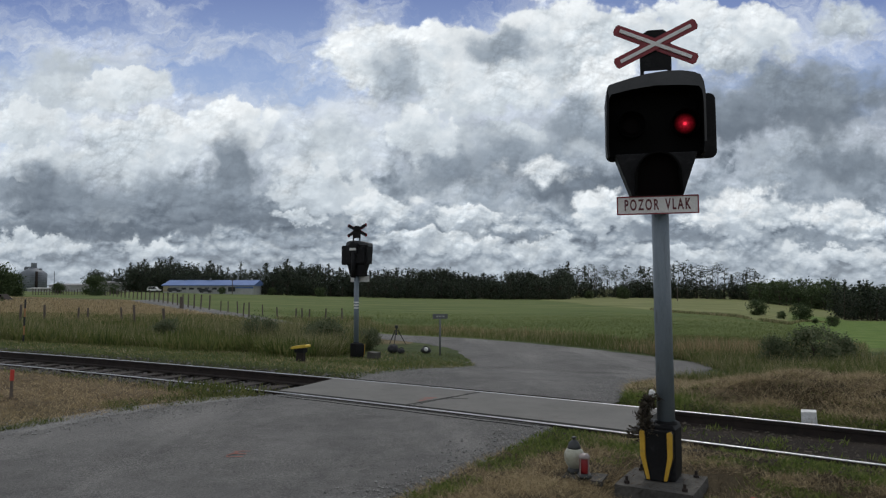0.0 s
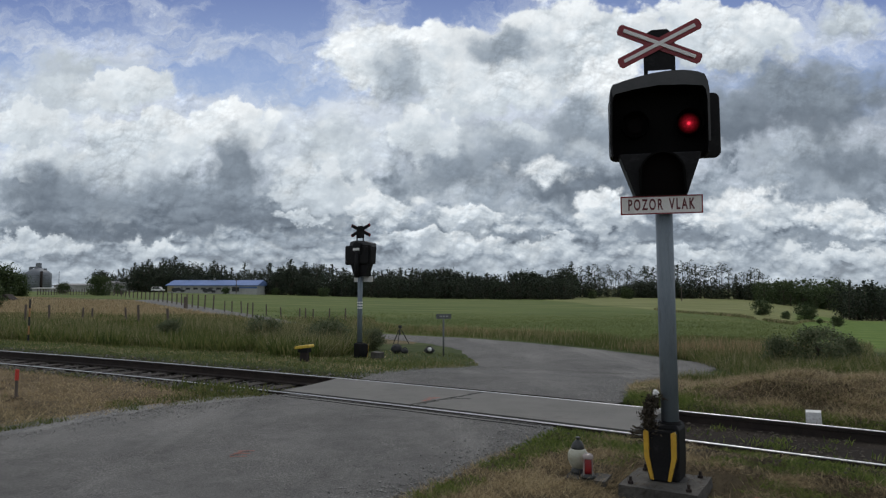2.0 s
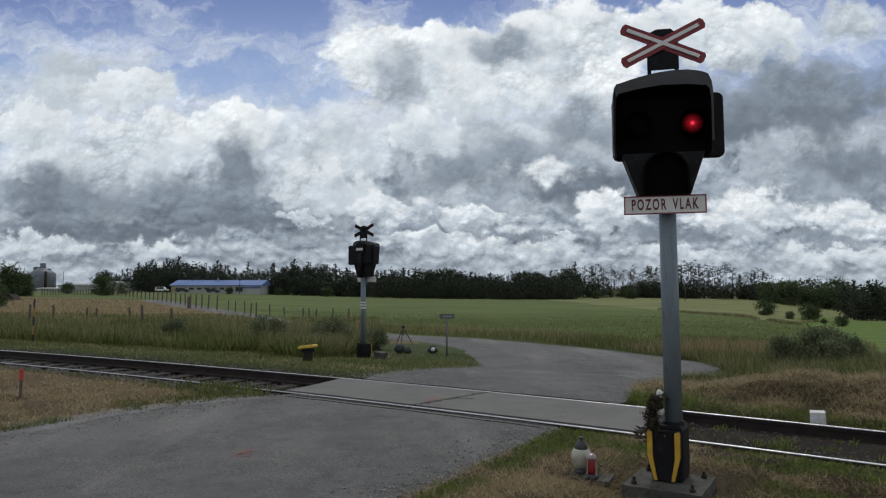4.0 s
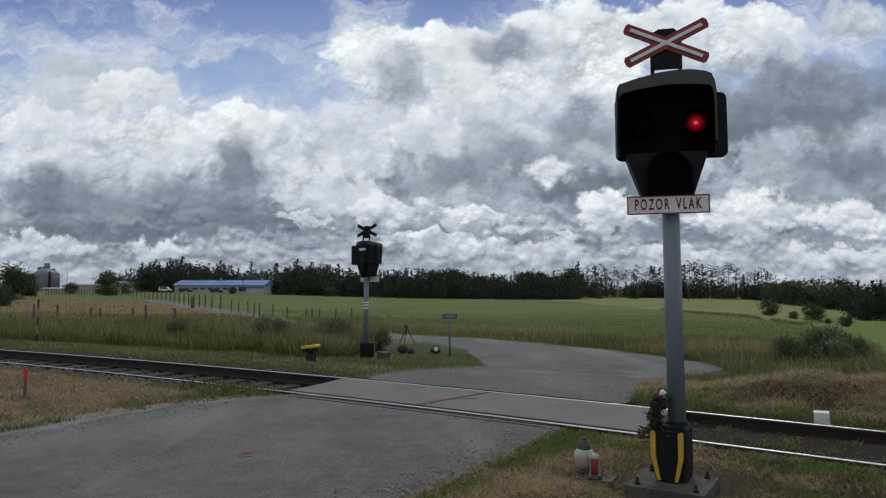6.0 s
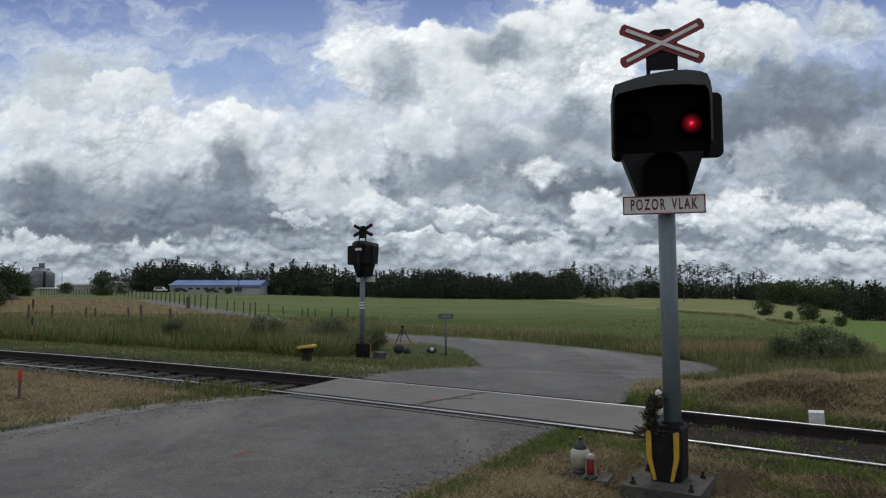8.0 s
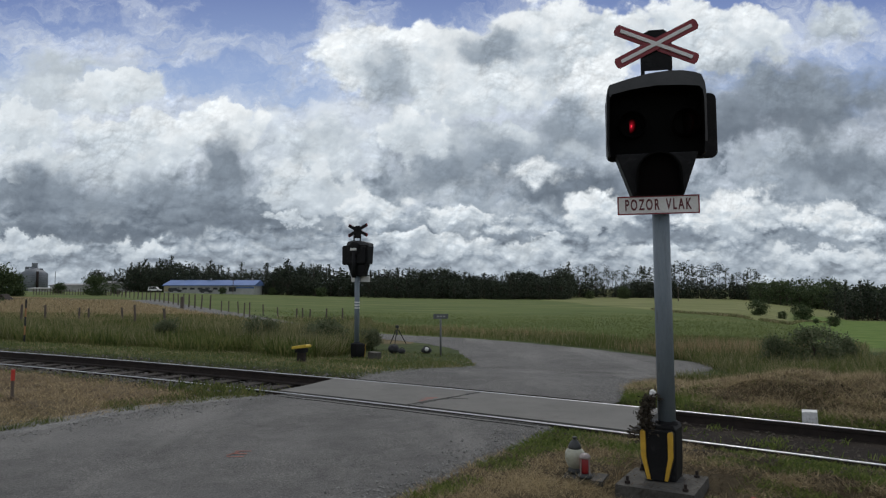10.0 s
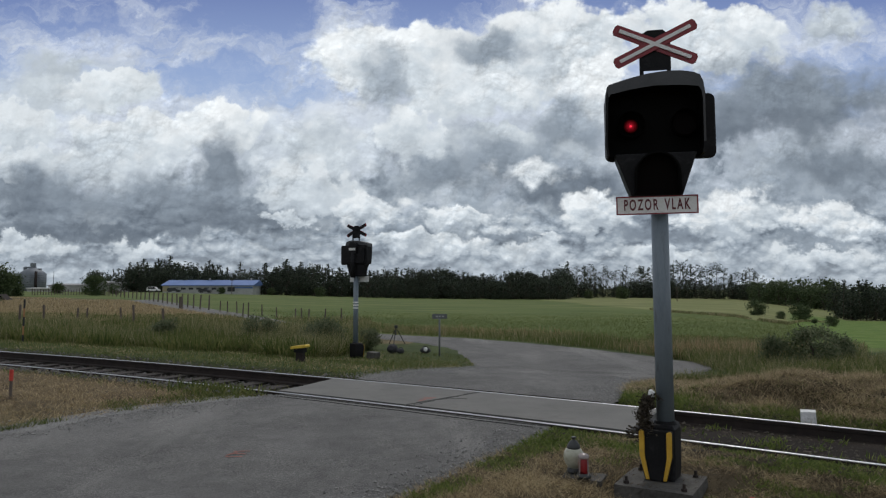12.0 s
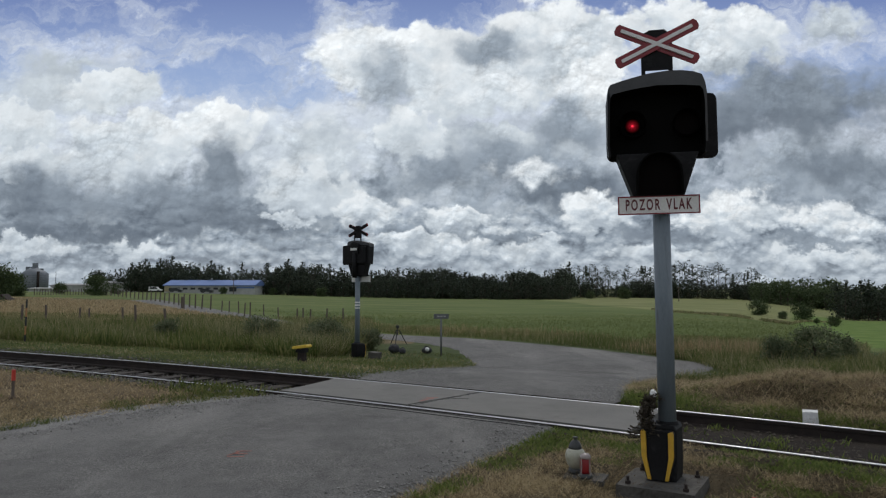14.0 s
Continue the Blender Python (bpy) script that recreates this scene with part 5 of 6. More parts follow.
    g = rng.uniform(0, 1, len(x)) < np.clip(0.9 - smooth(away, 1.1, 1.5 + 0.9 * smooth(-s, 0.0, 1.4)) * 1.1 + 0.35 * rumple(x, y, 0.5, 3) + 0.4 * smooth(-s, 1.4, 2.4), 0.04, 1)
    blades("grass", x[g], y[g], rng.uniform(0.02, 0.09, g.sum()), rng.uniform(0.005, 0.010, g.sum()), M_BLADE_CLOVER, "green grass at the foot of the bank", 0.7, 33, flop=0.5)
    dark = (~g) & (rng.uniform(0, 1, len(x)) < 0.33 + 0.8 * rumple(x, y, 0.24, 41))
    hay = (~g) & ~dark
    blades("cut_hay", x[hay], y[hay], rng.uniform(0.05, 0.2, hay.sum()), rng.uniform(0.003, 0.006, hay.sum()), M_BLADE_BROWN, "brown cut hay lying on the bank", 0.6, 34, "hay", flop=1.0)
    blades("thatch", x[dark], y[dark], rng.uniform(0.03, 0.13, dark.sum()), rng.uniform(0.003, 0.007, dark.sum()), M_BLADE_HAY_DARK, "dark brown thatch under the hay", 0.6, 54, "hay", flop=0.9)
    # rough grass and weeds behind the bank
    x, y = near_wedge(150000, 10.0, 40.0, 0.30, 0.85, 20)
    s, n = to_sn(x, y)
    away = n - track_mid(s)
    ok = (away > 5.6) & (away < np.where(x / y > 0.5, 12.0, 22.0)) & off_paving(x, y, 0.3)
    x, y, away = x[ok], y[ok], away[ok]
    hgt = rng.uniform(0.14, 0.42, len(x)) * (1 + 0.5 * rumple(x, y, 2.5, 4)) * (1 - 0.5 * smooth(away, 12, 20))
    g = rng.uniform(0, 1, len(x)) < 0.6 + 0.3 * rumple(x, y, 1.8, 14)
    hgt, wide = np.maximum(hgt, 0.1), rng.uniform(0.006, 0.014, len(x))
    blades("rough_grass", x[g], y[g], hgt[g], wide[g] * 1.3, M_BLADE_GREEN, "rough green grass behind the bank", 0.8, 35, flop=0.3)
    blades("rough_grass", x[~g], y[~g], hgt[~g], wide[~g], M_BLADE_MIX, "rough brown and green grass behind the bank", 0.7, 36, flop=0.3)


grow()


# ---- trees ----
def tree_arrays(rng, kind, height, full=34):
    """Trunk, limbs and leaf clumps of one tree. Returns places, quads and which of them are bark."""
    V, Q, B = [], [], []

    def stick(p, q, r0, r1, seg=5):
        p, q = np.array(p, float), np.array(q, float)
        w = q - p
        w /= np.linalg.norm(w) + 1e-9
        u = np.cross(w, (0.3, 0.9, 0.2))
        u /= np.linalg.norm(u)
        t = np.cross(w, u)
        start = sum(len(a) for a in V)
        ang = np.arange(seg) * 6.28319 / seg
        ring = np.cos(ang)[:, None] * u + np.sin(ang)[:, None] * t
        V.append(np.concatenate((p + ring * r0, q + ring * r1)))
        i = np.arange(seg)
        j = (i + 1) % seg
        Q.append(start + np.stack((i, j, j + seg, i + seg), -1))
        B.append(np.ones(seg, int))

    def clump(c, spread, count, size):
        start = sum(len(a) for a in V)
        pts = np.array(c) + rng.normal(0, 1, (count, 3)) * spread
        n1 = rng.normal(0, 1, (count, 3))
        n1 /= np.linalg.norm(n1, axis=1)[:, None]
        n2 = np.cross(n1, rng.normal(0, 1, (count, 3)))
        n2 /= np.linalg.norm(n2, axis=1)[:, None]
        sz = size * rng.uniform(0.6, 1.4, (count, 1))
        V.append(np.stack((pts - n1 * sz, pts - n2 * sz * 0.6, pts + n1 * sz, pts + n2 * sz * 0.6), 1).reshape(-1, 3))
        Q.append(start + np.arange(count * 4).reshape(-1, 4))
        B.append(np.zeros(count, int))

    h = height
    if kind == "pine":
        bend = rng.normal(0, 0.02 * h, 2)
        stick((0, 0, -0.3), (bend[0], bend[1], h * 0.96), 0.014 * h, 0.003 * h, 6)
        low = rng.uniform(0.02, 0.18)
        for k in range(20):
            f = low + (1 - low) * (k + rng.uniform(0, 0.8)) / 20
            a = rng.uniform(0, 6.28)
            reach = h * (0.21 * (1 - f) / (1 - low) ** 0.6 + 0.015) * rng.uniform(0.6, 1.3)
            p = np.array((bend[0] * f, bend[1] * f, h * f))
            q = p + np.array((math.cos(a) * reach, math.sin(a) * reach, 0.03 * h))
            stick(p, q, 0.004 * h, 0.0015 * h, 3)
            clump((p + q) / 2, (reach * 0.3, reach * 0.3, 0.02 * h), 12, 0.022 * h)
            clump(q, (0.032 * h, 0.032 * h, 0.016 * h), 11, 0.020 * h)
        clump((bend[0], bend[1], h * 0.96), (0.015 * h, 0.015 * h, 0.03 * h), 10, 0.02 * h)
    elif kind == "tall_pine":
        bend = rng.normal(0, 0.025 * h, 2)
        stick((0, 0, -0.3), (bend[0], bend[1], h * 0.97), 0.012 * h, 0.003 * h, 5)
        low = rng.uniform(0.55, 0.78)
        for k in range(8):
            f = low + (1 - low) * (k + rng.uniform(0, 0.8)) / 8
            a = rng.uniform(0, 6.28)
            reach = h * rng.uniform(0.04, 0.11)
            p = np.array((bend[0] * f, bend[1] * f, h * f))
            q = p + np.array((math.cos(a) * reach, math.sin(a) * reach, 0.02 * h))
            stick(p, q, 0.004 * h, 0.0015 * h, 3)
            clump(q, (0.032 * h, 0.032 * h, 0.014 * h), 15, 0.017 * h)
    else:
        wide = 0.30 if kind == "broad" else 0.5
        stick((0, 0, -0.3), (0, 0, h * 0.5), 0.022 * h, 0.012 * h, 6)
        for k in range(20 if full < 100 else 34):
            a, f = rng.uniform(0, 6.28), rng.uniform(0.05, 0.92)
            reach = h * wide * math.sqrt(max(0.05, 1 - ((f - 0.5) / 0.55) ** 2)) * rng.uniform(0.5, 1.0)
            q = np.array((math.cos(a) * reach, math.sin(a) * reach, h * f))
            stick((0, 0, h * f * 0.55), q, 0.008 * h, 0.002 * h, 3)
            thick = 1.35 if full > 100 else 1.0
            clump(q * (1.1 - 0.1 * thick), (0.085 * h * thick, 0.085 * h * thick, 0.065 * h * thick), full, 0.032 * h * (40 / full) ** 0.33 * (1.45 if full > 100 else 1.0))
    return np.concatenate(V), np.concatenate(Q), np.concatenate(B)


def spot(px, depth):
    """A place at that direction and depth, on the land."""
    x = (px - 784) / 1200 * depth
    return x, depth, float(land(x, depth))


def wood(name, x0, x1, depth, deep, count, kinds, h0, h1, leaf, label, seed):
    """A stand of many trees in one mesh."""
    rng = np.random.default_rng(seed)
    stock = {k: [tree_arrays(rng, k, 1.0) for _ in range(5)] for k in set(kinds)}
    V, Q, B = [], [], []
    start = 0
    for i in range(count):
        d = depth + deep * rng.uniform(0, 1) ** 1.5
        px = x0 + (x1 - x0) * (i + rng.uniform(0, 1)) / count
        x, y, z = spot(px, d)
        v, q, b = stock[kinds[rng.integers(len(kinds))]][rng.integers(5)]
        h = rng.uniform(h0, h1) * (1 + 0.10 * math.sin(px / 37.0) + 0.06 * math.sin(px / 11.0))
        a = rng.uniform(0, 6.28)
        c, s = math.cos(a), math.sin(a)
        wid = h * rng.uniform(0.85, 1.25)
        V.append(np.stack(((v[:, 0] * c - v[:, 1] * s) * wid + x, (v[:, 0] * s + v[:, 1] * c) * wid + y, v[:, 2] * h + z), -1))
        Q.append(q + start)
        B.append(b)
        start += len(v)
    ob = sheet(name, np.concatenate(V), np.concatenate(Q), [leaf, M_BARK], mat_index=np.concatenate(B))
    return tagged(ob, label, "woodland", kind="stuff")


def single_tree(name, px, depth, height, kind, leaf, label, seed, group=""):
    rng = np.random.default_rng(seed)
    v, q, b = tree_arrays(rng, kind, height, 120)
    x, y, z = spot(px, depth)
    e = holder(name, pose(x, y, z), label, "bush" if kind == "bush" else "tree", group)
    for nm, which, mm in (("trunk", 1, M_BARK), ("crown", 0, leaf)):
        keep = q[b == which]
        used, inv = np.unique(keep, return_inverse=True)
        sheet(nm, v[used], inv.reshape(keep.shape), mm, e)
    return e


def plant_trees():
    wood("woodland", 225, 700, 262, 50, 200, ("pine", "pine", "broad", "tall_pine"), 8.0, 12.8, M_LEAF_PINE, "dark pine wood behind the farm hall", 1)
    wood("woodland", 668, 1010, 275, 50, 160, ("pine", "broad", "tall_pine", "broad"), 7.5, 12.2, M_LEAF_PINE, "dark mixed wood at the edge of the crop", 2)
    wood("woodland", 225, 1010, 255, 10, 170, ("broad", "pine"), 4.5, 9.0, M_LEAF_PINE, "dark undergrowth along the wood's edge", 8)
    wood("woodland", 1000, 1350, 330, 60, 70, ("tall_pine", "tall_pine", "pine"), 13.0, 17.0, M_LEAF_PINE, "thinned stand of tall bare-trunked pines", 3)
    wood("woodland", 1000, 1350, 322, 20, 120, ("broad", "pine"), 5.5, 9.5, M_LEAF_PINE, "dark undergrowth below the tall pines", 4)
    wood("woodland", 1330, 1560, 290, 50, 80, ("broad",), 5.5, 12.5, M_LEAF_BROAD, "rounded broadleaf trees in the valley", 5)
    wood("woodland", 1478, 1700, 148, 20, 70, ("pine", "broad"), 5.0, 9.0, M_LEAF_PINE, "dark copse on the slope", 6)
    wood("woodland", 165, 260, 300, 40, 22, ("broad", "pine"), 7.0, 11.0, M_LEAF_PINE, "dark trees beside the farm buildings", 7)
    single_tree("tree", 2, 125, 6.0, "broad", M_LEAF_BROAD, "dark green broadleaf tree at the meadow's edge", 31)
    single_tree("tree", 27, 130, 4.4, "broad", M_LEAF_BROAD, "small dark green tree beside a taller one", 32)
    single_tree("bush", -30, 60, 2.4, "bush", M_LEAF_BROAD, "leafy bush at the meadow's edge", 30)
    for i, (px, d, h, lab) in enumerate(((170, 150, 4.4, "rounded green bush by the farm track"), (105, 190, 3.2, "low bush before the farm sheds"), (205, 190, 2.8, "low dark bush before the farm sheds"),
                                         (393, 235, 2.6, "bush before the blue-roofed hall"), (568, 240, 3.4, "dark bush at the field's far edge"), (482, 250, 2.6, "bush at the wood's edge"))):
        single_tree("bush", px, d, h, "bush", M_LEAF_BROAD, lab, 40 + i)
    for i, (px, d, h, lab) in enumerate(((1337, 84, 1.95, "rounded bush in the pale field"), (1414, 82, 2.1, "full green bush beside the farm path"), (1380, 80, 0.9, "low bush beside the farm path"),
                                         (1101, 290, 5.2, "dark bush at the field's far edge"), (1042, 300, 3.4, "dark bush before the pines"), (1470, 76, 1.2, "low dark bush at the copse"), (1440, 80, 0.6, "small bush in the pale field"))):
        single_tree("bush", px, d, h, "bush", M_LEAF_BROAD, lab, 60 + i)
    for i, (px, d, h, lab) in enumerate(((1435, 15.0, 0.95, "grey-green shrub behind the bank"), (1375, 15.5, 0.75, "dark green shrub behind the bank"), (1480, 16, 0.7, "low shrub behind the bank"),
                                         (590, 19.5, 0.95, "leafy green shrub in the meadow"), (560, 20.5, 0.8, "low leafy shrub in the meadow"), (655, 20, 0.6, "low shrub beside the far signal"), (462, 22, 0.95, "leafy shrub in the tall grass"), (300, 23, 0.8, "low shrub in the tall grass"))):
        single_tree("shrub", px, d, h, "bush", M_LEAF_SHRUB, lab, 80 + i)


M_LEAF_SHRUB = leafy("shrub_leaves", [(0.25, (0.065, 0.085, 0.042)), (0.5, (0.115, 0.14, 0.075)), (0.8, (0.19, 0.205, 0.12))])
plant_trees()


# ---- things by the track ----
def on_land(x, y):
    return float(land(x, y))


M_GLASS_WHITE = surface("frosted_white_glass", (0.33, 0.335, 0.26), (0.50, 0.49, 0.40), 10, 60, 0.3, relief=0.15, stain=(0.26, 0.25, 0.18))
M_LID = surface("dark_plastic_lid", (0.02, 0.022, 0.022), (0.045, 0.047, 0.046), 15, 90, 0.45, relief=0.1)
M_WAX = plain("red_wax", (0.22, 0.010, 0.014), 0.35)
M_CLEAR = surface("clear_plastic", (0.24, 0.20, 0.19), (0.36, 0.31, 0.29), 12, 60, 0.2, relief=0.1)
M_YELLOW_BOX = surface("yellow_cover", (0.55, 0.36, 0.03), (0.75, 0.52, 0.06), 12, 60, 0.5, relief=0.1, stain=(0.4, 0.3, 0.08))
M_WHITE_STONE = surface("whitewashed_concrete", (0.55, 0.55, 0.54), (0.78, 0.78, 0.77), 14, 60, 0.85, relief=0.5, depth=0.004, stain=(0.36, 0.35, 0.33))
M_SIGN_BACK = surface("grey_sign_back", (0.08, 0.085, 0.09), (0.14, 0.145, 0.15), 8, 60, 0.55, relief=0.1)
M_STAKE_RED = surface("red_marker_paint", (0.42, 0.03, 0.02), (0.6, 0.06, 0.04), 20, 80, 0.6, relief=0.2)
M_SPRAY = surface("orange_spray_paint", (0.20, 0.075, 0.055), (0.38, 0.12, 0.085), 20, 160, 0.8, relief=0.2)
M_BAG = surface("dark_bag_cloth", (0.018, 0.019, 0.022), (0.05, 0.05, 0.055), 14, 90, 0.85, relief=0.3)


def build_litter():
    """Dry stems and crumbs lying on the plinth and the flat stone."""
    rng = np.random.default_rng(61)
    k = 260
    a, b = rng.uniform(-0.25, 0.25, k), rng.uniform(-0.25, 0.25, k)
    edge = np.maximum(np.abs(a), np.abs(b)) > rng.uniform(0.08, 0.26, k)
    a, b = a[edge], b[edge]
    c, s = math.cos(radians(-31)), math.sin(radians(-31))
    x, y = 1.592 + a * c - b * s, 5.02 + a * s + b * c
    blades("litter", x, y, rng.uniform(0.015, 0.06, len(x)), rng.uniform(0.003, 0.008, len(x)), M_BLADE_HAY_DARK, "dark crumbs and dry stems lying on the plinth", 0.3, 57, "litter", lift=np.full(len(x), 0.026), flop=1.3)


build_litter()


def build_lanterns():
    z = on_land(1.0, 5.25)
    lan = holder("grave_lantern", pose(1.0, 5.25, z + 0.005), "white glass grave lantern with a dark lid", "lantern")
    bm = bmesh.new()
    lathe(bm, [(0.052, 0.0), (0.056, 0.012), (0.05, 0.03), (0.042, 0.045)], 24)
    part("base", bm, M_LID, lan, "dark grey plastic base", flat=False)
    bm = bmesh.new()
    lathe(bm, [(0.043, 0.042), (0.058, 0.065), (0.072, 0.095), (0.077, 0.125), (0.073, 0.155), (0.060, 0.178), (0.046, 0.188)], 28)
    part("glass_body", bm, M_GLASS_WHITE, lan, "bulbous frosted white glass", flat=False)
    bm = bmesh.new()
    lathe(bm, [(0.050, 0.186), (0.050, 0.197), (0.044, 0.215), (0.032, 0.235), (0.020, 0.246), (0.011, 0.25), (0.011, 0.258), (0.020, 0.262), (0.020, 0.27), (0.010, 0.274)], 24)
    part("lid", bm, M_LID, lan, "dark domed lid with a knob", flat=False)
    z = on_land(1.05, 5.10)
    lan = holder("grave_lantern", pose(1.045, 5.10, z + 0.012), "small red candle lantern in clear plastic", "lantern")
    bm = bmesh.new()
    lathe(bm, [(0.044, 0.0), (0.046, 0.012), (0.036, 0.03)], 20)
    part("base", bm, M_LID, lan, "dark base", flat=False)
    bm = bmesh.new()
    lathe(bm, [(0.029, 0.03), (0.031, 0.05), (0.031, 0.125), (0.029, 0.13)], 20)
    part("candle", bm, M_WAX, lan, "dark red wax candle", flat=False)
    bm = bmesh.new()
    lathe(bm, [(0.034, 0.128), (0.036, 0.135), (0.030, 0.15), (0.020, 0.158), (0.008, 0.162)], 20)
    part("cap", bm, M_CLEAR, lan, "clear plastic cap", flat=False)
    for a in range(4):
        bm = bmesh.new()
        c, s = math.cos(a * 1.5708 + 0.6), math.sin(a * 1.5708 + 0.6)
        tube(bm, (c * 0.037, s * 0.037, 0.02), (c * 0.034, s * 0.034, 0.135), 0.004, 0.004, 6)
        part("rib", bm, M_CLEAR, lan)
    lan.scale = (1.2, 1.2, 1.1)
    # flat stone under them
    bm = bmesh.new()
    block(bm, (-0.15, -0.11, -0.04), (0.15, 0.11, 0.0))
    soften(bm, 0.015, 2)
    st = part("paving_stone", bm, M_CONCRETE)
    st.matrix_world = pose(1.06, 5.17, on_land(1.06, 5.17) + 0.008, 0, 0, -25)
    tagged(st, "flat grey concrete stone under the lanterns", "stone")


build_lanterns()


def build_wreath():
    """A dried wreath of sprigs with a pale bow, hung on the signal's pole."""
    rng = np.random.default_rng(9)
    w = holder("wreath", pose(1.56, 5.08, 0.40, 0, 0, -10), "dried brown wreath with white flowers tied to the pole", "wreath")
    bm = bmesh.new()
    path = [Vector((-0.02 - 0.07 * math.sin(q * 3.1) * (1 - q * 0.4), -0.05, -0.05 + 0.27 * q)) for q in np.linspace(0, 1, 9)]
    for a, b in zip(path, path[1:]):
        tube(bm, a, b, 0.022, 0.022, 7)
    part("core", bm, M_WOOD, w)
    k = 1500
    q = rng.uniform(0, 1, k)
    px = -0.02 - 0.07 * np.sin(q * 3.1) * (1 - q * 0.4) + rng.normal(0, 0.024, k)
    py = -0.05 + rng.normal(0, 0.028, k)
    pz = -0.06 + 0.29 * q + rng.normal(0, 0.012, k)
    d1 = rng.normal(0, 1, (k, 3)) * 0.010
    d2 = rng.normal(0, 1, (k, 3)) * 0.005
    c = np.stack((px, py, pz), -1)
    v = np.stack((c - d1, c + d2, c + d1, c - d2), 1).reshape(-1, 3)
    sheet("foliage", v, np.arange(k * 4).reshape(-1, 4), M_WREATH, w)
    for i in range(5):
        bm = bmesh.new()
        bmesh.ops.create_icosphere(bm, subdivisions=2, radius=0.017)
        for vv in bm.verts:
            vv.co *= 1 + 0.3 * noise.noise(vv.co * 60 + Vector((i * 5, 0, 0)))
        f = part("flower", bm, M_WHITE, w, "small white flower")
        f.matrix_basis = pose(-0.015 + rng.uniform(-0.025, 0.02), -0.07, 0.235 + rng.uniform(-0.02, 0.02))
    # the dark twig bundle sticking out towards the road
    bm = bmesh.new()
    for i in range(26):
        a = Vector((-0.05, -0.05, -0.06 + rng.uniform(-0.02, 0.03)))
        b = a + Vector((rng.uniform(-0.16, -0.05), rng.uniform(-0.05, 0.05), rng.uniform(-0.05, 0.05)))
        tube(bm, a, b, 0.005, 0.0025, 4)
        tube(bm, b, b + Vector((-0.02, rng.uniform(-0.01, 0.01), 0.01)), 0.006, 0.003, 5)
    part("twigs", bm, M_WREATH, w, "dark dry twigs")


M_WREATH = leafy("dried_sprigs", [(0.2, (0.018, 0.015, 0.011)), (0.5, (0.045, 0.036, 0.026)), (0.8, (0.10, 0.085, 0.06))], through_light=0.1)
build_wreath()


def build_marker_stone():
    bm = bmesh.new()
    block(bm, (-0.085, -0.085, -0.2), (0.085, 0.085, 0.20))
    for v in bm.verts:
        if v.co.z > 0:
            v.co.x *= 0.86
            v.co.y *= 0.86
    soften(bm, 0.022, 3)
    ob = part("marker_stone", bm, M_WHITE_STONE)
    x, y = 3.96, 7.42
    ob.matrix_world = pose(x, y, -0.115, 2, -2, -28)
    tagged(ob, "whitewashed concrete marker stone beside the rail", "marker stone")


build_marker_stone()


def build_yellow_box():
    x, y = -2.86, 13.75
    z = on_land(x, y)
    b = holder("track_box", pose(x, y, z, 0, 0, -20), "yellow-lidded track equipment box on a dark stand", "equipment box")
    bm = bmesh.new()
    prism(bm, [(-0.175, 0.255), (0.165, 0.295), (0.17, 0.33), (0.145, 0.355), (-0.155, 0.315), (-0.18, 0.285)], -0.10, 0.10)
    soften(bm, 0.012, 2)
    part("lid", bm, M_YELLOW_BOX, b, "bright yellow lid")
    bm = bmesh.new()
    block(bm, (-0.10, -0.08, 0.19), (0.10, 0.08, 0.275))
    soften(bm, 0.015, 2)
    part("housing", bm, M_BLACK, b, "dark housing")
    bm = bmesh.new()
    prism(bm, [(-0.09, -0.08), (0.09, -0.08), (0.07, 0.2), (-0.07, 0.2)], -0.06, 0.06)
    soften(bm, 0.01, 1)
    part("stand", bm, M_RUST, b, "dark stand")


build_yellow_box()


def build_block():
    bm = bmesh.new()
    block(bm, (-0.12, -0.12, -0.1), (0.12, 0.12, 0.17))
    soften(bm, 0.02, 2)
    for v in bm.verts:
        v.co += 0.012 * noise.noise_vector(v.co * 7)
    ob = part("concrete_block", bm, M_CONCRETE)
    x, y = -1.72, 16.9
    ob.matrix_world = pose(x, y, on_land(x, y), 0, 4, -25)
    tagged(ob, "grey concrete block beside the far signal", "concrete block")


build_block()


def build_small_sign():
    x, y = -0.08, 18.2
    z = on_land(x, y)
    s = holder("road_sign", pose(x, y, z, 0, 0, 8), "small grey street sign on a thin post, seen from behind", "sign")
    bm = bmesh.new()
    tube(bm, (0, 0, -0.1), (0, 0, 1.06), 0.025, 0.025, 12)
    part("post", bm, M_SIGN_BACK, s, "thin grey post", flat=False)
    bm = bmesh.new()
    prism(bm, rounded(-0.20, 0.99, 0.20, 1.12, 0.015, 2), -0.04, -0.025)
    plate = part("plate", bm, M_SIGN_BACK, s, "grey sign plate")
    for k in (-0.08, 0.0, 0.09):
        bm = bmesh.new()
        block(bm, (k - 0.03, -0.044, 1.04), (k + 0.03, -0.0395, 1.07))
        part("lettering_bar", bm, M_STEEL, plate)


build_small_sign()


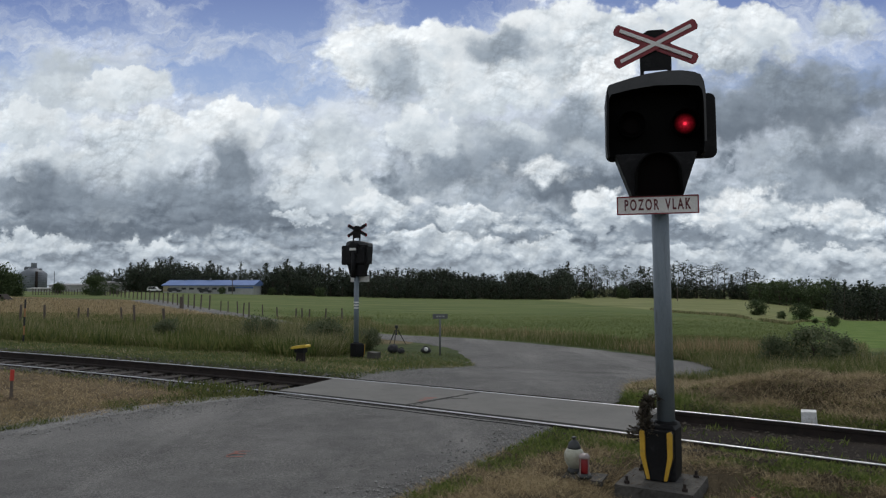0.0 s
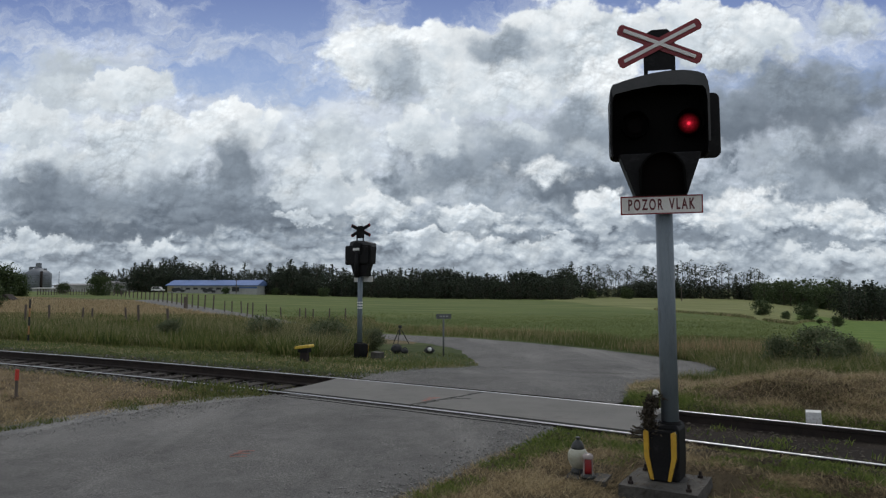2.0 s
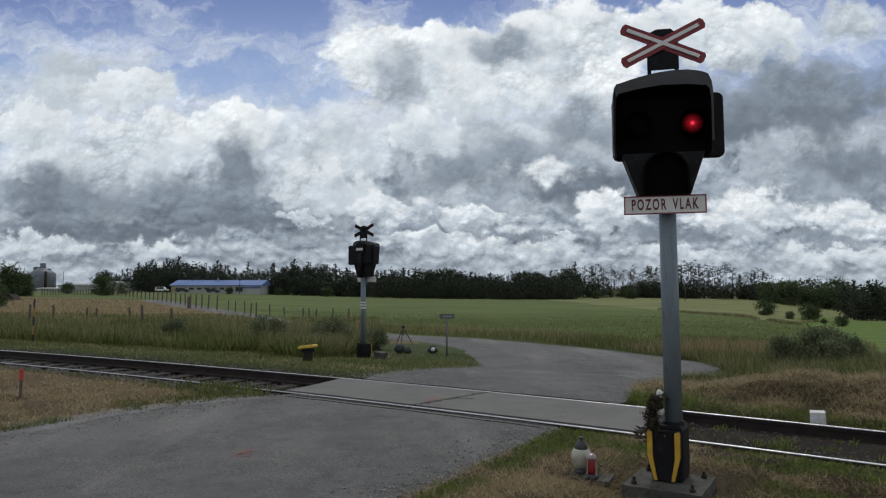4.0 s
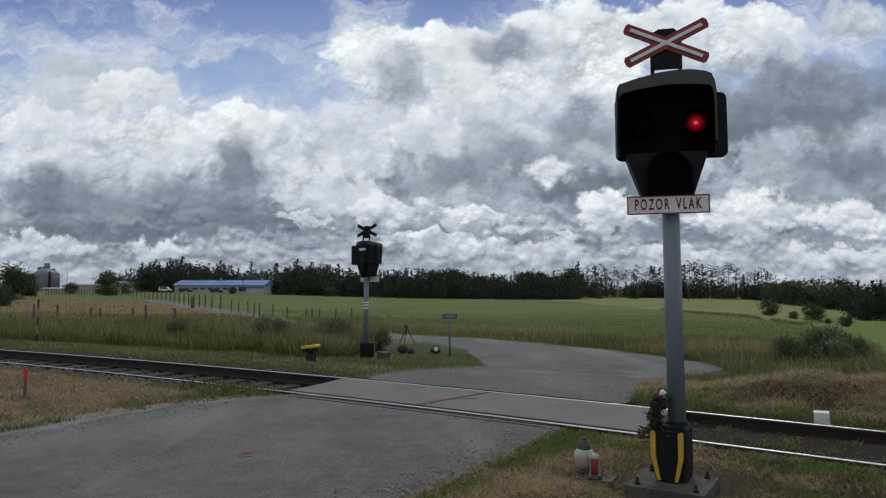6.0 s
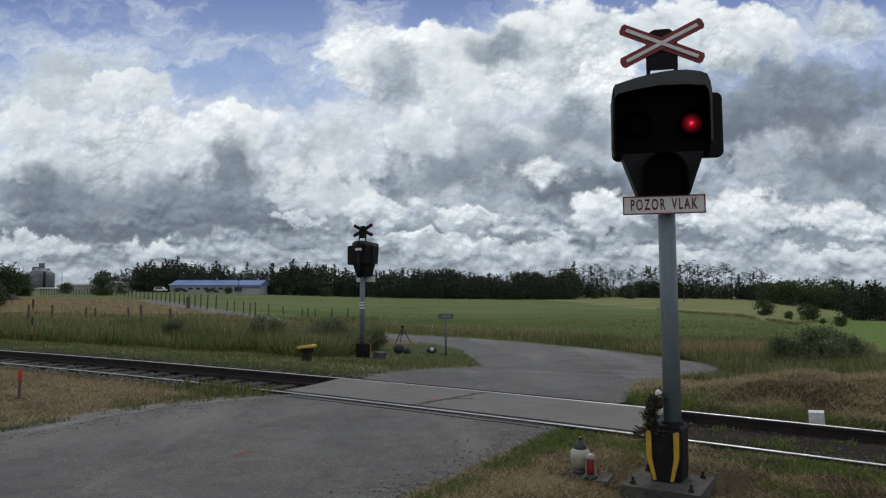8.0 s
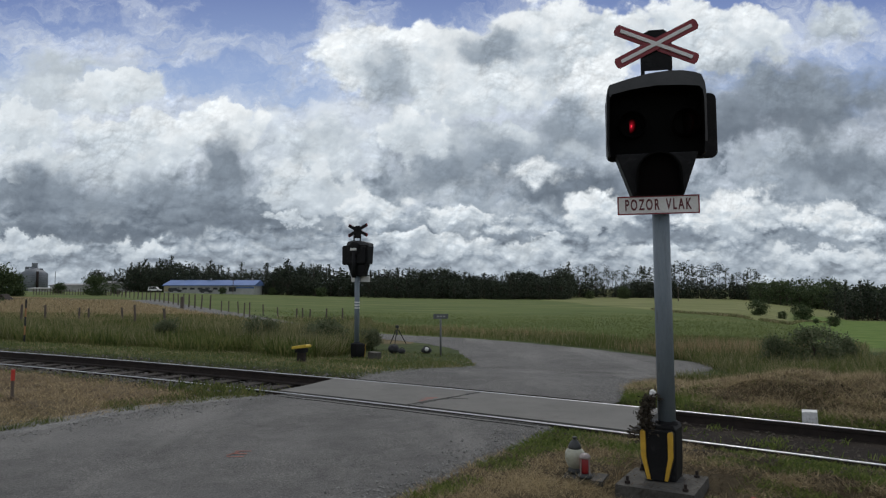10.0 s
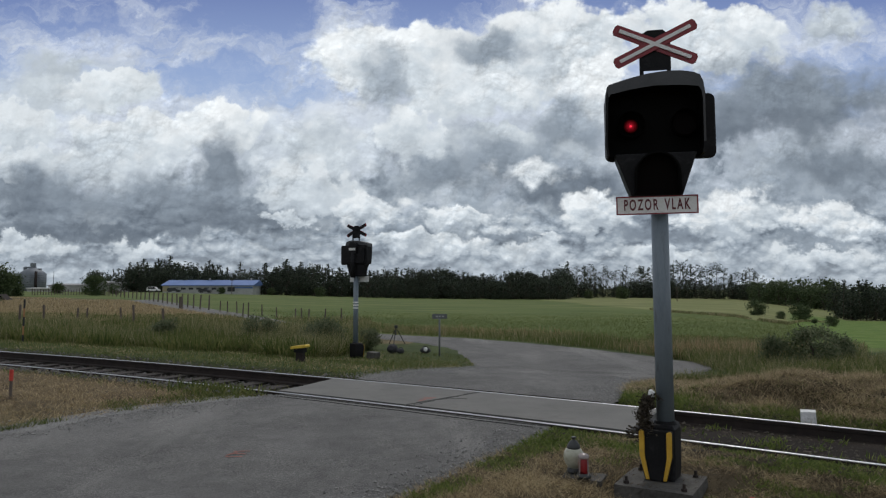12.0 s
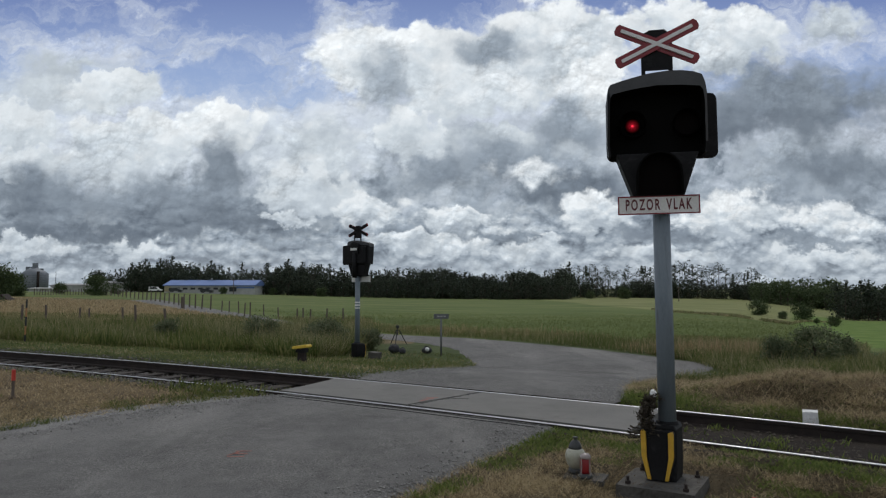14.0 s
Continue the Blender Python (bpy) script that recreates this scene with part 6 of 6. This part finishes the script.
def build_tripod():
    x, y = -1.5, 22.0
    z = on_land(x, y)
    t = holder("tripod", pose(x, y, z), "black camera tripod standing at the lane's edge", "tripod")
    for a in (20, 140, 260):
        bm = bmesh.new()
        c, s = math.cos(radians(a)), math.sin(radians(a))
        tube(bm, (c * 0.05, s * 0.05, 0.46), (c * 0.32, s * 0.32, -0.02), 0.016, 0.011, 8)
        part("leg", bm, M_BAG, t)
    bm = bmesh.new()
    tube(bm, (0, 0, 0.3), (0, 0, 0.52), 0.018, 0.018, 8)
    part("column", bm, M_BAG, t)
    bm = bmesh.new()
    block(bm, (-0.05, -0.06, 0.52), (0.05, 0.06, 0.61))
    soften(bm, 0.012, 2)
    part("head", bm, M_BAG, t)
    for x, y, sx, sz, lab in ((-1.38, 18.9, 0.16, 0.17, "black camera bag lying on the grass"), (-1.15, 18.8, 0.11, 0.10, "small dark bag on the grass"), (-0.48, 18.9, 0.15, 0.12, "dark rucksack with a pale flap on the grass")):
        z = on_land(x, y)
        b = holder("bag", pose(x, y, z, 0, 0, random.uniform(-30, 30)), lab, "bag", "bags on the grass")
        bm = bmesh.new()
        bmesh.ops.create_icosphere(bm, subdivisions=3, radius=1)
        for v in bm.verts:
            n = v.co.normalized()
            v.co = Vector((n.x * sx, n.y * sx * 0.7, (n.z * 0.5 + 0.5) * sz * 1.5)) * (1 + 0.18 * noise.noise(n * 2.2 + Vector((x * 7, 0, 0))))
        part("body", bm, M_BAG, b, flat=False)
        bm = bmesh.new()
        path = [Vector((sx * 0.6 * math.cos(q), 0, sz * 1.15 + 0.06 * math.sin(q))) for q in np.linspace(0, 3.14, 8)]
        for p, q in zip(path, path[1:]):
            tube(bm, p, q, 0.010, 0.010, 6)
        part("strap", bm, M_BAG, b)
        if "pale" in lab:
            bm = bmesh.new()
            bmesh.ops.create_icosphere(bm, subdivisions=2, radius=0.06, matrix=Matrix.Translation((0.04, -0.07, 0.12)))
            part("flap", bm, M_WHITE, b, "pale flap")


build_tripod()


def stake(name, px, depth, height, r, material, label, lean=0.0, tip=None, category="stake", group=""):
    x, y, z = spot(px, depth)
    e = holder(name, pose(x, y, z, lean * 0.4, lean, 0), label, category, group)
    bm = bmesh.new()
    tube(bm, (0, 0, -0.15), (0, 0, height * (0.62 if tip else 1.0)), r, r * 0.92, 7)
    part("shaft", bm, material, e)
    if tip:
        bm = bmesh.new()
        tube(bm, (0, 0, height * 0.62), (0, 0, height), r * 1.25, r * 1.2, 7)
        part("painted_top", bm, tip, e, "bright red painted top")
    return e


stake("marker_stake", 28, 8.8, 0.36, 0.020, M_WOOD, "wooden survey stake with a red painted top", 1, M_STAKE_RED)
stake("marker_stake", 1322, 4.75, 0.055, 0.020, M_STAKE_RED, "short red survey stake in the grass", 3)


M_FADED_ORANGE = surface("faded_orange_paint", (0.26, 0.13, 0.05), (0.42, 0.22, 0.09), 14, 60, 0.7, relief=0.2)


def banded_pole():
    x, y, z = spot(46, 20.5)
    e = holder("marker_pole", pose(x, y, z, 0, 1, 0), "thin pole with black and faded orange bands in the meadow", "pole")
    for i in range(5):
        bm = bmesh.new()
        tube(bm, (0, 0, -0.05 + 0.265 * i), (0, 0, 0.215 + 0.265 * i), 0.026, 0.026, 8)
        part("band", bm, (M_BAG, M_FADED_ORANGE)[i % 2], e, ("black band", "faded orange band")[i % 2])


banded_pole()


def build_fence():
    """Rough wooden posts along the lane and across the meadow."""
    line = [(525, 43, 0.75), (536, 42, 0.8), (548, 44, 0.7), (577, 42, 0.8), (606, 41, 0.85), (492, 47, 0.7), (466, 50, 0.8), (442, 46, 1.0), (432, 47, 0.95), (422, 52, 0.95), (405, 55, 0.9), (392, 56, 0.9)]
    for px, d, h in line:
        stake("fence_post", px, d, h, 0.05, M_WOOD, "weathered wooden fence post by the lane", random.uniform(-4, 4), None, "fence post", "posts of the lane fence")
    for k in range(24):
        q = k / 23
        px = 372 - 190 * q ** 0.8
        d = 60 + 95 * q ** 1.3
        stake("fence_post", px, d, 1.25 + random.uniform(-0.1, 0.15), 0.07 + 0.03 * q, M_WOOD, "weathered wooden fence post by the lane", random.uniform(-4, 4), None, "fence post", "posts of the lane fence")
    for px, d, h in ((82, 34, 0.95), (141, 37, 0.75), (218, 36, 0.8), (241, 31, 1.05), (39, 32, 1.0), (294, 27, 1.0), (158, 38, 0.7)):
        stake("fence_post", px, d, h, 0.055, M_WOOD, "dark old fence post in the meadow", random.uniform(-5, 5), None, "fence post", "posts in the meadow")
    x, y, z = spot(323, 62)
    e = holder("gate_post", pose(x, y, z), "thick grey wooden gate post", "gate post")
    bm = bmesh.new()
    block(bm, (-0.14, -0.12, -0.1), (0.14, 0.12, 1.1))
    soften(bm, 0.03, 1)
    part("post", bm, M_WOOD, e)
    for k in range(34):
        px = 60 + k * 4.9
        stake("fence_post", px, 150 + k * 0.3, 1.3 + random.uniform(-0.2, 0.2), 0.10, M_WOOD, "distant wooden fence post", random.uniform(-3, 3), None, "fence post", "posts of the far fence")


build_fence()


# ---- farm buildings ----
M_WALL_PALE = surface("pale_render", (0.34, 0.34, 0.325), (0.48, 0.48, 0.465), 0.4, 6, 0.85, relief=0.2, stain=(0.33, 0.33, 0.31))
M_ROOF_BLUE = surface("blue_sheet_roof", (0.09, 0.16, 0.36), (0.14, 0.22, 0.46), 0.3, 6, 0.45, relief=0.1)
M_WALL_SAND = surface("sand_wall", (0.30, 0.26, 0.16), (0.42, 0.37, 0.24), 0.4, 6, 0.85, relief=0.2)
M_DARK_OPEN = plain("dark_opening", (0.02, 0.022, 0.026), 0.4)
M_SILO = surface("silo_steel", (0.13, 0.145, 0.165), (0.22, 0.24, 0.265), 0.3, 4, 0.6, metal=0.3, relief=0.2)
M_ROOF_GREY = surface("grey_roof", (0.20, 0.20, 0.20), (0.30, 0.30, 0.30), 0.3, 4, 0.8, relief=0.2)


def hall(px0, px1, depth, wall_h, roof_h, deep, wall, roof, label, name="farm_hall", ups=0.0, openings=()):
    x0, x1 = (px0 - 784) / 1200 * depth, (px1 - 784) / 1200 * depth
    z = min(on_land(x0, depth), on_land(x1, depth)) + ups
    h = holder(name, pose(x0, depth, z), label, "building")
    w = x1 - x0
    bm = bmesh.new()
    block(bm, (0, 0, -3.0), (w, deep, wall_h))
    part("wall", bm, wall, h)
    bm = bmesh.new()
    pr = [(-0.6, wall_h - 0.15), (-0.6, wall_h + 0.1), (deep / 2, wall_h + roof_h), (deep + 0.6, wall_h + 0.1), (deep + 0.6, wall_h - 0.15)]
    a = [bm.verts.new((-0.5, y, zz)) for y, zz in pr]
    b = [bm.verts.new((w + 0.5, y, zz)) for y, zz in pr]
    bm.faces.new(a)
    bm.faces.new(b[::-1])
    for i in range(5):
        bm.faces.new((a[i], b[i], b[(i + 1) % 5], a[(i + 1) % 5]))
    bmesh.ops.recalc_face_normals(bm, faces=bm.faces[:])
    r = part("roof", bm, roof, h)
    for f0, f1, z0, z1, what, mm in openings:
        bm = bmesh.new()
        block(bm, (w * f0, -0.12, z0), (w * f1, 0.05, z1))
        part(what, bm, mm, h)
    return h, w


def build_farm():
    gaps = [(0.0, 0.07, 0.0, 2.0, "end_wall", M_WALL_SAND), (0.72, 0.80, 0.0, 1.6, "door", M_DARK_OPEN), (0.80, 1.0, 1.1, 1.75, "wall_cladding", M_ROOF_BLUE)]
    gaps += [(0.12 + 0.085 * k, 0.17 + 0.085 * k, 0.7, 1.4, "window", M_DARK_OPEN) for k in range(6)]
    h, w = hall(290, 449, 245, 2.2, 2.0, 14, M_WALL_PALE, M_ROOF_BLUE, "long farm hall with pale walls and a blue roof", ups=1.15, openings=gaps)
    for f in (0.45, 0.92):
        bm = bmesh.new()
        tube(bm, (w * f, 7, 4.0), (w * f, 7, 4.9), 0.35, 0.35, 10)
        part("roof_vent", bm, M_WALL_PALE, h)
    hall(162, 272, 300, 2.6, 1.0, 16, M_WALL_PALE, M_ROOF_GREY, "long pale farm shed beyond the bushes", "farm_shed", ups=1.2)
    hall(88, 170, 280, 2.2, 0.8, 14, M_WALL_PALE, M_ROOF_GREY, "low pale farm shed behind the meadow", "farm_shed", ups=0.4)
    hall(50, 92, 270, 1.2, 0.4, 10, M_WALL_PALE, M_WALL_PALE, "low white shed below the silo", "farm_shed", ups=0.0)
    # silo
    x, y, z = spot(60, 300)
    s = holder("grain_silo", pose(x, y, z), "broad grey steel grain silo with a head house", "silo")
    bm = bmesh.new()
    lathe(bm, [(5.3, -1), (5.3, 7.8), (3.4, 9.3), (1.2, 10.3)], 32)
    part("bin", bm, M_SILO, s, "ribbed grey steel bin", flat=False)
    for zz in np.arange(0.5, 7.6, 0.9):
        bm = bmesh.new()
        lathe(bm, [(5.3, zz), (5.38, zz + 0.08), (5.3, zz + 0.16)], 32)
        part("hoop", bm, M_SILO, s)
    for dx, w, z0, z1 in ((-3.4, 0.5, 8.2, 10.6), (3.0, 0.45, 8.4, 10.0)):
        bm = bmesh.new()
        block(bm, (dx - w, -0.6, z0), (dx + w, 0.6, z1))
        part("roof_hatch", bm, M_SILO, s)
    bm = bmesh.new()
    tube(bm, (3.9, -4.2, -1), (3.9, -4.2, 8.6), 0.55, 0.55, 12)
    part("elevator_leg", bm, M_RUST, s, "dark elevator shaft beside the bin", flat=False)
    bm = bmesh.new()
    block(bm, (-3.6, -0.5, 10.2), (1.2, 0.5, 10.8))
    part("conveyor", bm, M_SILO, s)
    bm = bmesh.new()
    block(bm, (-0.8, -0.8, 10.3), (0.9, 0.8, 12.4))
    part("head_house", bm, M_SILO, s)
    x, y, z = spot(97, 290)
    mast = holder("mast", pose(x, y, z), "thin lattice mast behind the sheds", "mast")
    bm = bmesh.new()
    tube(bm, (0, 0, 0), (0, 0, 8.5), 0.16, 0.10, 6)
    part("shaft", bm, M_SILO, mast)
    # small shed roof in the meadow
    x, y, z = spot(8, 90)
    e = holder("field_shelter", pose(x, y, z), "small brown pitched shelter in the meadow", "shelter")
    bm = bmesh.new()
    prism(bm, [(-1.2, 0.0), (1.0, 0.0), (0.0, 0.85), (-0.3, 0.85)], -0.8, 0.8)
    part("roof", bm, M_RUST, e)


build_farm()


M_CAR_WHITE = surface("white_car_paint", (0.6, 0.6, 0.6), (0.75, 0.75, 0.75), 1, 9, 0.3, relief=0.02)
M_CAR_DARK = surface("dark_car_paint", (0.02, 0.022, 0.026), (0.04, 0.042, 0.046), 1, 9, 0.3, relief=0.02)


def farm_car(px, depth, paint, tall, label):
    """A parked vehicle seen from its side: body, windows and wheels."""
    x, y, z = spot(px, depth)
    car = holder("parked_car", pose(x, y, z + 0.35), label, "car", "vehicles at the farm hall")
    bm = bmesh.new()
    prism(bm, [(-2.2, 0.35), (2.15, 0.35), (2.25, 0.8), (1.4, 0.95), (0.7, tall), (-1.9, tall), (-2.25, 0.95)], -0.85, 0.85)
    soften(bm, 0.08, 2)
    part("body", bm, paint, car)
    bm = bmesh.new()
    prism(bm, [(-1.8, 1.0), (1.1, 1.0), (0.62, tall - 0.12), (-1.7, tall - 0.12)], -0.87, 0.87)
    part("side_window", bm, M_DARK_OPEN, car, "dark side windows")
    for k in (-1.4, 1.4):
        for side in (-0.8, 0.8):
            bm = bmesh.new()
            tube(bm, (k, side - 0.1, 0.32), (k, side + 0.1, 0.32), 0.34, 0.34, 14)
            part("wheel", bm, M_BAG, car, "black tyre")


farm_car(274, 243, M_CAR_WHITE, 1.75, "white van parked beside the blue-roofed hall")
farm_car(310, 241, M_CAR_DARK, 1.45, "dark car parked before the hall")
farm_car(365, 241, M_CAR_DARK, 1.45, "dark car parked before the hall")


def yard_pole(px, depth, height, label):
    x, y, z = spot(px, depth)
    e = holder("utility_pole", pose(x, y, z), label, "pole", "poles at the farm")
    bm = bmesh.new()
    tube(bm, (0, 0, -0.3), (0, 0, height), 0.16, 0.10, 8)
    part("shaft", bm, M_WOOD, e)
    bm = bmesh.new()
    block(bm, (-0.7, -0.06, height - 0.5), (0.7, 0.06, height - 0.36))
    part("crossbar", bm, M_WOOD, e)


yard_pole(412, 240, 5.4, "dark wooden pole before the blue-roofed hall")
yard_pole(1198, 235, 5.0, "lone wooden pole in the pale field")
yard_pole(248, 262, 7.5, "wooden pole among the farm trees")


# ---- marks on the paving ----
def painted_bar(name, cx, cy, length, width, turn, material, label, z, seed=0):
    bm = bmesh.new()
    k = 14
    lo = [bm.verts.new((length * (q / (k - 1) - 0.5), -width / 2 * (0.5 + random.random()), 0)) for q in range(k)]
    hi = [bm.verts.new((length * (q / (k - 1) - 0.5), width / 2 * (0.5 + random.random()), 0)) for q in range(k)]
    for i in range(k - 1):
        bm.faces.new((lo[i], lo[i + 1], hi[i + 1], hi[i]))
    ob = part(name, bm, material)
    ob.matrix_world = pose(cx, cy, z, 0, 0, turn)
    return tagged(ob, label, "paint mark")


for dx, dy, tr in ((0, -0.05, 4), (0.005, 0.05, -5), (0.01, 0.14, 5), (-0.05, 0.05, 62)):
    painted_bar("paint_mark", -1.74 + dx, 5.80 + dy, 0.14, 0.017, tr, M_SPRAY, "faded orange spray mark on the asphalt", lie(-1.74, 5.85) + 0.006)
for dx, dy, tr in ((0, 0, 10), (-0.05, -0.12, 50), (0.05, 0.1, -10)):
    painted_bar("paint_mark", -0.21 + dx, 8.70 + dy, 0.16, 0.03, tr, M_SPRAY, "faded orange spray mark on the crossing slab", 0.0075)


# ---- a bird crossing the sky ----
M_BIRD = surface("dark_feathers", (0.012, 0.013, 0.016), (0.03, 0.031, 0.035), 30, 120, 0.7, relief=0.1)


def build_bird():
    b = holder("bird", pose(-70, 900, 8), "small dark swallow in flight", "bird")
    bm = bmesh.new()
    bmesh.ops.create_icosphere(bm, subdivisions=2, radius=1)
    for v in bm.verts:
        taper = 1 - 0.45 * max(0, v.co.y)
        v.co = Vector((v.co.x * 0.022 * taper, v.co.y * 0.085, v.co.z * 0.022 * taper))
    part("body", bm, M_BIRD, b, flat=False)
    bm = bmesh.new()
    block(bm, (-0.014, 0.07, -0.003), (0.014, 0.14, 0.003))
    for k in (-1, 1):
        prism(bm, [(0.0, 0.0), (k * 0.012, 0.002), (k * 0.016, 0.006), (0.0, 0.006)], 0.13, 0.19)
    part("tail", bm, M_BIRD, b)
    wings = []
    for k in (-1, 1):
        bm = bmesh.new()
        outline = [(0.0, -0.035), (0.06, -0.045), (0.11, -0.02), (0.165, 0.05), (0.10, 0.02), (0.05, 0.022), (0.0, 0.03)]
        lo = [bm.verts.new((k * x, y, -0.003)) for x, y in outline]
        hi = [bm.verts.new((k * x, y, 0.003)) for x, y in outline]
        bm.faces.new(lo)
        bm.faces.new(hi[::-1])
        for i in range(len(lo)):
            j = (i + 1) % len(lo)
            bm.faces.new((lo[i], hi[i], hi[j], lo[j]))
        bmesh.ops.recalc_face_normals(bm, faces=bm.faces[:])
        w = part("wing", bm, M_BIRD, b)
        w.matrix_basis = pose(k * 0.015, 0, 0.01)
        wings.append(w)
    return b, wings


bird, bird_wings = build_bird()


# ---- what moves ----
def motions():
    # clouds drift slowly
    walk(sky_backdrop, [(0, pose(0, 3000, 1.41)), (7.0, pose(-28, 3000, -3)), (14.0, pose(-56, 3000, -7))])
    # a swallow comes in from afar and crosses to the left, banked over
    seen = ((6.2, 540, 402, 115), (6.6, 384, 382, 82), (6.8, 312, 373, 68), (7.0, 231, 362, 57), (7.2, 145, 357, 48), (7.4, 58, 362, 42), (7.5, 18, 369, 39), (7.7, -75, 380, 36))
    rows = [(0.0, pose(-70, 900, 8, 0, 0, 20)), (5.5, pose(-45, 190, 12, 0, 20, 50))]
    for t, px, py, d in seen:
        rows.append((t, pose((px - 784) / 1200 * d, d, 1.41 + (510 - py) / 1200 * d, 0, 55, 75)))
    rows.append((14.0, pose(-190, 40, 20, 0, 20, 90)))
    walk(bird, rows)
    for wing, k in ((bird_wings[0], -1), (bird_wings[1], 1)):
        beat = [(0.0, pose(k * 0.015, 0, 0.01))]
        for i in range(15):
            beat.append((6.3 + 0.1 * i, pose(k * 0.015, 0, 0.01, 0, k * (28 if i % 2 else -35), 0)))
        beat.append((14.0, pose(k * 0.015, 0, 0.01)))
        walk(wing, beat)
    # the two red lamps swing their lit faces forward in turn, every 0.96 s
    place = [near_lamps[0].matrix_basis.translation.copy(), near_lamps[1].matrix_basis.translation.copy()]
    for lamp, where, first in ((near_lamps[0], place[0], False), (near_lamps[1], place[1], True)):
        def face(turn):
            return pose(where.x, where.y, where.z, 0, 0, turn)
        lit = first
        turn = 0.0 if first else 180.0
        rows = [(0.0, face(turn))]
        changes = sorted([0.36 + 0.957 * k for k in range(15)] + [0.765 + 0.957 * k for k in range(15)])
        for t in changes:
            if t > 13.9:
                break
            rows += [(t, face(turn)), (t + 1 / 30, face(turn + 60)), (t + 2 / 30, face(turn + 120)), (t + 0.1, face(turn + 180))]
            turn += 180
        rows.append((14.0, face(turn)))
        walk(lamp, rows)


motions()
